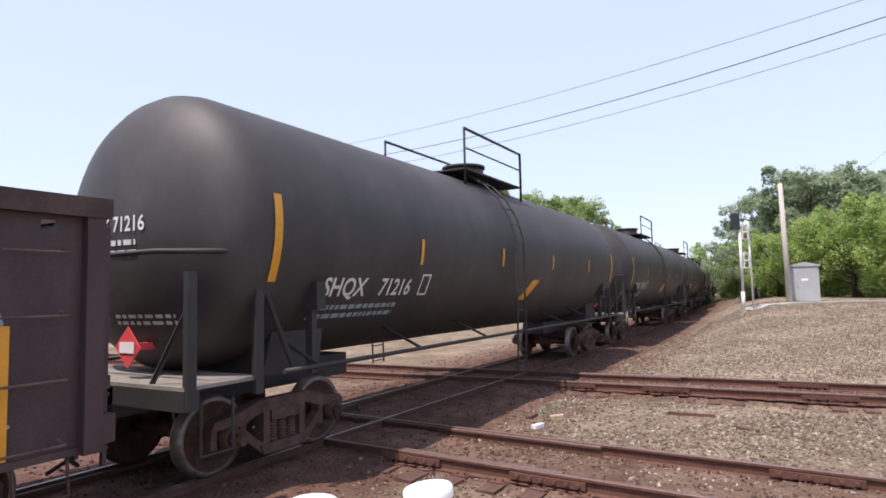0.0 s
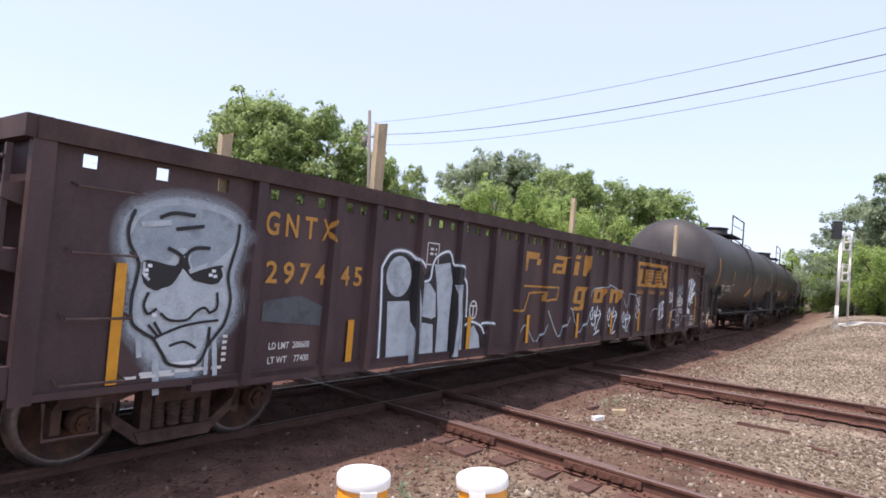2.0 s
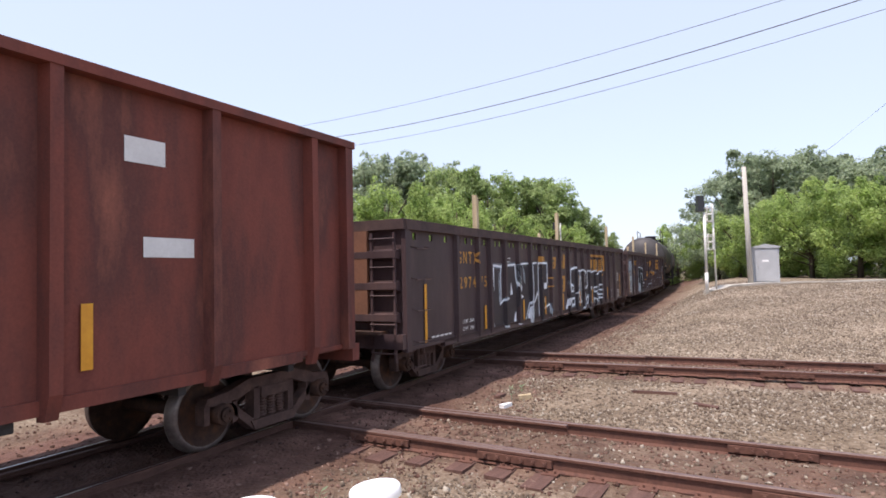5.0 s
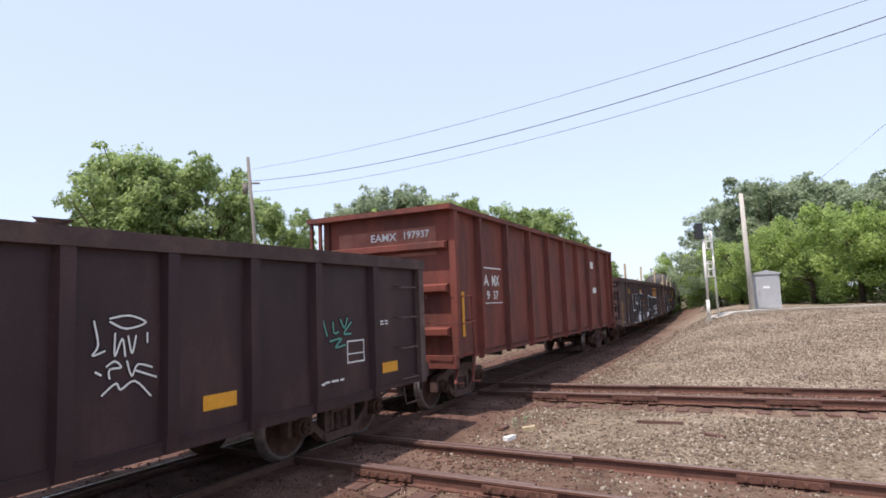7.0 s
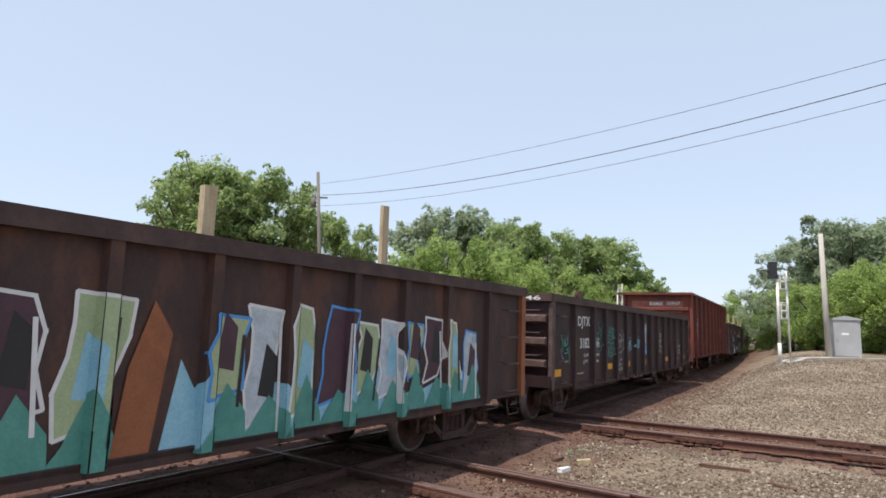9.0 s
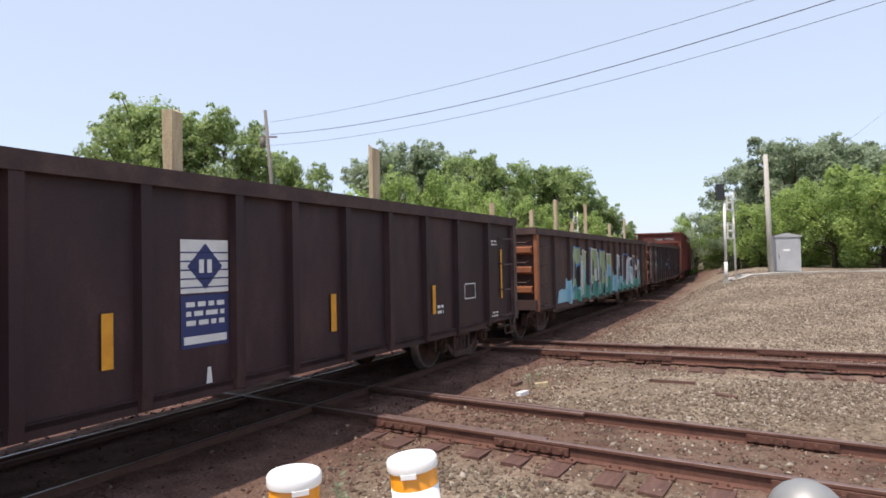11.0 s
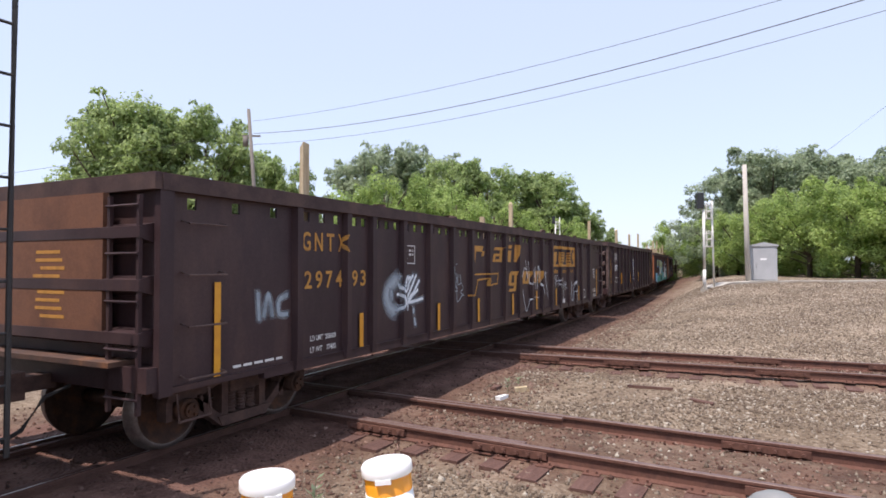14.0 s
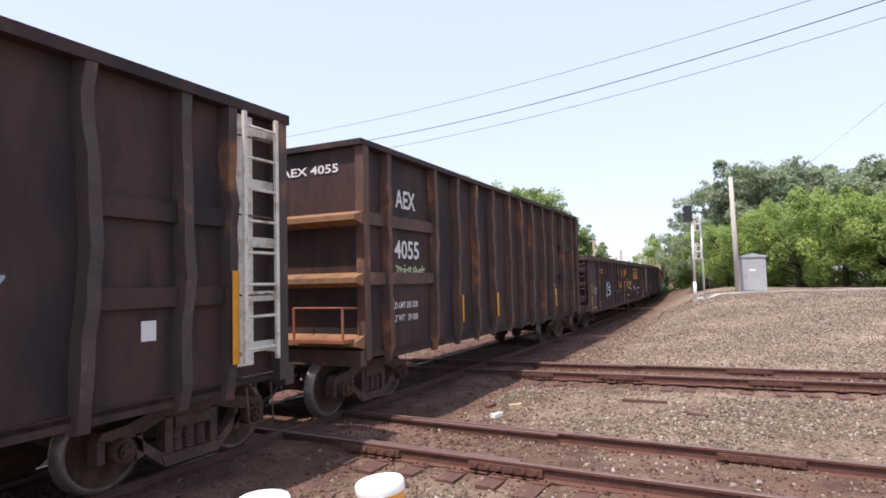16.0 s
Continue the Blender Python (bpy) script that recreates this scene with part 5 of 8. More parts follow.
    oval = [(-5.68 + 0.25 * math.cos(a), 1.89 + 0.27 * math.sin(a)) for a in np.linspace(0, 2 * math.pi, 18, endpoint=False)]
    bodies = [oval, [(-5.87, 1.56), (-5.43, 1.57), (-5.34, 1.13), (-5.34, 0.74), (-5.81, 0.74), (-5.84, 1.22)], [(-5.18, 1.83), (-5.01, 1.82), (-4.86, 1.68), (-4.82, 1.35), (-4.91, 1.32), (-5.15, 1.36)], [(-5.32, 1.75), (-5.19, 1.28), (-4.87, 1.24), (-4.81, 0.74), (-5.22, 0.74)]]
    bodies += [[(-4.93, 2.08), (-4.57, 2.13), (-4.47, 1.86), (-4.49, 1.35), (-4.47, 0.74), (-4.76, 0.74), (-4.77, 1.35), (-4.86, 1.84)], [(-4.43, 1.81), (-4.21, 1.84), (-4.14, 1.34), (-4.11, 0.76), (-4.42, 0.76), (-4.37, 1.34)], [(-3.97, 1.14), (-3.82, 1.20), (-3.66, 1.04), (-3.58, 0.75), (-3.99, 0.75)]]
    for k, sh in enumerate(bodies):
        paint(car, "spray_letter", [sh], M_TAGMID, "blue-grey sprayed letter body", 2)
    sprayed(car, [[(-6.03, 1.99), (-5.89, 2.18), (-5.67, 2.23), (-5.46, 2.19), (-5.23, 2.03), (-5.18, 1.85), (-5.02, 1.88), (-4.98, 2.08), (-4.88, 2.21), (-4.65, 2.29), (-4.55, 2.23), (-4.48, 2.11), (-4.31, 2.08), (-4.28, 1.89), (-4.18, 1.92), (-4.09, 1.78), (-4.06, 1.34)], [(-6.03, 1.99), (-5.99, 1.48), (-5.97, 1.08), (-5.96, 0.76)], [(-4.06, 1.21), (-3.91, 1.26), (-3.64, 1.19), (-3.52, 1.07)], [(-3.61, 1.22), (-3.38, 1.23), (-3.26, 1.14)]], 0.035, layer=4, label="white sprayed rim")
    ring = [(-3.87 + 0.10 * math.cos(a), 1.44 + 0.135 * math.sin(a)) for a in np.linspace(0, 2 * math.pi, 14, endpoint=False)]
    paint(car, "scrawl", stroke(ring, 0.03, True) + stroke([(-3.94, 1.5), (-3.8, 1.5)], 0.03) + stroke([(-3.87, 1.5), (-3.87, 1.34)], 0.03), M_LETTER, "small ringed sign", 2)
    sprayed(car, [[(-2.4, 0.86), (-2.17, 1.16), (-1.76, 0.83), (-1.51, 1.08), (-1.3, 1.4)], [(-1.3, 1.4), (-0.82, 0.9), (-0.6, 1.13), (-0.37, 1.42), (-0.24, 1.42), (-0.13, 1.26), (0.01, 1.07), (0.15, 0.94), (0.28, 1.0), (0.38, 1.15), (0.5, 1.41), (0.54, 1.53), (0.67, 1.72), (0.79, 1.85), (0.96, 1.88), (1.38, 1.91)], [(1.38, 1.91), (1.64, 1.96), (1.85, 1.95), (2.24, 1.86), (2.59, 1.7), (2.87, 1.45), (2.97, 1.57), (3.04, 1.77), (3.24, 1.77), (3.46, 1.63), (3.65, 1.41)], [(3.64, 1.19), (3.86, 0.96)], [(4.72, 1.14), (4.83, 1.34), (5.11, 1.41), (5.34, 1.41), (5.59, 1.27)], [(6.39, 0.91), (6.66, 1.04), (6.72, 1.32), (6.91, 1.37), (7.23, 1.31), (7.45, 1.18)]], 0.022, M_TAGMID, layer=2, label="long wavy sprayed line")
    # the same quick mark three times over
    mark = [[(0.10, 0.90), (0.0, 0.75), (0.06, 0.55), (0.20, 0.62), (0.18, 0.92), (0.10, 0.95)], [(0.42, 0.86), (0.32, 0.74), (0.44, 0.60), (0.46, 0.42), (0.26, 0.34), (0.12, 0.44)], [(0.62, 1.0), (0.50, 0.62), (0.48, 0.2)], [(0.42, 0.72), (0.60, 0.66), (0.92, 0.74)], [(0.78, 0.86), (0.98, 0.72), (0.74, 0.45), (0.58, 0.06)], [(0.62, 0.95), (0.46, 0.45)], [(0.42, 0.0), (0.90, 0.14)]]
    for x0, wide, z0, tall in ((0.70, 0.58, 0.86, 0.62), (1.68, 0.58, 0.80, 0.66), (2.63, 0.56, 0.76, 0.60)):
        sprayed(car, [[(x0 + u * wide, z0 + v * tall) for u, v in ln] for ln in mark], 0.036, layer=3, label="pale blue quick spray mark")
    tag(car, 3.5, 3.85, 1.25, 1.72, M_LETTER, 31, 0.026, 5)
    tag(car, 5.25, 5.85, 1.15, 1.6, M_TAG, 32, 0.038, 5)
    tag(car, 6.3, 6.66, 1.62, 1.95, M_TAG, 35, 0.03, 5)
    paint(car, "scrawl", stroke([(6.7, 2.0), (6.68, 1.3)], 0.03) + stroke([(6.62, 1.28), (6.7, 1.28), (6.7, 1.18), (6.62, 1.18)], 0.03, True), M_TAG, "pale sprayed drip", 2)
    # three small lines of letters one above the other
    paint(car, "scrawl", stroke(curve_pts([(7.25, 1.42), (7.12, 1.38), (7.11, 1.26), (7.26, 1.24)]), 0.022) + stroke([(7.34, 1.24), (7.36, 1.42), (7.43, 1.3), (7.50, 1.42), (7.51, 1.24)], 0.022) + stroke([(7.56, 1.43), (7.60, 1.24), (7.66, 1.42)], 0.022) + stroke(curve_pts([(7.74, 1.42), (7.67, 1.35), (7.71, 1.25), (7.79, 1.32), (7.74, 1.42)]), 0.022), M_TAG, "thin sprayed letters", 2)
    tag(car, 7.12, 7.74, 1.55, 1.74, M_LETTER, 36, 0.026, 5)
    paint(car, "scrawl", stroke([(7.1, 1.48), (7.72, 1.50)], 0.03) + stroke(curve_pts([(7.36, 1.78), (7.45, 1.81), (7.55, 1.78), (7.45, 1.755), (7.36, 1.78)]), 0.02), M_TAG, "sprayed underline", 2)
    tag(car, 7.15, 7.7, 1.84, 2.12, M_TAGDIM, 37, 0.024, 5)
    # wide fanned strokes
    fan = [((8.15, 1.75), (8.38, 2.28)), ((8.12, 1.95), (8.22, 2.3)), ((8.42, 1.62), (8.66, 2.32)), ((8.5, 1.55), (8.84, 2.3)), ((8.62, 1.5), (8.98, 2.22)), ((8.62, 1.66), (9.14, 1.92)), ((8.3, 2.0), (8.5, 2.3)), ((8.06, 1.52), (8.62, 1.32)), ((8.06, 1.36), (8.6, 1.26)), ((8.7, 1.95), (9.12, 2.2))]
    paint(car, "scrawl", [q for k, (a, b) in enumerate(fan) for q in stroke([a, b], 0.05 + 0.02 * (k % 3))], M_TAG, "wide fanned pale-blue strokes", 2)
    for k, (a, b) in enumerate(fan[:6]):
        paint(car, "spray_patch", stroke([(a[0] + 0.06, a[1] + 0.1), (b[0] + 0.06, b[1])], 0.11), M_TAGDIM, "thin pale overspray", 1)
    wave(car, 6.2, 9.3, 0.84, 1.2, 2.2, M_TAGDIM, 0.026)
    stake(car, -6.1, 2.93, 3.82)
    stake(car, -0.25, 2.93, 3.68, w=0.05)
    stake(car, 7.1, 2.93, 3.88)
    stake(car, -8.3, 2.93, 3.18, w=0.04)


def marks_g2(car):
    yellow_marks(car, "2974", "75", -0.26)
    # the first, larger piece: dark bodies, pale edges
    patches(car, [
        [(-6.14, 0.72), (-5.1, 0.76), (-5.1, 1.42), (-5.55, 1.34), (-5.5, 2.2), (-6.18, 2.18)],
        [(-5.1, 0.76), (-4.55, 0.8), (-4.3, 1.6), (-4.28, 2.22), (-5.1, 2.2)],
        [(-4.2, 0.72), (-3.67, 0.8), (-3.36, 1.4), (-3.4, 2.25), (-4.25, 2.24)],
        [(-3.44, 0.7), (-2.71, 0.72), (-2.68, 2.26), (-3.36, 2.25)],
        [(-2.63, 0.7), (-1.68, 0.7), (-1.77, 1.1), (-1.84, 2.27), (-2.63, 2.26)]], M_TAGOVER, 2, "black sprayed letter body")
    patches(car, [
        [(-6.17, 2.18), (-6.08, 2.2), (-6.07, 1.65), (-6.04, 1.25), (-5.98, 0.84), (-5.78, 0.72), (-6.09, 0.72), (-6.06, 0.96), (-6.11, 1.36), (-6.2, 1.81), (-6.22, 2.15)],
        [(-5.12, 2.21), (-5.07, 1.95), (-5.11, 1.43), (-5.19, 1.44), (-5.15, 1.84)],
        [(-4.86, 1.82), (-4.73, 1.52), (-4.91, 1.49)],
        [(-4.63, 1.03), (-4.53, 1.08), (-4.53, 0.79), (-4.21, 0.76), (-4.81, 0.73), (-5.06, 0.74), (-4.7, 0.8), (-4.68, 0.91)],
        [(-4.3, 2.24), (-4.25, 2.26), (-4.15, 1.69), (-4.13, 1.49), (-3.94, 1.42), (-4.1, 1.37), (-4.19, 1.49), (-4.32, 1.66)],
        [(-3.63, 0.93), (-3.4, 1.22), (-3.35, 0.92), (-3.43, 0.72), (-3.59, 0.72)]], M_TAG, 3, "white sprayed wedge")
    patches(car, [
        [(-3.35, 1.61), (-3.1, 1.65), (-3.3, 1.39), (-3.37, 1.21), (-3.38, 0.85), (-3.47, 0.79), (-3.44, 1.29)],
        [(-2.77, 1.52), (-2.7, 1.46), (-3, 1.23), (-3.13, 1.2)],
        [(-3.36, 0.72), (-3.08, 0.78), (-2.75, 0.78), (-2.7, 0.72)],
        [(-2.41, 1.73), (-1.86, 1.72), (-1.93, 1.55), (-2.41, 1.57)],
        [(-2.4, 1.32), (-2.09, 1.3), (-2.09, 1.18), (-2.4, 1.11)],
        [(-2.57, 0.72), (-2.08, 0.78), (-1.72, 0.74), (-1.9, 0.71)]], M_TAG, 3, "white sprayed wedge")
    patches(car, [[(-4.53, 2.23), (-4.28, 2.24), (-4.3, 1.59), (-4.38, 1.57), (-4.48, 1.89)], [(-3.99, 2.26), (-3.78, 1.95), (-3.79, 1.71), (-3.88, 1.81), (-3.95, 2.08)], [(-5.62, 2.1), (-5.58, 1.9), (-5.6, 1.36), (-5.66, 1.36), (-5.68, 1.9)]], M_TAGMID, 2, "grey-blue sprayed shade")
    sprayed(car, [[(-6.08, 2.21), (-5.48, 2.18)], [(-5.49, 2.2), (-5.55, 1.95), (-5.55, 1.63), (-5.57, 1.36)], [(-5.6, 1.32), (-5.32, 1.42), (-5.11, 1.44)], [(-5.1, 2.21), (-4.55, 2.23)], [(-4.55, 2.2), (-4.5, 1.9), (-4.34, 1.6)]], 0.055, layer=4)
    sprayed(car, [[(-5.61, 0.74), (-5.33, 0.79), (-5.1, 0.79), (-5.11, 1.37)], [(-4.25, 2.25), (-3.99, 2.25), (-3.55, 2.26)], [(-3.4, 2.24), (-3.36, 1.65), (-3.43, 1.29), (-3.6, 1.1), (-3.82, 0.82), (-4.1, 0.74)], [(-3.4, 2.26), (-2.83, 2.28)]], 0.045, layer=4)
    sprayed(car, [[(-2.68, 2.27), (-2.71, 1.46), (-2.68, 0.76)], [(-2.63, 2.27), (-1.88, 2.28)], [(-1.85, 2.28), (-1.86, 1.72)], [(-2.39, 0.99), (-1.66, 1.1)], [(-1.64, 1.1), (-1.62, 0.84), (-1.7, 0.72)]], 0.055, layer=4)
    sprayed(car, [[(-4.2, 1.3), (-4.17, 0.74)]], 0.05, M_TAGMID, layer=4)
    for ln in ([(-6.05, 2.1), (-5.6, 2.08)], [(-5.62, 2.05), (-5.64, 1.4)], [(-5, 1.9), (-4.95, 1.5)], [(-4.6, 2.1), (-4.45, 1.65)], [(-4.1, 2.1), (-3.9, 1.8)], [(-3.44, 1.35), (-3.79, 0.9)], [(-3.29, 2.16), (-2.83, 2.18)], [(-2.53, 2.16), (-2, 2.17)], [(-6.16, 2.0), (-6.1, 1.0)], [(-5.4, 0.85), (-5.2, 0.85)]):
        mist(car, ln, 0.16, M_MIST, 0.5, 1)
    # the second piece: outlines alone
    patches(car, [[(0.16, 0.74), (1.75, 0.76), (1.75, 2.1), (0.45, 2.06), (0.45, 1.55)], [(1.8, 0.74), (2.3, 0.76), (2.3, 2.02), (1.9, 2.0)], [(2.45, 0.74), (3.25, 0.74), (3.25, 2.0), (2.45, 2.0)], [(3.5, 0.74), (4.3, 0.74), (4.3, 2.0), (3.5, 1.95)], [(4.5, 0.74), (5.4, 0.74), (5.4, 1.98), (4.6, 1.95)]], M_TAGOVER, 2, "black sprayed letter body")
    patches(car, [[(0.38, 1.19), (0.51, 1.13), (0.27, 0.84), (0.21, 0.74), (0.07, 0.74), (0.11, 0.95)], [(1.79, 1.84), (1.75, 1.3), (1.29, 1.27), (1.54, 1.42)], [(3.51, 1.44), (3.86, 1.46), (3.62, 1.27), (3.68, 0.76), (3.57, 0.74), (3.57, 1.08)]], M_TAG, 3, "white sprayed wedge")
    sprayed(car, [[(0.45, 2.06), (1.34, 2.14)], [(0.46, 2.08), (0.44, 1.53), (0.74, 1.59)], [(0.81, 1.59), (1.06, 1.55)], [(1.06, 1.56), (1.06, 1.38)], [(1.08, 1.38), (0.81, 1.38)], [(0.81, 1.38), (0.81, 1.59)]], 0.075, layer=4)
    sprayed(car, [[(0.78, 1.12), (1.18, 1.14)], [(1.18, 1.14), (1.19, 0.94)], [(1.19, 0.94), (0.9, 0.90)], [(0.89, 0.9), (0.78, 1.12)]], 0.075, layer=4)
    sprayed(car, [[(1.58, 2.02), (1.84, 2.05), (2.03, 2.02), (2.3, 2.06)], [(2.01, 2.0), (1.95, 1.8), (1.88, 1.54), (1.83, 1.21), (1.77, 1.0)], [(2.05, 1.85), (2.09, 1.63), (2.08, 1.36), (2.01, 1.11)], [(2.01, 1.08), (2.11, 1.01), (2.11, 0.97), (1.72, 0.98)], [(1.73, 0.74), (1.95, 0.77), (2.31, 0.75)]], 0.06, layer=4)
    sprayed(car, [[(2.33, 2.02), (2.6, 2.01), (2.87, 2.0)], [(2.45, 1.96), (2.45, 1.54), (2.44, 1.16), (2.45, 0.9), (2.3, 0.76)], [(2.86, 1.99), (2.73, 1.82), (2.72, 1.40)], [(2.72, 1.40), (3.06, 1.5)], [(3.06, 1.5), (3.04, 1.83), (3.07, 2.0), (3.25, 2.02)]], 0.06, layer=4)
    sprayed(car, [[(2.82, 1.06), (3.13, 1.14)], [(3.13, 1.14), (3.1, 0.91), (3.01, 0.82)], [(3.01, 0.82), (2.82, 1.06)], [(3, 0.84), (2.78, 0.74)], [(3.06, 0.83), (3.18, 0.74)]], 0.07, layer=4)
    sprayed(car, [[(3.34, 2.03), (3.46, 1.94), (4.23, 2.03)], [(4.05, 1.39), (4.31, 1.43)], [(4.31, 1.43), (4.3, 1.27)], [(4.3, 1.27), (4.09, 1.24)], [(4.09, 1.24), (4.05, 1.39)], [(4.04, 0.99), (4.22, 0.96), (4.28, 0.76)], [(4.04, 0.99), (4.09, 0.75)], [(4.33, 0.96), (4.44, 0.76)]], 0.06, layer=4)
    sprayed(car, [[(4.35, 2.03), (4.59, 1.99), (4.68, 1.88), (5.28, 2.05)], [(4.58, 1.88), (4.51, 1.5), (4.57, 1.25), (4.79, 1.12), (5.28, 1.12)], [(5.28, 1.12), (5.34, 1.0), (4.85, 0.98)], [(4.84, 0.98), (4.88, 0.74), (4.55, 1.1)]], 0.06, layer=4)
    sprayed(car, [[(5.29, 1.97), (5.48, 1.96), (5.41, 1.7)], [(5.34, 1.49), (5.02, 1.46), (4.95, 1.3), (5.36, 1.29)], [(5.36, 1.29), (5.48, 1.21), (5.47, 0.94), (5.42, 0.74)]], 0.06, layer=4)
    tag(car, 8.1, 8.5, 1.45, 1.85, M_TAGDIM, 41, 0.016, 5)
    stake(car, -6.54, 2.97, 3.72)
    stake(car, -0.17, 2.97, 3.86)
    stake(car, 7.45, 2.97, 3.86)
    stake(car, -2.0, 2.97, 3.12, w=0.05)


def marks_rg3(car):
    yellow_marks(car, "2974", "93")
    mist(car, curve_pts([(-5.50, 1.80), (-5.69, 1.69), (-5.76, 1.54), (-5.69, 1.39), (-5.55, 1.30)], 4), 0.36, M_MIST, 1.0, 1)
    mist(car, [(-5.63, 1.62), (-5.62, 1.51)], 0.17, M_MIST, 1.0, 1)
    sprayed(car, [[(-5.45, 1.77), (-5.36, 1.67), (-5.3, 1.61), (-5.22, 1.75), (-5.19, 1.86), (-5.27, 1.85), (-5.32, 1.7)], [(-5.45, 1.57), (-5.36, 1.55), (-5.31, 1.42), (-5.38, 1.33), (-5.45, 1.32)], [(-5.32, 1.51), (-5.21, 1.26)], [(-5.19, 1.58), (-5.15, 1.74), (-5.03, 1.85), (-5.09, 1.65)]], 0.045, layer=3, label="pale sprayed letters")
    sprayed(car, [[(-5.13, 1.49), (-4.82, 1.87)], [(-5.06, 1.43), (-4.71, 1.78)], [(-4.96, 1.56), (-5.09, 1.42), (-4.58, 1.46)], [(-5.16, 1.66), (-4.93, 1.87)], [(-5.0, 1.5), (-4.76, 1.62)]], 0.055, layer=3, label="pale sprayed letters")
    mist(car, [(-4.9, 1.29), (-4.9, 1.24)], 0.14, M_MIST, 0.9, 1)
    mist(car, [(-4.87, 1.12), (-4.84, 1.02)], 0.14, M_MIST, 0.8, 1)
    sprayed(car, [[(-3.44, 2.0), (-3.42, 1.86)], [(-3.26, 2.01), (-3.34, 2.07), (-3.28, 1.94)], [(-3.36, 1.82), (-3.38, 1.65), (-3.26, 1.68), (-3.26, 1.86), (-3.17, 1.87), (-3.15, 1.71)], [(-3.1, 1.85), (-3.12, 1.67), (-2.98, 1.7), (-3.02, 1.85)], [(-3.41, 1.54), (-3.28, 1.56), (-3.41, 1.63)], [(-2.95, 1.7), (-2.87, 1.58), (-2.99, 1.51), (-2.84, 1.43)], [(-3.14, 1.6), (-3.15, 1.32), (-2.87, 1.47)]], 0.016, M_TAGMID, layer=3, label="thin sprayed scrawl")
    first = [[(0.76, 1.75), (0.9, 1.95), (1.04, 1.94), (1.19, 1.68)], [(1.02, 2.17), (1.11, 1.91), (1.19, 1.68)], [(1.25, 2.13), (1.29, 1.83), (1.35, 1.55), (1.45, 1.6)], [(1.57, 1.66), (1.71, 1.74), (1.79, 1.82)], [(1.66, 2.04), (1.77, 1.7)], [(1.8, 2.0), (1.85, 1.38)], [(1.99, 1.39), (2.07, 2.02), (2.27, 1.82)]]
    second = [[(2.09, 2.02), (2.24, 1.64), (2.4, 1.24), (2.49, 1.25)], [(2.57, 1.97), (2.64, 1.39)], [(2.65, 1.77), (2.74, 1.85), (2.84, 1.8)], [(2.7, 1.83), (2.84, 1.45), (2.99, 1.08)], [(0.77, 1.4), (0.92, 1.1), (1.09, 0.84), (1.36, 1.15)], [(1.75, 1.18), (2.13, 1.15)]]
    third = [[(3.79, 1.73), (3.67, 1.66), (3.78, 1.57), (3.68, 1.44)], [(3.83, 1.4), (3.87, 1.68), (4.03, 1.72)], [(3.87, 1.54), (4.07, 1.6)], [(4.1, 1.39), (4.12, 1.65)], [(4.28, 1.64), (4.12, 1.53), (4.24, 1.35)]]
    fourth = [[(4.68, 1.57), (4.62, 1.3)], [(4.62, 1.3), (4.69, 0.93), (4.69, 0.78)], [(4.8, 1.52), (4.8, 1.29), (4.99, 1.3)], [(4.8, 1.41), (4.97, 1.43)], [(4.99, 1.48), (4.86, 1.39), (5.01, 1.3)]]
    fifth = [[(5.62, 1.48), (5.62, 0.94), (5.82, 0.92), (5.83, 1.44)], [(5.9, 0.86), (6.01, 1.51), (6.02, 0.81)], [(5.88, 1.14), (6.05, 1.18)]]
    for lines, w in ((first, 0.022), (second, 0.022), (third, 0.02), (fourth, 0.02), (fifth, 0.022)):
        paint(car, "scrawl", [q for ln in lines for q in stroke(curve_pts(ln, 3), w)], M_TAG, "quick spray-can scrawl", 2)
    paint(car, "small_frame", [rect(4.55, 4.82, 0.86, 0.98)], M_LETTER, "white worn plate", 1)
    sprayed(car, [[(-8.62, 1.72), (-8.6, 1.42)], [(-8.52, 1.45), (-8.45, 1.7), (-8.38, 1.45)], [(-8.12, 1.68), (-8.26, 1.62), (-8.26, 1.46), (-8.12, 1.44)]], 0.05, M_TAGDIM, label="faint rubbed-out scrawl")
    stake(car, 8.8, 2.96, 3.7)
    stake(car, 0.34, 2.96, 3.62, w=0.05)
    stake(car, -7.63, 2.96, 3.66, w=0.05)
    stake(car, -1.5, 2.96, 3.1, w=0.06)


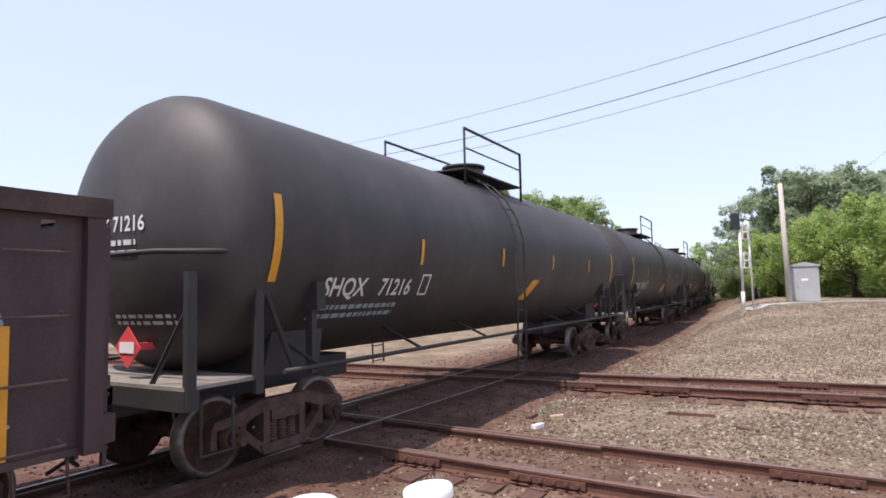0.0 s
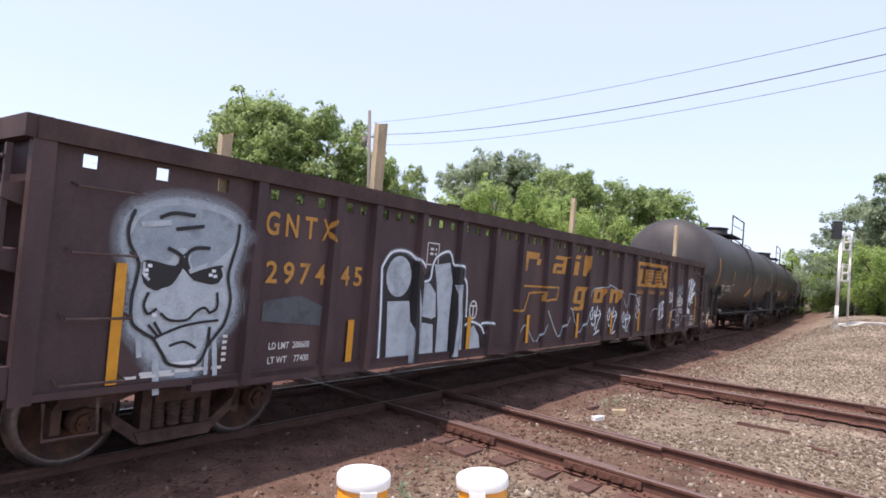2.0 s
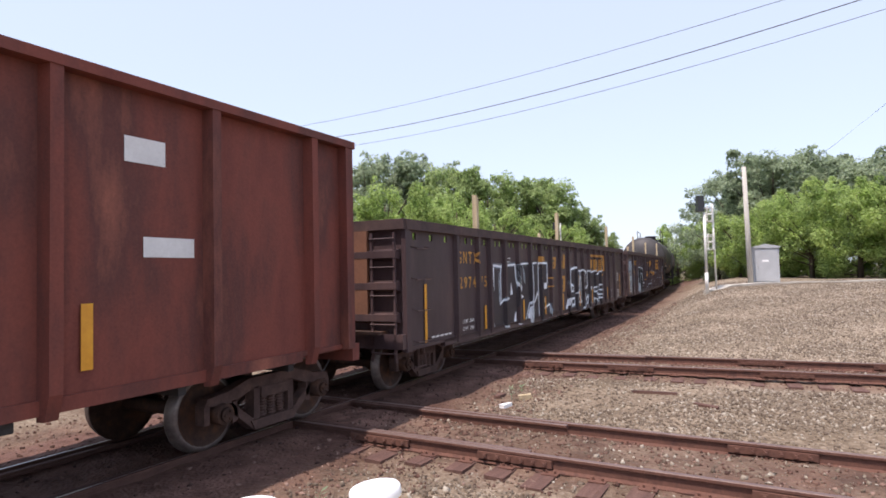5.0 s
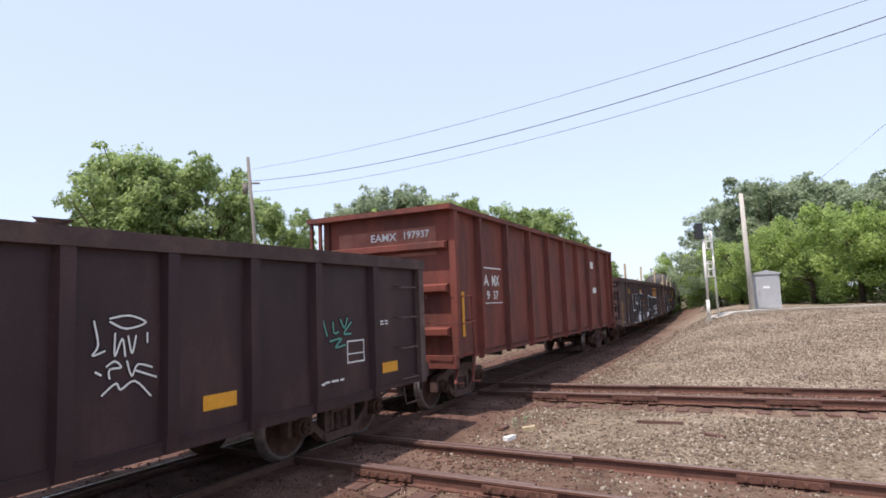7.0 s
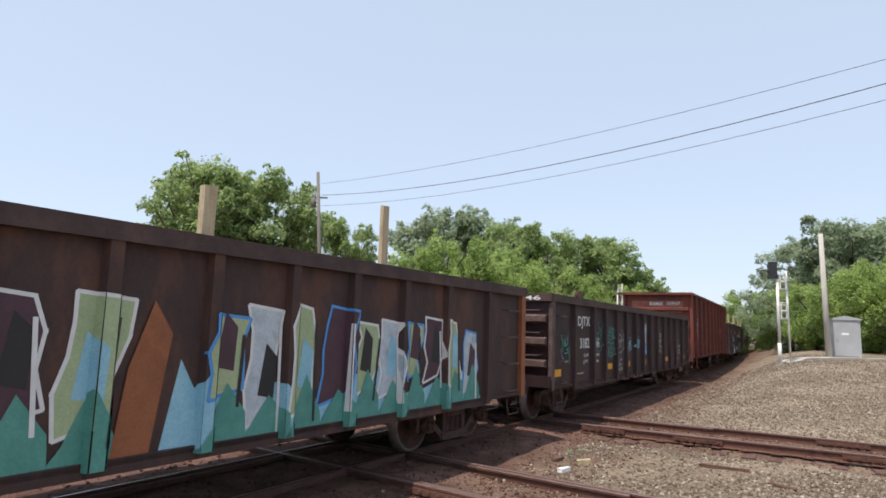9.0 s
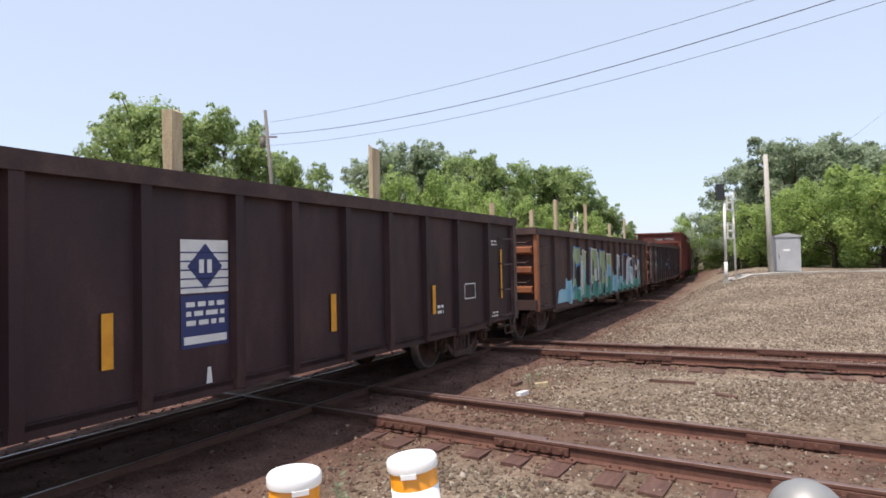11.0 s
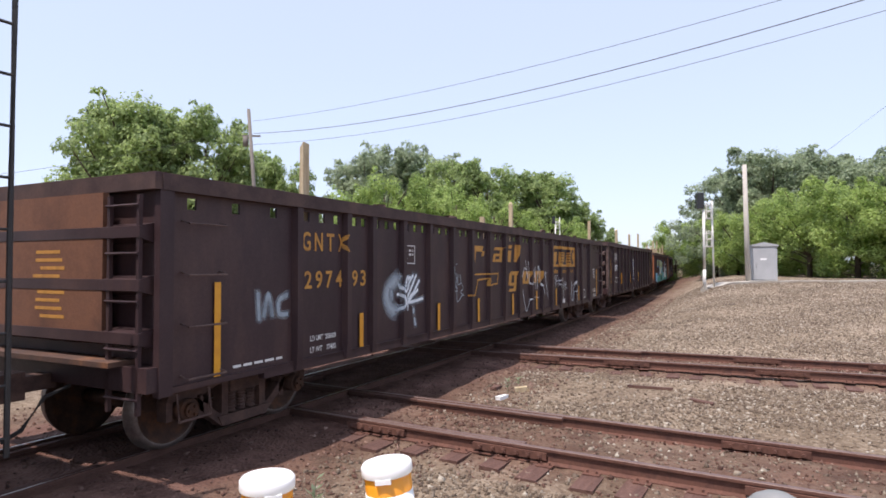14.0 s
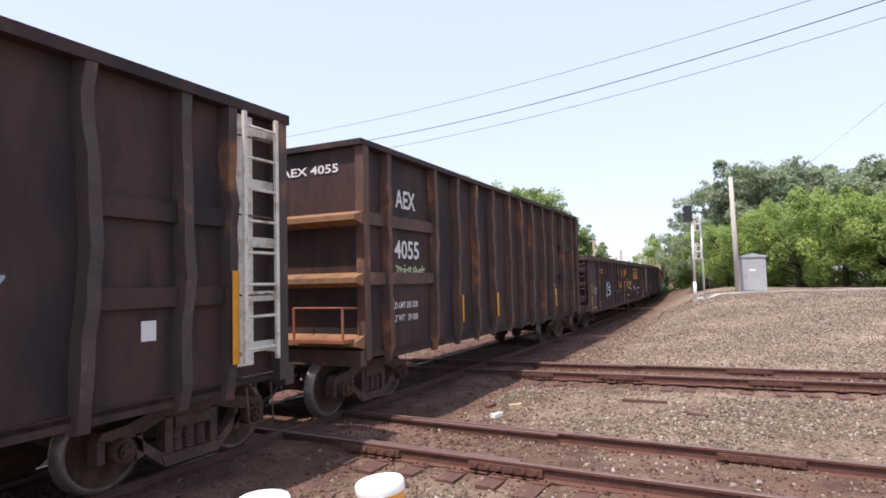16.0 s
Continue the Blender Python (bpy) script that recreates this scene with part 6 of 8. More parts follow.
def emblem(car, x0, x1, z0, zm, z1, plate, striped=False):
    """A square white and blue emblem over a blue plate; its small writing as bars."""
    if striped:
        gap = (z1 - zm) / 9
        for k in range(9):
            paint(car, "emblem_stripe", [rect(x0, x1, zm + 0.03 + gap * k, zm + 0.03 + gap * (k + 0.55))], M_LETTER, "white emblem stripe", 1)
    else:
        paint(car, "emblem_panel", [rect(x0, x1, zm, z1)], M_LETTER, "white striped emblem panel", 1)
    c, m = (x0 + x1) / 2, (zm + z1) / 2
    paint(car, "emblem_shape", [[(c - 0.22, m), (c, m - 0.24), (c + 0.22, m), (c, m + 0.24)]], plate, "blue diamond", 2)
    paint(car, "emblem_shape", [rect(c - 0.08, c - 0.02, m - 0.07, m + 0.07), rect(c + 0.02, c + 0.08, m - 0.07, m + 0.07)], M_LETTER, "white diamond mark", 3)
    paint(car, "emblem_panel", [rect(x0, x1, z0, zm - 0.02)], plate, "blue plate", 1)
    paint(car, "small_writing", lines_of_bars(x0 + 0.06, zm - 0.14, x1 - x0 - 0.12, 3, 0.05, 9) + [rect(x0 + 0.03, x1 - 0.03, z0 + 0.04, z0 + 0.12)], M_LETTER, "white lines of writing", 2)
    if not striped:
        for k in range(5):
            paint(car, "emblem_stripe", [rect(x0, x1, zm + 0.05 + 0.09 * k, zm + 0.065 + 0.09 * k)], plate, "thin blue stripe", 2)


def marks_dj(car):
    paint(car, "lettering", letters("DJTX", 0.42, -6.19, 2.25, 0.80), M_LETTER, "white reporting mark", 1)
    paint(car, "lettering", letters("30087", 0.38, -6.32, 1.78, 1.02), M_LETTER, "white car number", 1)
    paint(car, "lettering", letters("LD LMT  218800", 0.13, -6.27, 1.40, 0.88) + letters("LT WT    67200", 0.13, -6.28, 1.22, 0.88), M_LETTER, "white weight figures", 1)
    emblem(car, -0.53, 0.07, 1.22, 1.78, 2.33, M_BLUE)
    for x in (-4.33, -1.30, 1.83, 4.54):
        reflector(car, x, 1.15, 1.65, 0.11)
    for x in (-7.15, 7.47):
        reflector(car, x, 1.25, 2.30, 0.08)
    paint(car, "small_frame", stroke([(5.75, 1.34), (6.2, 1.34), (6.2, 1.62), (5.75, 1.62)], 0.022, True), M_LETTER, "white stencilled box", 1)
    paint(car, "small_writing", lines_of_bars(4.68, 1.24, 0.22, 2, 0.05, 11) + lines_of_bars(7.0, 2.45, 0.3, 2, 0.035, 12) + lines_of_bars(6.9, 0.95, 0.4, 2, 0.035, 13) + lines_of_bars(-6.3, 0.86, 0.3, 2, 0.035, 14), M_LETTER, "small white lines of writing", 1)
    paint(car, "paint_run", [[(-0.24, 0.72), (-0.14, 0.74), (-0.17, 1.0), (-0.21, 1.0)]], M_LETTER, "white paint run", 1)
    stake(car, 3.02, 3.0, 3.84)
    stake(car, -0.49, 3.0, 3.65)
    stake(car, -4.69, 3.0, 3.68)
    stake(car, 7.4, 3.0, 3.3, w=0.04)


def marks_blk(car):
    paint(car, "lettering", letters("DJTX", 0.33, -6.31, 2.18, 0.90), M_LETTER, "white reporting mark", 1)
    paint(car, "lettering", letters("3182", 0.34, -6.17, 1.64, 0.70) + letters("46", 0.34, -4.99, 1.64, 0.36), M_LETTER, "white car number", 1)
    paint(car, "lettering", letters("LD LMT", 0.12, -5.90, 1.42, 0.40) + letters("192000", 0.10, -5.0, 1.42, 0.36) + letters("LT WT", 0.12, -5.94, 1.26, 0.40) + letters("70000", 0.10, -4.98, 1.26, 0.30), M_LETTER, "white weight figures", 1)
    emblem(car, 0.05, 0.62, 1.34, 1.70, 2.34, M_SKYBLUE, True)
    for x, w in ((-7.7, 0.48), (-3.66, 0.46), (-1.78, 0.46), (0.3, 0.46), (3.8, 0.46), (7.2, 0.44)):
        paint(car, "reflector", [rect(x - w / 2, x + w / 2, 1.03, 1.19)], M_YELLOW, "orange-yellow reflector strip", 2)
    sprayed(car, [[(-7.45, 1.94), (-7.41, 1.73), (-7.36, 1.56)], [(-7.43, 1.89), (-7.26, 1.68), (-7.29, 1.94)], [(-7.29, 1.94), (-7.18, 1.68)], [(-7.18, 1.89), (-7.16, 1.73), (-7.09, 1.72)], [(-7.07, 1.89), (-7.06, 1.73)], [(-7.04, 1.99), (-7.04, 1.73)], [(-7.17, 1.61), (-7.08, 1.61)], [(-7.24, 1.53), (-7.12, 1.54)], [(-7.07, 1.51), (-7.04, 1.67), (-6.94, 1.4), (-6.92, 1.69)], [(-6.94, 1.4), (-6.97, 1.29)]], 0.034, M_TEAL, M_TAGDARK, 3, "teal sprayed scrawl")
    sprayed(car, [[(-7.48, 1.64), (-7.45, 1.54), (-7.38, 1.43), (-7.17, 1.34), (-7.0, 1.36)]], 0.03, M_TAGDIM, M_TAGDARK, 2)
    tag(car, -5.0, -4.36, 1.62, 2.24, M_TEAL, 62, 0.024, 6)
    tag(car, -3.93, -3.24, 1.85, 2.2, M_TEAL, 63, 0.024, 5)
    tag(car, -3.93, -3.24, 1.38, 1.8, M_TEAL, 64, 0.024, 5)
    tag(car, -3.0, -2.3, 1.5, 2.14, M_TAGMID, 65, 0.018, 6)
    tag(car, -3.0, -2.4, 0.95, 1.4, M_TAGMID, 66, 0.016, 5)
    tag(car, -2.05, -1.38, 1.54, 1.86, M_CYAN, 67, 0.026, 6)
    tag(car, -1.04, -0.38, 1.58, 1.92, M_CYAN, 68, 0.026, 6)
    sprayed(car, [[(2.38, 2.02), (2.42, 1.81), (2.37, 1.72), (2.48, 1.75)], [(2.53, 2.04), (2.72, 2.06), (2.89, 1.99), (2.69, 1.94), (2.53, 2.01)], [(2.58, 1.9), (2.58, 1.7), (2.65, 1.85), (2.68, 1.69)], [(2.71, 1.87), (2.75, 1.71), (2.79, 1.87)], [(2.5, 1.61), (2.58, 1.65), (2.64, 1.59), (2.53, 1.58), (2.53, 1.5)], [(2.7, 1.64), (2.75, 1.5), (2.81, 1.6), (2.96, 1.56)], [(2.46, 1.36), (2.59, 1.45), (2.64, 1.39), (2.78, 1.45), (2.95, 1.29)], [(2.78, 1.55), (3.01, 1.46)], [(2.91, 1.89), (2.91, 1.8)], [(2.4, 1.57), (2.45, 1.54)]], 0.022, M_LETTER, M_TAGDARK, 3, "white crowned scrawl")
    sprayed(car, [[(5.55, 1.92), (5.64, 1.69)], [(5.77, 1.87), (5.79, 1.72), (5.89, 1.73)], [(5.94, 1.9), (6.03, 1.78), (6.1, 1.92)], [(6.19, 1.85), (6.02, 1.7), (6.18, 1.69)], [(5.7, 1.61), (5.95, 1.63), (5.82, 1.52), (6.04, 1.54)]], 0.034, M_TEAL, M_TAGDARK, 3, "teal sprayed scrawl")
    paint(car, "small_frame", stroke([(6.1, 1.28), (6.5, 1.28), (6.5, 1.58), (6.1, 1.58)], 0.022, True) + stroke([(6.1, 1.4), (6.5, 1.4)], 0.018), M_LETTER, "white stencilled box", 1)
    paint(car, "small_writing", lines_of_bars(-6.4, 1.02, 0.5, 1, 0.03, 15) + lines_of_bars(6.95, 1.82, 0.22, 2, 0.022, 16) + lines_of_bars(5.4, 1.05, 0.6, 1, 0.03, 17), M_LETTER, "small white lines of writing", 1)


def marks_org(car):
    reflector(car, -6.5, 1.1, 2.3, 0.11)
    paint(car, "lettering", letters("GN", 0.34, -5.9, 2.1, 0.6), M_AEXRIB, "faded reporting mark", 1)
    rn = random.Random(5)
    for x0, x1, h in ((-6.3, -5.4, 0.45), (-5.6, -4.7, 0.75), (-4.8, -4.1, 0.5), (0.6, 1.6, 0.95), (1.5, 2.6, 0.6), (2.5, 4.0, 0.7), (3.9, 5.4, 0.5), (5.2, 6.6, 0.6)):
        edge = [(x0 + (x1 - x0) * k / 6, 0.8 + h * (0.55 + 0.45 * rn.random()) * (k not in (0, 6))) for k in range(7)]
        paint(car, "spray_patch", [[(x0, 0.78)] + edge + [(x1, 0.78)]], M_CYAN, "bright blue sprayed cloud", 0)
    # two crowded groups of tall leaning letters over a green foot
    for lo, hi, n, tall in ((-4.75, 0.2, 9, 2.45), (1.0, 6.5, 10, 2.25)):
        step = (hi - lo) / n
        for k in range(n):
            x0 = lo + k * step
            z0, z1 = 0.95 + rn.uniform(0, 0.35), tall - rn.uniform(0, 0.35)
            lean = rn.uniform(-0.08, 0.16)
            side = [(x0 + rn.uniform(-0.05, 0.08) + lean * f, z0 + (z1 - z0) * f) for f in (0, 0.3, 0.55, 0.8, 1)]
            back = [(x0 + step * rn.uniform(0.55, 0.95) + lean * f, z0 + (z1 - z0) * f) for f in (0.96, 0.7, 0.4, 0.1)]
            body = side + back
            paint(car, "spray_letter_rim", stroke(body, 0.07, True), M_LETTER if k % 3 else M_SKYBLUE, "pale outline", 1)
            paint(car, "spray_letter", [body], (M_GREEN, M_TAGMID, M_GREEN, M_MAROON)[k % 4], "sprayed letter body", 2)
            c = x0 + step * 0.45
            paint(car, "spray_patch", [[(c - 0.1, z0 + 0.3), (c + 0.12, z0 + 0.25), (c + 0.14, z0 + 0.7), (c - 0.02, z0 + 0.85)]], (M_MAROON, M_TAGDARK, M_CYAN)[k % 3], "dark sprayed hollow", 3)
            foot = [(x0 - 0.05, 0.78), (x0 + step * 1.05, 0.78), (x0 + step, 0.98 + rn.uniform(0, 0.2)), (x0 + step * 0.55, 1.2 + rn.uniform(0, 0.3)), (x0 + step * 0.2, 1.0)]
            paint(car, "spray_patch", [foot], M_TEAL, "deep green sprayed base", 4)
            paint(car, "scrawl", stroke([(x0 + step * 0.8, z0 - 0.1), (x0 + step * 0.7 + lean, z1 - 0.2)], 0.04), M_LETTER if k % 2 else M_TAGDARK, "thin sprayed edge", 5)
    paint(car, "spray_patch", [[(0.15, 0.8), (0.5, 0.8), (0.65, 1.9), (0.45, 2.2), (0.25, 1.6)]], M_ORANGE, "orange sprayed flash", 5)
    for x, z in ((-7.9, 3.3), (-5.87, 3.74), (-2.58, 3.86), (-4.2, 3.2), (1.0, 3.4), (3.89, 3.74)):
        stake(car, x, 2.86, z, w=0.06)


def marks_red(car):
    paint(car, "lettering", letters("EA", 0.34, -6.26, 2.44, 0.45) + letters("MX", 0.34, -5.62, 2.44, 0.46), M_LETTER, "white reporting mark", 1)
    paint(car, "lettering", letters("9", 0.26, -5.95, 2.14, 0.18) + letters("37", 0.26, -5.56, 2.14, 0.3), M_LETTER, "worn car number", 1)
    paint(car, "paint_line", [rect(-6.3, -5.0, 2.82, 2.85), rect(-6.2, -5.0, 2.04, 2.06)], M_LETTER, "thin white guide lines", 1)
    for x, z0, z1 in ((-6.32, 1.28, 2.06), (-2.8, 1.36, 1.86), (0.66, 1.28, 1.86), (3.93, 1.27, 1.86)):
        reflector(car, x, z0, z1, 0.11)
    reflector(car, -7.27, 1.4, 2.3, 0.13)
    paint(car, "small_frame", [rect(4.5, 5.1, 2.28, 2.48), rect(4.3, 4.75, 3.2, 3.45)], M_LETTER, "worn white paint panel", 1)
    for x, y in ((-7.72, -1.50), (-7.28, -1.66)):
        bm = bmesh.new()
        pipe(bm, [(x, y, 2.25), (x, y - 0.02, 1.35), (x + 0.08, y + 0.02, 1.0), (x - 0.12, y, 0.55), (x + 0.22, y, 0.50)], 0.03)
        part("corner_handrail", bm, M_RED, car, "bent red pipe handrail")
    bm = bmesh.new()
    pipe(bm, [(-7.8, -1.45, 2.2), (-7.72, -1.72, 2.2), (-7.2, -1.72, 2.22), (-7.2, -1.45, 2.22)], 0.014)
    pipe(bm, [(-8.2, -0.9, 1.72), (-8.2, -1.4, 1.70), (-7.72, -1.72, 1.68), (-7.2, -1.72, 1.72), (-7.2, -1.45, 1.72)], 0.014)
    part("grab_iron", bm, M_RED, car)
    bm = bmesh.new()
    box(bm, -8.02, -7.70, -1.60, 1.86, 3.90, 4.004)
    part("top_lip", bm, M_RED, car, "overhanging red top lip", 0.015)
    for y in (1.55, 1.78):
        bm = bmesh.new()
        box(bm, -7.98, -7.92, y - 0.03, y + 0.03, 2.9, 3.9)
        part("lip_post", bm, M_RED, car)
    # paler red patches between the end ribs
    for z0, z1, y0, y1 in ((3.05, 3.62, -1.15, 1.2), (2.18, 2.42, -0.9, 1.1)):
        bm = bmesh.new()
        slab(bm, [(-7.752, z0), (-7.756, z0), (-7.756, z1), (-7.752, z1)], y0, y1)
        part("scraped_patch", bm, M_PALERED, car, "paler red paint")
    # lettering of the rear end
    end_letters(car, "EAMX", -7.79, 0.36, -0.26, 3.40, 0.22)
    end_letters(car, "197937", -7.79, -0.44, -1.02, 3.42, 0.20)


def end_letters(car, text, x, y_left, y_right, z, size):
    """Lettering on the rear end wall, which faces back along the track."""
    bm = bmesh.new()
    for t in letters(text, size, 0, 0, abs(y_right - y_left)):
        bm.faces.new([bm.verts.new((x, y_left - u, z + v)) for u, v in t])
    part("lettering", bm, M_LETTER, car, "white lettering on the end wall")


def marks_aex(car):
    paint(car, "lettering", letters("AEX", 0.44, -5.91, 3.38, 0.71), M_LETTER, "white reporting mark", 1)
    paint(car, "lettering", letters("4055", 0.44, -5.97, 2.50, 0.88), M_LETTER, "white car number", 1)
    paint(car, "lettering", letters("LD LMT 203 200", 0.15, -6.04, 1.64, 0.86) + letters("LT WT   59 800", 0.15, -6.04, 1.42, 0.86), M_LETTER, "white weight figures", 1)
    tag(car, -5.95, -4.9, 2.12, 2.36, M_GREEN, 71, 0.03, 5)
    for x in (-6.1, -3.5, -1.5, 3.6):
        reflector(car, x, 1.25, 1.80, 0.11)
    paint(car, "small_frame", stroke([(3.70, 1.62), (4.14, 1.62), (4.14, 1.90), (3.70, 1.90)], 0.018, True) + stroke([(3.70, 1.72), (4.14, 1.72)], 0.014) + stroke([(3.94, 1.72), (3.94, 1.90)], 0.014), M_LETTER, "white stencilled box", 1)
    tag(car, 3.72, 4.1, 1.30, 1.50, M_TAGDIM, 72, 0.012, 5)
    bm = bmesh.new()
    slab(bm, [(6.15, 0.98), (6.70, 0.98), (6.70, 4.18), (6.15, 4.18)], -1.475, -1.452)
    part("rust_panel", bm, M_ENDPLATE, car, "rust-brown end sheet")
    for y in (-1.52, -1.06):
        bm = bmesh.new()
        for x in (6.86, 7.14):
            pipe(bm, [(x, y, 0.55), (x, y, 2.4), (x + 0.01, y, 4.22), (x - 0.1, y + 0.05, 4.3)], 0.022)
        for k in range(9):
            rod(bm, (6.84, y, 0.7 + 0.41 * k), (7.16, y, 0.7 + 0.41 * k), 0.013, seg=6)
        part("end_ladder", bm, M_BLACK, car, "black end ladder")
    end_letters(car, "AEX 4055", -7.09, 0.02, -1.12, 3.84, 0.19)
    for x0, x1 in ((-7.07, -4.45), (4.6, 6.2)):
        for z in (2.15, 3.1):
            bm = bmesh.new()
            slab(bm, [(x0, z - 0.1), (x1, z - 0.1), (x1, z + 0.1), (x0, z + 0.1)], -1.52, -1.45)
            part("side_belt", bm, M_AEXRIB if x0 < 0 else M_AEX, car, "horizontal steel belt", 0.012)
    for z in (2.15, 3.1, 1.2):
        bm = bmesh.new()
        slab(bm, [(-7.07, z - 0.13), (-7.34, z - 0.06), (-7.34, z + 0.02), (-7.07, z + 0.10)], -1.58, 1.58)
        part("end_belt", bm, M_LEDGE, car, "rust-orange end ledge")
    bm = bmesh.new()
    for y in (-1.45, -0.55):
        rod(bm, (-7.5, y, 1.25), (-7.5, y, 1.72), 0.02, seg=6)
    pipe(bm, [(-7.1, -1.45, 1.70), (-7.5, -1.45, 1.72), (-7.5, -0.55, 1.72), (-7.1, -0.55, 1.70)], 0.018)
    part("brake_step_rail", bm, M_ORANGE, car)
    bm = bmesh.new()
    box(bm, -7.55, -7.08, -1.5, -0.5, 1.2, 1.25)
    part("brake_step", bm, M_ORANGE, car, "rusty brake step")


def marks_last(car):
    for z in (1.98, 2.85):
        bm = bmesh.new()
        slab(bm, [(4.54, z - 0.1), (6.3, z - 0.1), (6.3, z + 0.1), (4.54, z + 0.1)], -1.52, -1.45)
        part("side_belt", bm, M_AEX, car, "horizontal steel belt", 0.012)
    bm = bmesh.new()
    slab(bm, [(6.32, 1.15), (6.58, 1.15), (6.58, 4.1), (6.32, 4.1)], -1.535, -1.455)
    part("ladder_panel", bm, M_WHITEPAINT, car, "worn white painted end panel")
    bm = bmesh.new()
    for x in (6.31, 6.83):
        box(bm, x - 0.025, x + 0.025, -1.70, -1.66, 1.2, 4.1)
    for k in range(8):
        rod(bm, (6.29, -1.68, 1.35 + 0.37 * k), (6.85, -1.68, 1.35 + 0.37 * k), 0.018, seg=8)
    for x in (6.31, 6.83):
        for z in (1.3, 2.6, 3.9):
            box(bm, x - 0.02, x + 0.02, -1.68, -1.53, z - 0.02, z + 0.02)
    part("side_ladder", bm, M_WHITEPAINT, car, "white side ladder")
    for z in (1.35, 1.95, 2.6, 3.3, 3.95):
        bm = bmesh.new()
        box(bm, 6.58, 7.05, -1.52, -1.46, z - 0.06, z + 0.06)
        part("end_strut", bm, M_WHITEPAINT, car, "white painted end strut", 0.008)
    reflector(car, 6.22, 1.2, 2.25, 0.10)
    paint(car, "small_frame", [rect(5.15, 5.32, 1.55, 1.75)], M_LETTER, "white card", 1)
    tag(car, 3.6, 3.85, 2.1, 2.7, M_TAGDIM, 81, 0.03, 3)


def scraps(car, z, places):
    """Loose scrap lying on the top rail of a car."""
    for k, (x, w, h) in enumerate(places):
        rn = random.Random(k * 7 + 3)
        bm = bmesh.new()
        box(bm, x - w / 2, x + w / 2, -1.56, -1.46, z - 0.01, z + h)
        for v in bm.verts:
            v.co += Vector((rn.uniform(-0.3, 0.3) * w, rn.uniform(-0.03, 0.03), rn.uniform(-0.3, 0.3) * h if v.co.z > z else 0))
        part("scrap_piece", bm, M_TRUCK, car, "loose lump of rusty scrap", 0.008)


marks_g1(g1)
marks_g2(g2)
marks_red(red)
marks_blk(blk)
marks_org(org)
marks_dj(dj)
marks_rg3(rg3)
marks_aex(aex)
marks_last(last)
scraps(rg3, 2.96, ((2.6, 0.28, 0.07), (4.9, 0.2, 0.03), (6.1, 0.16, 0.06), (0.6, 0.3, 0.04), (-3.3, 0.3, 0.05), (-6.0, 0.2, 0.04)))
scraps(g1, 2.93, ((5.2, 0.2, 0.04), (1.3, 0.25, 0.05), (-2.2, 0.2, 0.05), (-4.6, 0.25, 0.04)))
scraps(blk, 2.84, ((-6.35, 0.07, 0.14), (-6.15, 0.06, 0.20), (-6.5, 0.12, 0.06), (2.0, 0.25, 0.05)))
for car, x, text, z in ((blk, -8.27, "DJTX 318246", 2.70), (dj, -8.25, "DJTX 30087", 2.86)):
    end_letters(car, text, x - 0.012, 0.75, -1.35, z, 0.13)



# ---- trees ----
def leaf_cloud(name, blobs, material, count, size, seed, hollow=True):
    """A crown of many small leaf sprays on the skins of uneven clumps."""
    rn = np.random.RandomState(seed)
    w = np.array([b[3] ** 2 for b in blobs])
    pick = rn.choice(len(blobs), count, p=w / w.sum())
    c = np.array([b[:3] for b in blobs])[pick]
    r = np.array([b[3] for b in blobs])[pick]
    d = rn.normal(size=(count, 3))
    if hollow:
        d[:, 2] = np.where(d[:, 2] < -0.25, -0.55 * d[:, 2], d[:, 2])
    d /= np.linalg.norm(d, axis=1)[:, None]
    rad = r * (0.62 + 0.5 * rn.rand(count) ** 0.7)
    lump = np.array([noise.noise(Vector(v * 2.3) + Vector((i % 7, 0, 0))) for i, v in zip(pick, d)])
    p = c + d * (rad * (1 + 0.35 * lump))[:, None] * np.array([1, 1, 0.85])
    n = d + rn.normal(size=(count, 3)) * 0.6 + np.array([0, 0, 0.8])
    n /= np.linalg.norm(n, axis=1)[:, None]
    u = np.cross(n, rn.normal(size=(count, 3)))
    u /= np.linalg.norm(u, axis=1)[:, None]
    v = np.cross(n, u)
    s = size * (0.55 + 0.9 * rn.rand(count))
    quads = np.stack([p - u * s[:, None], p + v * s[:, None] * 0.6 + n * s[:, None] * 0.12, p + u * s[:, None], p - v * s[:, None] * 0.6 - n * s[:, None] * 0.12], 1).reshape(-1, 3)
    me = bpy.data.meshes.new(name)
    me.vertices.add(count * 4)
    me.vertices.foreach_set("co", quads.ravel())
    me.loops.add(count * 4)
    me.loops.foreach_set("vertex_index", np.arange(count * 4))
    me.polygons.add(count)
    me.polygons.foreach_set("loop_start", np.arange(0, count * 4, 4))
    me.update(calc_edges=True)
    me.materials.append(material)
    return me


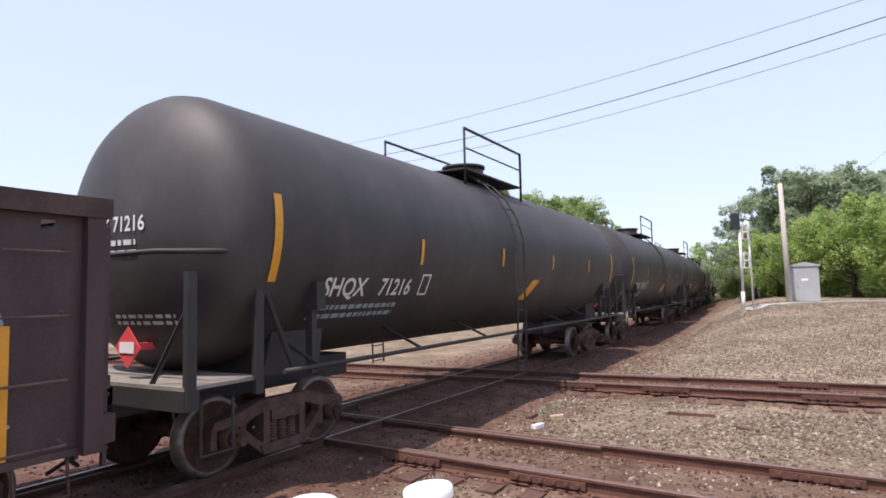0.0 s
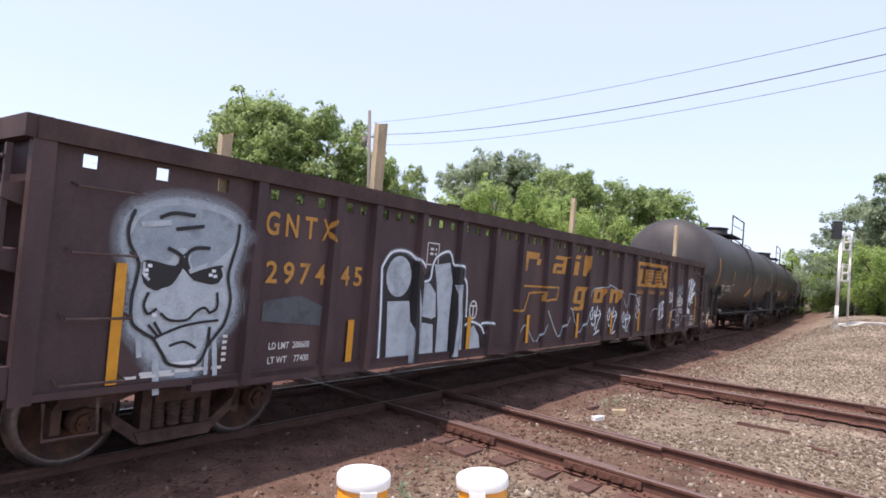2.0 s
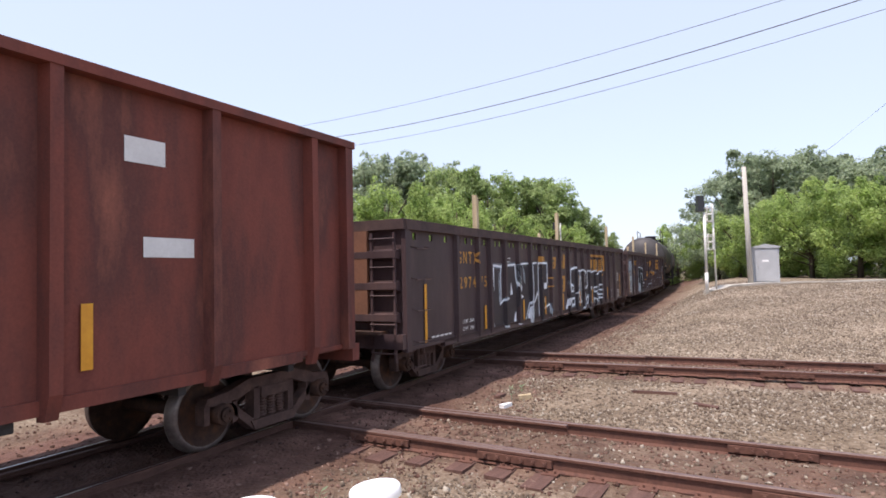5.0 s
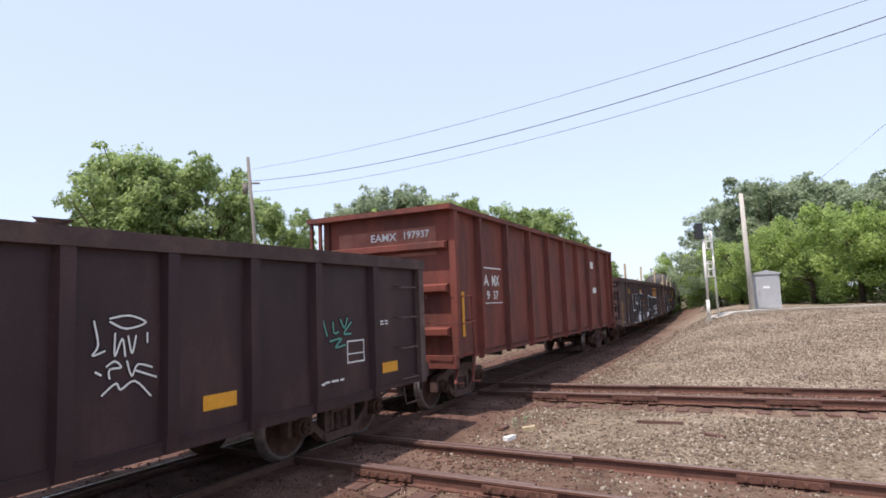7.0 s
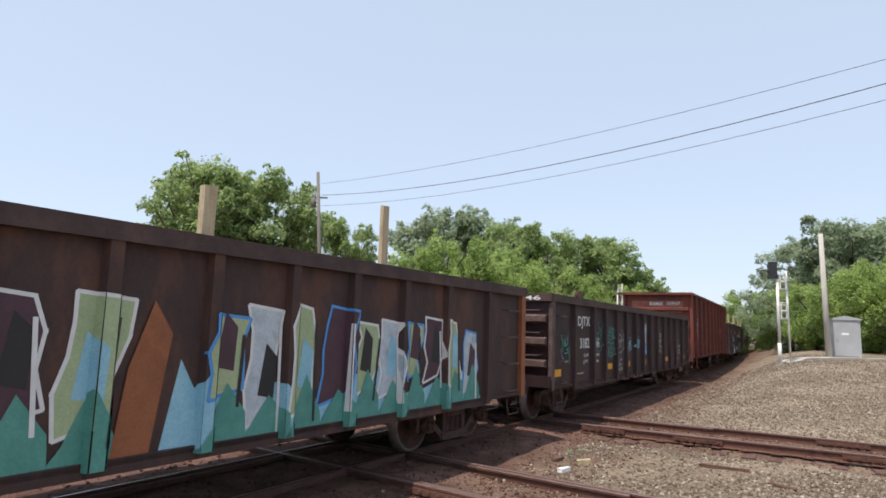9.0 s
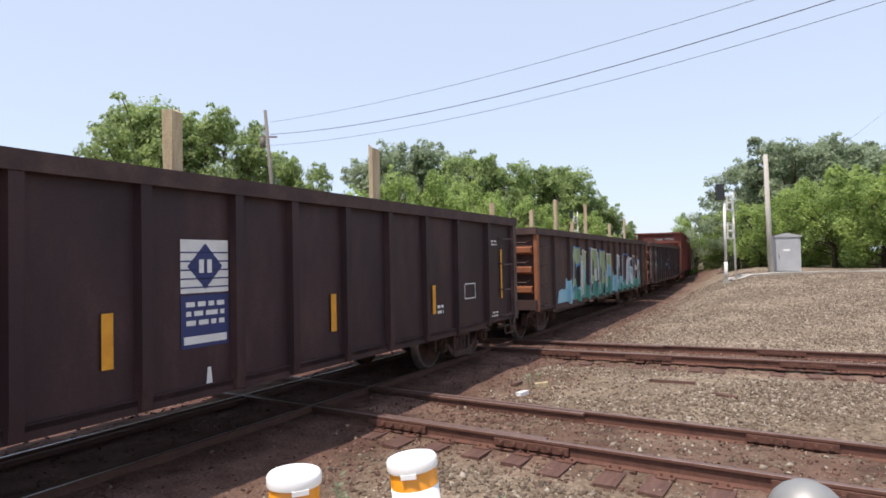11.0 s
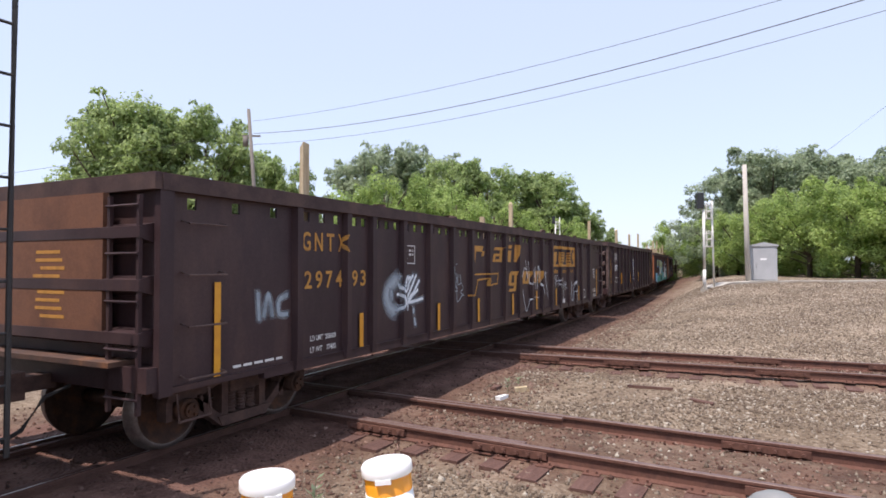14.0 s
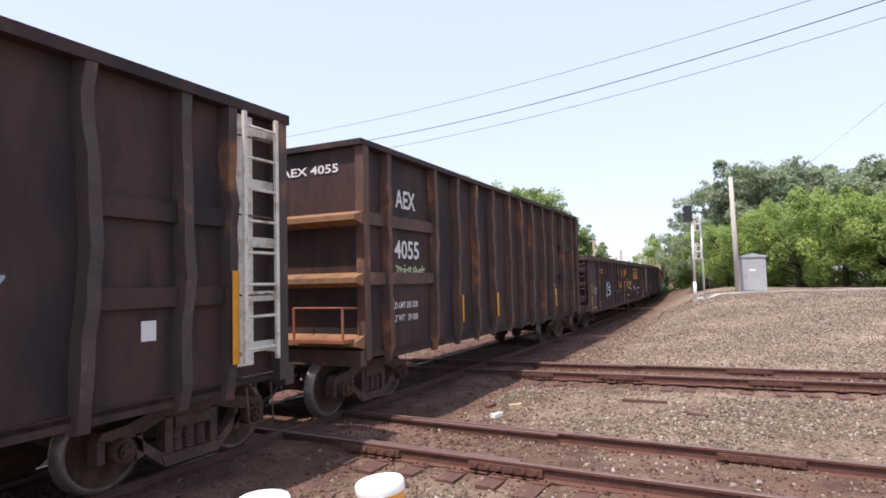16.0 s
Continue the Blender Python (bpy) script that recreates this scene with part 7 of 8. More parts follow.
def tree_kind(height, spread, material, seed, count=24000, size=0.115, low=0.28):
    """A crown of many separate clumps on uneven limbs round a loose middle."""
    rn = random.Random(seed)
    blobs = []
    lobes = [(rn.uniform(0, 2 * math.pi), rn.uniform(0.75, 1.15)) for k in range(5)]
    for k in range(74):
        a = rn.uniform(0, 2 * math.pi)
        h = low + (0.91 - low) * (k + rn.random()) / 74
        wide = spread * math.sin(math.pi * min(0.93, max(0.1, (h - low * 0.4) / (1.10 - low * 0.4)))) ** 0.6
        wide *= sum(g * max(0.0, math.cos(a - b)) ** 2 for b, g in lobes) * 0.22 + 0.66
        q = (0.35 + 0.65 * rn.random() ** 0.5) * wide
        blobs.append((q * math.cos(a), q * math.sin(a), h * height, rn.uniform(0.05, 0.115) * height))
    blobs.append((0, 0, height * 0.55, spread * 0.42))
    for k in range(46):
        x, y, z, r = blobs[rn.randrange(20, 74)]
        q = math.hypot(x, y) or 1.0
        blobs.append((x + x / q * r * rn.uniform(0.2, 1.0), y + y / q * r * rn.uniform(0.2, 1.0), z + r * rn.uniform(0.5, 1.15), rn.uniform(0.022, 0.05) * height))
    crown = leaf_cloud("crown", blobs, material, count, size, seed, low > 0.1)
    bm = bmesh.new()
    rod(bm, (0, 0, -0.3), (0.1, 0.05, height * 0.35), height * 0.028, height * 0.02, 10)
    rod(bm, (0.1, 0.05, height * 0.35), (0, 0, height * 0.8), height * 0.02, height * 0.006, 8)
    for x, y, z, r in blobs[::5]:
        rod(bm, (0.05, 0.03, z * 0.55), (x * 0.9, y * 0.9, z), height * 0.009, height * 0.003, 6)
    return crown, mesh_of("trunk", bm, M_BARK)


def bearing(deg, dist):
    return dist * math.sin(radians(deg)), dist * math.cos(radians(deg)) - 0.07


TREE_KINDS = [tree_kind(10, 4.2, M_LEAF, 1), tree_kind(10, 5.0, M_LEAFB, 2, low=0.04), tree_kind(10, 4.6, M_LEAFHAZY, 3), tree_kind(10, 3.6, M_LEAF, 4), tree_kind(10, 5.5, M_LEAFB, 5, low=0.02), tree_kind(10, 6.5, M_LEAFHAZY, 6, low=0.0)]


def tree(kind, deg, dist, height, turn, label, wide=1.0):
    x, y = bearing(deg, dist)
    t = thing("tree", label, "tree", "trees round the junction")
    crown, trunk = TREE_KINDS[kind]
    share("trunk", trunk, t, Matrix())
    share("crown", crown, t, Matrix())
    k = height / 10
    t.matrix_basis = pose(x, y, ground_z(x, y), 0, 0, turn) @ Matrix.Diagonal((k * wide, k * wide, k, 1))


ROUND = "tall leafy green tree with a rounded uneven crown"
BUSHY = "bright green bushy tree at the edge of the wood"
DARKT = "dark green tree in the wood behind"
for k, d, r, h, a, w in (
    (0, -25.0, 50, 13.8, 10, 0.80), (3, -23.6, 52, 14.6, 200, 0.84), (0, -21.6, 51, 15.0, 140, 0.82), (3, -18.4, 50, 14.0, 60, 0.68),
    (3, -11.6, 56, 11.4, 20, 0.62), (3, -14.4, 58, 12.8, 220, 0.72), (0, -9.6, 60, 8.4, 100, 0.6),
):
    tree(k, d, r, h, a, ROUND, w)
for k, d, r, h, a, w in (
    (2, -4.0, 82, 16.6, 30, 0.8), (2, -1.6, 84, 18.9, 130, 0.8), (2, 1.4, 86, 18.2, 250, 0.8), (0, 4.6, 76, 16.2, 60, 0.75), (0, 7.4, 74, 14.6, 200, 0.75),
    (0, 10.8, 78, 14.6, 20, 0.85), (0, 13.4, 74, 13.2, 170, 0.9), (3, 15.6, 76, 9.6, 70, 0.9), (3, 17.6, 80, 7.0, 10, 0.9),
):
    tree(k, d, r, h, a, ROUND, w)
for k, d, r, h, a, w in (
    (1, -5.0, 66, 10.4, 30, 0.8), (1, -2.4, 64, 11.8, 80, 0.8), (1, 1.0, 65, 11.0, 180, 0.85), (1, 4.4, 64, 10.8, 270, 0.85), (4, 8.0, 66, 9.4, 20, 0.85), (4, 13.2, 66, 7.4, 100, 1.0), (4, 16.6, 70, 5.0, 190, 1.0), (4, -8.0, 68, 6.5, 90, 1.0),
):
    tree(k, d, r, h, a, BUSHY, w)
for k, d, r, h, a, w in (
    (2, 27.4, 78, 8.6, 20, 1.0), (2, 29.4, 66, 10.4, 110, 0.95), (2, 31.8, 62, 11.4, 210, 0.95), (2, 34.0, 62, 10.6, 10, 0.95), (2, 36.4, 60, 9.6, 70, 1.0), (2, 39.4, 56, 9.2, 160, 1.0), (2, 42.5, 54, 9.5, 250, 1.1), (2, 46.5, 50, 9, 30, 1.1), (2, 51, 48, 9, 90, 1.1),
):
    tree(k, d, r, h * 0.99, a, DARKT, w)
for k in range(8):
    tree(5, 27.5 + 3.6 * k, 60, 5.6, 50 * k, "dense dark undergrowth at the foot of the wood", 1.0)
for k, d, r, h, a, w in (
    (4, 24.2, 80, 7.6, 0, 0.9), (4, 22.6, 95, 6.0, 40, 1.0), (4, 26.6, 62, 5.6, 60, 1.0), (4, 29.2, 56, 5.4, 100, 1.0), (1, 31.8, 52, 6.0, 140, 1.0), (1, 34.4, 50, 6.6, 200, 1.0), (1, 37.6, 47, 6.6, 280, 1.0), (4, 40.4, 46, 6.2, 330, 1.1), (1, 43.5, 44, 6.6, 20, 1.1), (4, 48, 42, 6.6, 100, 1.2), (4, 22.0, 130, 5.5, 10, 1.6), (4, 19.4, 140, 5.0, 70, 1.6),
):
    tree(k, d, r, h, a, BUSHY, w)


# ---- poles, wires, signals, cabinet ----
def pole(name, x, y, z0, z1, r, lean, material, label):
    t = thing(name, label, "pole")
    bm = bmesh.new()
    rod(bm, (0, 0, -0.4), (lean[0], lean[1], z1 - z0), r, r * 0.75, 12)
    part("shaft", bm, material, t)
    t.matrix_basis = pose(x, y, z0)
    return t


wx, wy = bearing(-13.8, 40)
wp = pole("utility_pole", wx + 0.25, wy, ground_z(wx, wy), 12.0, 0.14, (-0.95, 0.0), M_POLEDARK, "leaning dark wooden utility pole carrying three wires")
bm = bmesh.new()
rod(bm, (-1.12, 0.0, 9.75), (-1.12, 0.0, 10.35), 0.17, seg=12)
box(bm, -1.35, -0.2, -0.05, 0.05, 10.35, 10.45)
part("transformer", bm, M_POLEDARK, wp)
WB = (14.64, 14.64)


def wire(name, c2, c1, c0, r, label):
    bm = bmesh.new()
    pts = []
    for k in range(25):
        u = -34.95 + 48.95 * k / 24
        pts.append((WB[0] + u * 0.7071, WB[1] - u * 0.7071, c2 * u * u + c1 * u + c0))
    pipe(bm, pts, r, 5)
    ob = new(name, mesh_of(name, bm, M_WIRE))
    return tagged(ob, label, "wire", "overhead wires")


wire("overhead_wire", 0.00203, 0.04258, 10.38, 0.010, "thin dark overhead wire")
wire("overhead_wire", 0.00301, 0.08275, 9.782, 0.017, "thick dark overhead cable")
wire("overhead_wire", 0.00282, 0.08273, 9.296, 0.010, "thin dark overhead wire")
far_pole = pole("utility_pole", WB[0] + 14.1 * 0.7071, WB[1] - 14.1 * 0.7071, ground_z(24, 4), 11.9, 0.15, (0, 0), M_POLEDARK, "dark wooden utility pole at the end of the wires")
bm = bmesh.new()
pts = [(wx - 0.45, wy, 10.9)]
for k in range(1, 8):
    f = k / 7
    pts.append((wx - 0.45 - 22 * f, wy + 3 * f, 10.9 - 5.2 * f + 2 * f * f))
pipe(bm, pts, 0.012, 5)
tagged(new("overhead_wire", mesh_of("overhead_wire", bm, M_WIRE)), "thin service wire dropping from the pole", "wire", "overhead wires")

pole("wooden_pole", 17.0, 29.44, 1.1, 7.08, 0.135, (-0.12, 0), M_POLE, "bare pale wooden pole beside the grey cabinet")


def signal_mast(x, y, z0, h, levels, label):
    t = thing("signal_mast", label, "railway signal")
    bm = bmesh.new()
    box(bm, -0.13, 0.13, -0.13, 0.13, -0.3, 0.03)
    part("base", bm, M_CONCRETE, t, bevel=0.03)
    bm = bmesh.new()
    rod(bm, (0, 0, 0.03), (0, 0, 0.9), 0.085, 0.075, seg=12)
    rod(bm, (0, 0, 0.9), (0, 0, h), 0.062, seg=12)
    part("mast", bm, M_SIGNAL, t, "white painted mast")
    bm = bmesh.new()
    rod(bm, (0.56, 0.2, 0.1), (0.50, 0.2, h + 0.42), 0.045, seg=8)
    part("rear_post", bm, M_SIGNAL, t)
    for z in levels:
        for zz in (z, z + 0.62):
            bm = bmesh.new()
            rod(bm, (0, 0, zz), (0.52, 0.2, zz), 0.035, seg=8)
            part("bracket", bm, M_SIGNAL, t)
        bm = bmesh.new()
        pipe(bm, [(0.12, -0.02, z), (0.12, -0.02, z + 0.72), (0.42, 0.1, z + 0.72), (0.42, 0.1, z)], 0.035)
        rod(bm, (0.12, -0.02, z + 0.34), (0.42, 0.1, z + 0.34), 0.035, seg=8)
        part("cage", bm, M_SIGNAL, t)
    bm = bmesh.new()
    box(bm, -0.34, -0.02, -0.10, 0.12, levels[0] + 0.45, levels[0] + 1.2)
    for k in range(3):
        rod(bm, (-0.18, 0.12, levels[0] + 0.58 + 0.24 * k), (-0.18, 0.36, levels[0] + 0.58 + 0.24 * k), 0.10, seg=12)
    part("signal_head", bm, M_GLASSDARK, t, "black three-lamp signal head", 0.02)
    t.matrix_basis = pose(x, y, z0)
    return t


M_SIGNAL = mat("white_signal_paint", [(0.68, 0.66, 0.60), (0.80, 0.78, 0.73)], 6, 0.6, bump=0.05, grain=0.1)
signal_mast(13.88, 27.72, 0.9, 3.76, (3.33, 2.0), "white signal mast with two cages and a black head")
lx, ly = bearing(13.7, 62)
signal_mast(lx, ly, ground_z(lx, ly), 6.6, (5.9, 4.5), "white signal mast with cages beyond the train")


def cabinet():
    t = thing("equipment_cabinet", "grey metal trackside equipment cabinet with a peaked lid", "cabinet")
    bm = bmesh.new()
    box(bm, -0.72, 0.72, -0.55, 0.55, 0.0, 1.72)
    part("body", bm, M_CABINET, t, bevel=0.02)
    bm = bmesh.new()
    slab(bm, [(-0.80, 1.72), (0.80, 1.72), (0.80, 1.78), (0.0, 1.92), (-0.80, 1.78)], -0.62, 0.62)
    part("roof", bm, M_CABINET, t)
    bm = bmesh.new()
    box(bm, -0.60, 0.60, -0.575, -0.552, 0.12, 1.62)
    d = part("door", bm, M_CABINET, t, bevel=0.008)
    bm = bmesh.new()
    box(bm, -0.46, -0.40, -0.61, -0.577, 0.75, 0.95)
    part("handle", bm, M_STEEL, d, "metal door handle")
    bm = bmesh.new()
    box(bm, -0.2, 0.15, -0.582, -0.577, 1.05, 1.15)
    part("label_plate", bm, M_CAP, d, "white label plate")
    t.matrix_basis = pose(18.10, 29.95, 1.16, 0, 0, -28) @ Matrix.Diagonal((0.82, 0.9, 1.05, 1))
    bm = bmesh.new()
    box(bm, -0.85, 0.85, -0.75, 0.75, -0.35, 0.12)
    pad = tagged(new("concrete_pad", mesh_of("concrete_pad", bm, M_CONCRETE, 0.03)), "pale concrete pad under the cabinet", "pad")
    pad.matrix_basis = pose(18.10, 29.95, 1.04, 0, 0, -28)


cabinet()


def walkway():
    """A pale strip of concrete from the signal past the cabinet."""
    mid = [(14.2, 28.0), (15.0, 28.5), (16.2, 28.9), (18.2, 29.2), (20.5, 29.2), (23.5, 28.6), (27.0, 27.6)]
    mid = curve_pts(mid, 4)
    bm = bmesh.new()
    rows = []
    for i, (x, y) in enumerate(mid):
        ax, ay = mid[max(0, i - 1)]
        bx, by = mid[min(len(mid) - 1, i + 1)]
        dx, dy = unit(bx - ax, by - ay)
        w = 0.30 + 0.16 * noise.noise((x, y, 5))
        z = ground_z(x, y)
        rows.append([bm.verts.new((x - dy * u * w, y + dx * u * w, z + h)) for u, h in ((-1, -0.15), (-1, 0.075), (1, 0.075), (1, -0.15))])
    for a, b in zip(rows, rows[1:]):
        for k in range(3):
            bm.faces.new((a[k], a[k + 1], b[k + 1], b[k]))
    tagged(new("walkway", mesh_of("walkway", bm, M_CONCRETE)), "pale worn concrete strip beside the signal", "path", kind="structure")


walkway()
bm = bmesh.new()
ca = [bearing(32.5, 62), bearing(36, 52), bearing(40, 44), bearing(44, 38), bearing(52, 31)]
cz = [9.6, 10.5, 11.6, 12.2, 13.0]
pipe(bm, [(*p, z) for p, z in zip(ca, cz)], 0.012, 5)
tagged(new("overhead_wire", mesh_of("overhead_wire", bm, M_WIRE)), "thin wire rising over the wood", "wire", "overhead wires")


def weed(x, y, h, seed):
    rn = random.Random(seed)
    t = thing("weed", "small green weed growing in the ballast", "plant", "weeds in the ballast")
    bm = bmesh.new()
    top = (rn.uniform(-0.06, 0.06), rn.uniform(-0.04, 0.04), h)
    rod(bm, (0, 0, -0.03), top, 0.006, 0.003, 5)
    part("stem", bm, M_LEAFHAZY, t)
    bm = bmesh.new()
    for k in range(10):
        f = rn.uniform(0.25, 1)
        o = Vector(top) * f
        d = Vector((rn.uniform(-1, 1), rn.uniform(-1, 1), rn.uniform(0.1, 0.8))).normalized() * rn.uniform(0.06, 0.13)
        s = d.cross(Vector((0, 0, 1))).normalized() * 0.018
        v = [bm.verts.new(p) for p in (o, o + d * 0.5 + s, o + d, o + d * 0.5 - s)]
        bm.faces.new(v)
    part("leaves", bm, M_LEAFHAZY, t)
    t.matrix_basis = pose(x, y, ground_z(x, y))


for k, (x, y, h) in enumerate(((-0.86, 5.35, 0.34), (-0.72, 5.2, 0.22), (0.55, 5.1, 0.16), (0.9, 4.9, 0.14), (-0.2, 4.7, 0.15), (1.7, 10.4, 0.22), (1.9, 10.6, 0.2))):
    weed(x, y, h, k)


def litter(name, label, x, y, size, turn, material):
    bm = bmesh.new()
    box(bm, -size[0] / 2, size[0] / 2, -size[1] / 2, size[1] / 2, 0, size[2])
    for v in bm.verts:
        v.co.x += random.uniform(-0.2, 0.2) * size[1]
        v.co.z += random.uniform(-0.2, 0.25) * size[2]
    ob = tagged(new(name, mesh_of(name, bm, material, min(size) * 0.15)), label, "debris")
    ob.matrix_basis = pose(x, y, ground_z(x, y) - 0.005, 0, 0, turn)


litter("litter", "small white scrap lying on the ballast", 1.54, 10.0, (0.22, 0.09, 0.06), 40, M_CAP)
litter("stick", "dark broken stick on the gravel", 4.68, 9.45, (0.42, 0.06, 0.05), -60, M_TIE)
litter("stick", "dark weathered plank piece between the tracks", 4.3, 10.6, (0.75, 0.10, 0.05), -25, M_TIE)
litter("stick", "dark broken wood beside the rail", 0.95, 9.35, (0.3, 0.07, 0.06), 30, M_TIE)
litter("rag", "pale crumpled scrap on the ballast", 1.95, 10.5, (0.22, 0.16, 0.07), 10, M_POST)
litter("rag", "brown scrap of wood on the ballast", 1.55, 10.75, (0.3, 0.12, 0.06), 60, M_TIE)


# ---- the ledge in front of the camera with two bottles and a knob ----
# board and posts stay out of view, added to carry the bottles
def ledge():
    t = thing("timber_rail", "timber board on two posts, added unseen to carry the bottles", "railing")
    bm = bmesh.new()
    box(bm, -0.75, 1.05, 0.36, 0.50, 1.742, 1.782)
    part("board", bm, M_POST, t, bevel=0.006)
    for x in (-0.6, 0.9):
        bm = bmesh.new()
        box(bm, x - 0.045, x + 0.045, 0.385, 0.475, -0.4, 1.742)
        part("post", bm, M_POST, t, bevel=0.006)


def bottle(x, y, z, tilt, label, wrap):
    t = thing("pill_bottle", label, "bottle", "amber bottles on the rail")
    bm = bmesh.new()
    lathe(bm, [(0.0188, 0.0), (0.0200, 0.003), (0.0200, 0.0885), (0.0185, 0.0905), (0.0185, 0.094)], "Z", 36)
    part("vial", bm, M_AMBER, t)
    bm = bmesh.new()
    lathe(bm, [(0.0204, 0.006), (0.0204, wrap)], "Z", 36)
    part("label_wrap", bm, M_CAP, t, "white paper label")
    bm = bmesh.new()
    lathe(bm, [(0.0214, 0.0912), (0.0218, 0.092), (0.0218, 0.0985), (0.0205, 0.1005), (0.0185, 0.101), (0.0180, 0.1003)], "Z", 40)
    cap = part("cap", bm, M_CAP, t, "white screw cap")
    bm = bmesh.new()
    box(bm, -0.0065, 0.0065, -0.0222, -0.0195, 0.0882, 0.092)
    part("tab", bm, M_CAP, cap)
    t.matrix_basis = pose(x, y, z, *tilt)


ledge()
bottle(-0.108, 0.426, 1.7825, (0, 0, 25), "amber pill bottle with a white cap standing on the rail", 0.045)
bottle(-0.003, 0.452, 1.7840, (0, -6.5, -8), "amber pill bottle with a white cap and white label, leaning slightly", 0.077)
# only the knob shows; the shaft is added to hold it up
knob_stand = thing("walking_stick", "round brushed metal knob on an added unseen shaft", "stick")
bm = bmesh.new()
lathe(bm, [(0.010, -0.062), (0.011, -0.05), (0.014, -0.044)] + [(0.0245 * math.sin(a), -0.0245 - 0.0245 * math.cos(a)) for a in (0.7, 1.0, 1.3, 1.6, 1.9, 2.2, 2.5, 2.8, 3.05)], "Z", 32)
part("knob", bm, M_BALL, knob_stand, "round brushed metal knob")
bm = bmesh.new()
rod(bm, (0, 0, -2.02), (0, 0, -0.058), 0.009, 0.010, 10)
part("shaft", bm, M_TIE, knob_stand, "shaft added out of view under the knob")


# ---- loose stones ----
def stones(name, label, count, spread, sizes, material, seed):
    rn = np.random.RandomState(seed)
    v = np.array([(1, 0, 0), (0, 1, 0), (-1, 0, 0), (0, -1, 0), (0.2, 0.1, 0.8), (-0.1, -0.2, -0.8)])
    f = np.array([(0, 1, 4), (1, 2, 4), (2, 3, 4), (3, 0, 4), (1, 0, 5), (2, 1, 5), (3, 2, 5), (0, 3, 5)])
    pos = []
    while len(pos) < count:
        p = spread(rn)
        if p:
            pos.append(p)
    pos = np.array(pos)
    n = len(pos)
    s = sizes[0] + (sizes[1] - sizes[0]) * rn.rand(n) ** 2.8
    q = rn.normal(size=(n, 3, 3))
    q, _ = np.linalg.qr(q)
    jig = v[None] * (1 + 0.35 * rn.uniform(-1, 1, (n, 6, 1))) * (s[:, None, None] * np.stack([np.ones(n), rn.uniform(0.6, 1, n), rn.uniform(0.45, 0.8, n)], 1)[:, None])
    co = np.einsum("nij,nkj->nki", q, jig) + pos[:, None]
    fa = (f[None] + 6 * np.arange(n)[:, None, None]).reshape(-1, 3)
    me = bpy.data.meshes.new(name)
    me.vertices.add(n * 6)
    me.vertices.foreach_set("co", co.ravel())
    me.loops.add(len(fa) * 3)
    me.loops.foreach_set("vertex_index", fa.ravel())
    me.polygons.add(len(fa))
    me.polygons.foreach_set("loop_start", np.arange(0, len(fa) * 3, 3))
    me.update(calc_edges=True)
    me.materials.append(material)
    return tagged(new(name, me), label, "gravel", kind="stuff")


def stone_mat(name, cols):
    m = bpy.data.materials.new(name)
    m.use_nodes = True
    n, l = m.node_tree.nodes, m.node_tree.links
    b = n["Principled BSDF"]
    b.inputs["Roughness"].default_value = 0.9
    b.inputs["Specular IOR Level"].default_value = 0.25
    g = n.new("ShaderNodeNewGeometry")
    r = n.new("ShaderNodeValToRGB")
    for i, (p, c) in enumerate(cols):
        e = r.color_ramp.elements[i] if i < 2 else r.color_ramp.elements.new(p)
        e.position, e.color = p, rgb(c)
    l.new(g.outputs["Random Per Island"], r.inputs["Fac"])
    l.new(r.outputs["Color"], b.inputs["Base Color"])
    return m


M_STONE = stone_mat("ballast_stone", [(0.0, (0.095, 0.068, 0.049)), (1.0, (0.44, 0.395, 0.32)), (0.45, (0.165, 0.126, 0.092)), (0.8, (0.262, 0.215, 0.162))])
M_STONER = stone_mat("rusty_stone", [(0.0, (0.050, 0.026, 0.020)), (1.0, (0.30, 0.20, 0.155)), (0.6, (0.140, 0.076, 0.056))])


def near_side(rn):
    x, y = rn.uniform(-5, 27), 3.5 + 30 * rn.rand() ** 1.25
    p, q = across(x, y)
    if p < 2.4 or x > y * 1.0 + 1:
        return None
    for ox, oy, dx, dy, w in SIDE_TRACKS:
        d = abs((x - ox) * dy - (y - oy) * dx)
        if abs(d - 0.7525) < 0.10 or (d < 1.5 and rn.rand() > 0.14):
            return None
    if rn.rand() > 0.25 + 0.75 * smooth(-0.3, 0.3, noise.noise((x * 0.22, y * 0.5, 9)) + 0.5 * noise.noise((x * 0.9, y * 1.6, 4))):
        return None
    return x, y, ground_z(x, y) + 0.004


def rust_side(rn):
    s, off = rn.uniform(-12, 40), rn.uniform(2.1, 3.6) * rn.choice([-1, 1, 1])
    c, h = line(s)
    x, y = c.x + off * math.cos(h), c.y - off * math.sin(h)
    if abs(abs(off) - 0.7525) < 0.11:
        return None
    return x, y, ground_z(x, y) + 0.004


stones("gravel", "grey and tan ballast stones strewn over the ground", 120000, near_side, (0.009, 0.048), M_STONE, 5)
def old_tracks(rn):
    ox, oy, dx, dy, w = SIDE_TRACKS[rn.randint(2)]
    s, off = rn.uniform(-6, 14), rn.uniform(-1.5, 1.5)
    if abs(abs(off) - 0.7525) < 0.10:
        return None
    x, y = ox + dx * s - dy * off, oy + dy * s + dx * off
    if across(x, y)[0] < 1.6 or y < 2:
        return None
    return x, y, ground_z(x, y) + 0.004


stones("gravel", "rust-stained stones between the old crossing rails", 9000, old_tracks, (0.014, 0.042), M_STONER, 7)
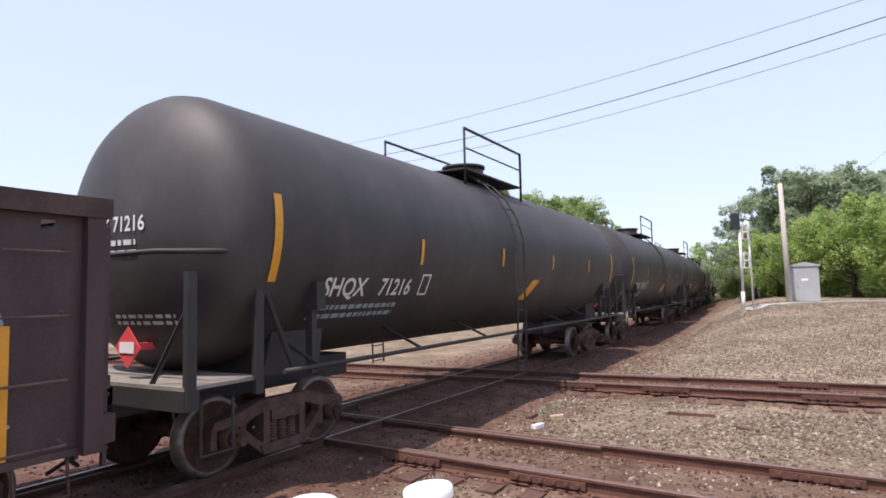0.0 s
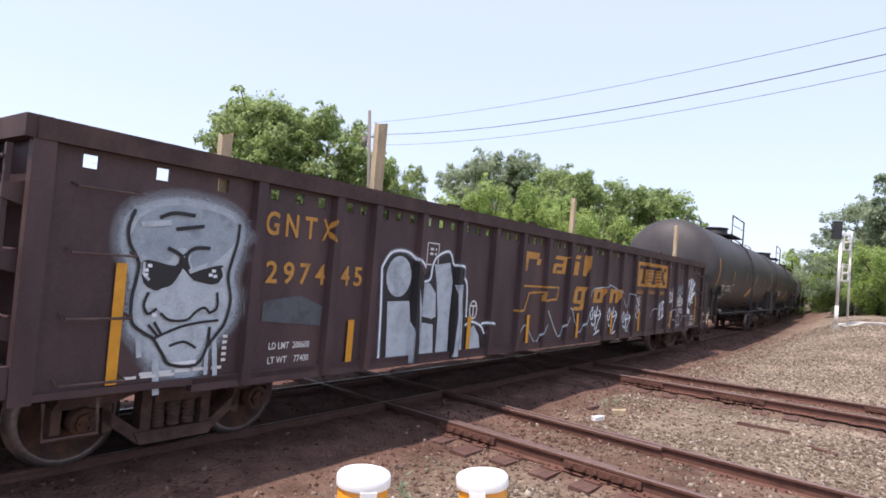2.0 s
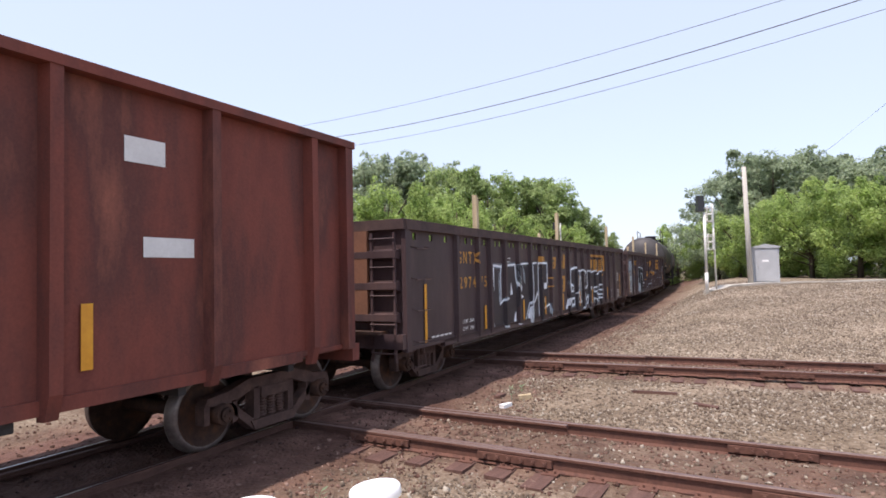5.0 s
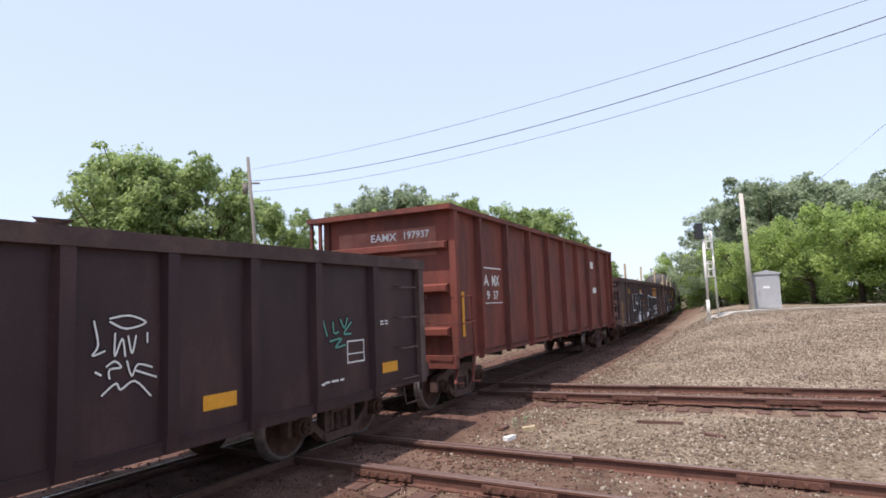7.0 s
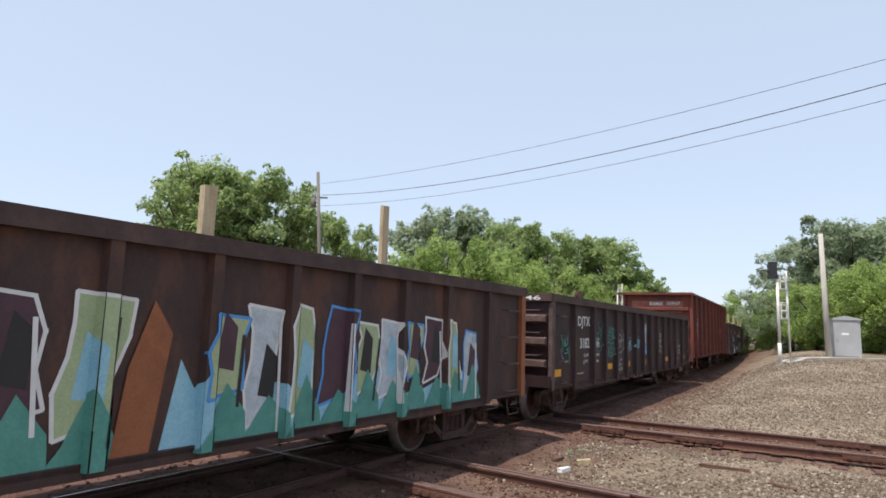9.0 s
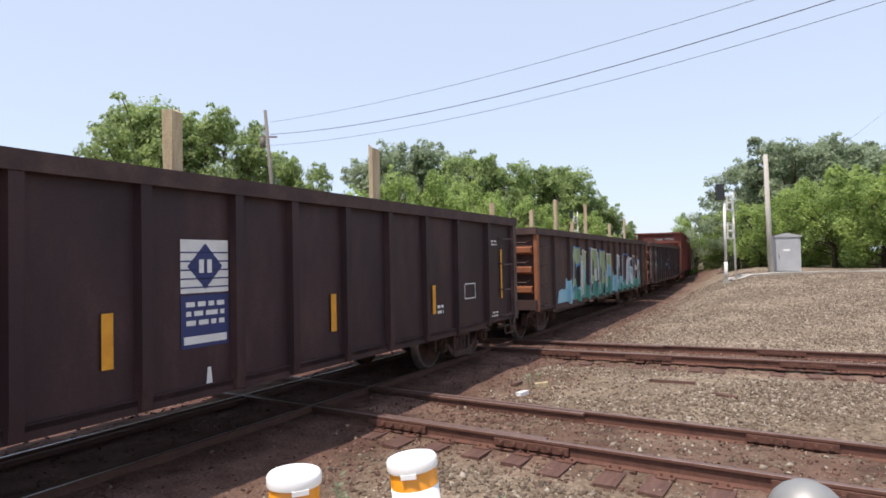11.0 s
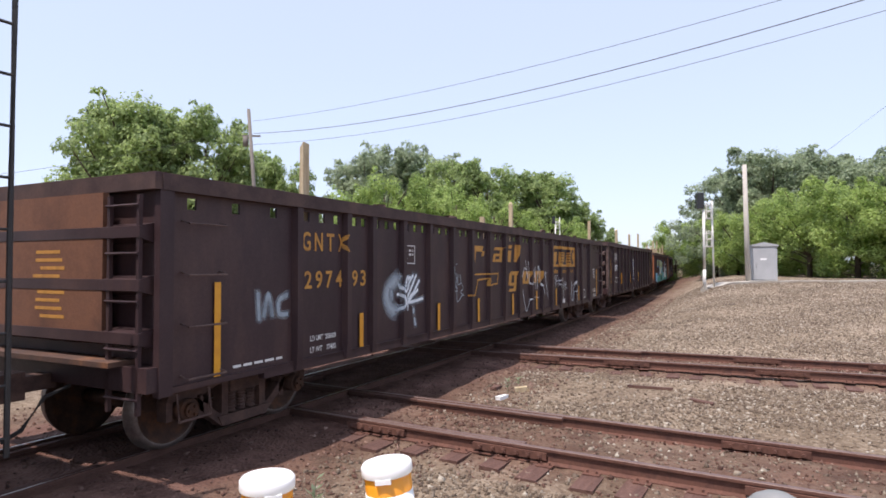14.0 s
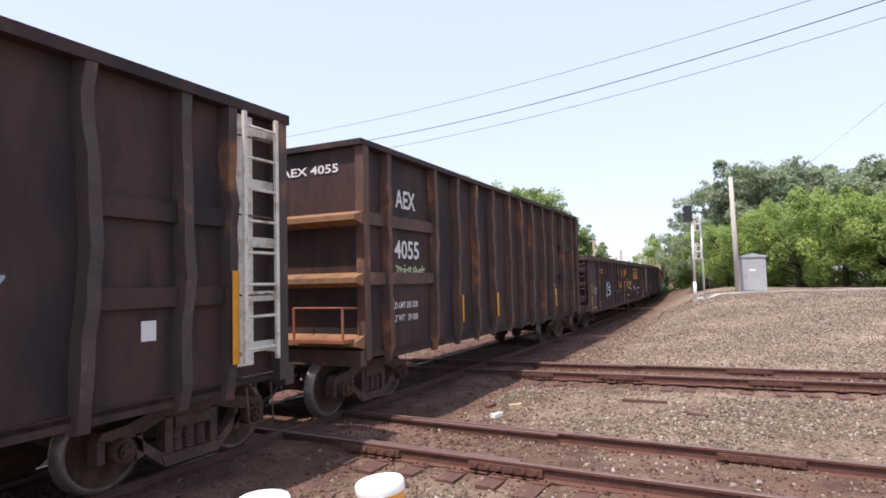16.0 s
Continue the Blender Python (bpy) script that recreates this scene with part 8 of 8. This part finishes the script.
def oily_shaded_bed(rn):
    s, off = rn.uniform(-12, 40), rn.uniform(-2.15, 2.15)
    c, h = line(s)
    x, y = c.x + off * math.cos(h), c.y - off * math.sin(h)
    if abs(abs(off) - 0.7) < 0.16:
        return None
    return x, y, ground_z(x, y) + 0.004


# stones darkened for oil and for the shade under the train
M_STONEOILSHADE = stone_mat("oily_shaded_stone", [(0.0, (0.045, 0.024, 0.019)), (1.0, (0.20, 0.125, 0.10)), (0.6, (0.105, 0.058, 0.045))])
stones("gravel", "dark greasy ballast between the main line rails with train shade in its tone", 7000, oily_shaded_bed, (0.018, 0.05), M_STONEOILSHADE, 8)
stones("gravel", "rust-stained ballast beside the main line", 10000, rust_side, (0.018, 0.05), M_STONER, 6)

# ---- what moves ----
RUN = [(0.0, -2.85), (0.5, 1.8), (1.0, 6.45), (1.5, 11.05), (2.0, 15.75), (2.5, 20.5), (3.0, 25.3), (3.5, 30.05), (4.0, 34.7), (5.0, 43.95), (6.0, 53.2), (6.5, 57.95), (7.0, 62.85), (7.5, 67.75), (8.0, 72.6), (9.0, 82.3), (10.0, 92.1), (10.5, 97.0), (11.0, 101.85), (11.5, 106.7), (12.0, 111.68), (12.5, 116.4), (13.0, 121.2), (13.5, 126.0), (14.0, 130.75), (14.5, 135.35), (15.0, 140.2), (15.5, 145.1), (16.0, 149.98)]


def run(t):
    """Metres of the leading gondola's front end past the crossing."""
    ts, ss = [r[0] for r in RUN], [r[1] for r in RUN]
    i = max(0, min(len(ts) - 2, int(np.searchsorted(ts, t, "right")) - 1))
    sl = [(ss[min(k + 1, len(ss) - 1)] - ss[max(k - 1, 0)]) / (ts[min(k + 1, len(ts) - 1)] - ts[max(k - 1, 0)]) for k in (i, i + 1)]
    d = ts[i + 1] - ts[i]
    u = (t - ts[i]) / d
    return (2 * u ** 3 - 3 * u * u + 1) * ss[i] + (u ** 3 - 2 * u * u + u) * d * sl[0] + (-2 * u ** 3 + 3 * u * u) * ss[i + 1] + (u ** 3 - u * u) * d * sl[1]


def car_pose(s):
    a, b = line(s - 6), line(s + 6)
    m = (a[0] + b[0]) / 2
    d = b[0] - a[0]
    return pose(m.x, m.y, 0, 0, 0, math.degrees(math.atan2(d.y, d.x)))


def motions():
    walk(knob_stand, [(t, pose(x, 0.33, z)) for t, x, z in ((0, 0.245, 1.84), (6.5, 0.245, 1.84), (10.0, 0.246, 1.86), (10.4, 0.247, 1.882), (10.8, 0.2495, 1.897), (11.3, 0.2551, 1.9019), (11.8, 0.2591, 1.9016), (12.3, 0.2669, 1.9053), (12.8, 0.264, 1.905), (13.3, 0.2658, 1.9034), (13.8, 0.2597, 1.9006), (14.0, 0.2537, 1.8982), (14.3, 0.2543, 1.887), (15.0, 0.252, 1.87), (16, 0.25, 1.86))])
    times = [k * 0.25 for k in range(65)]
    for car, off in CARS:
        walk(car, [(t, car_pose(run(t) + off)) for t in times])
    ticks = [k / 15 for k in range(241)]
    turn = [math.degrees(run(t) / WHEEL_R) for t in ticks]
    for ws, x in ROLLING:
        walk(ws, [(t, pose(x, 0, WHEEL_R, 0, a, 0)) for t, a in zip(ticks, turn)])


motions()
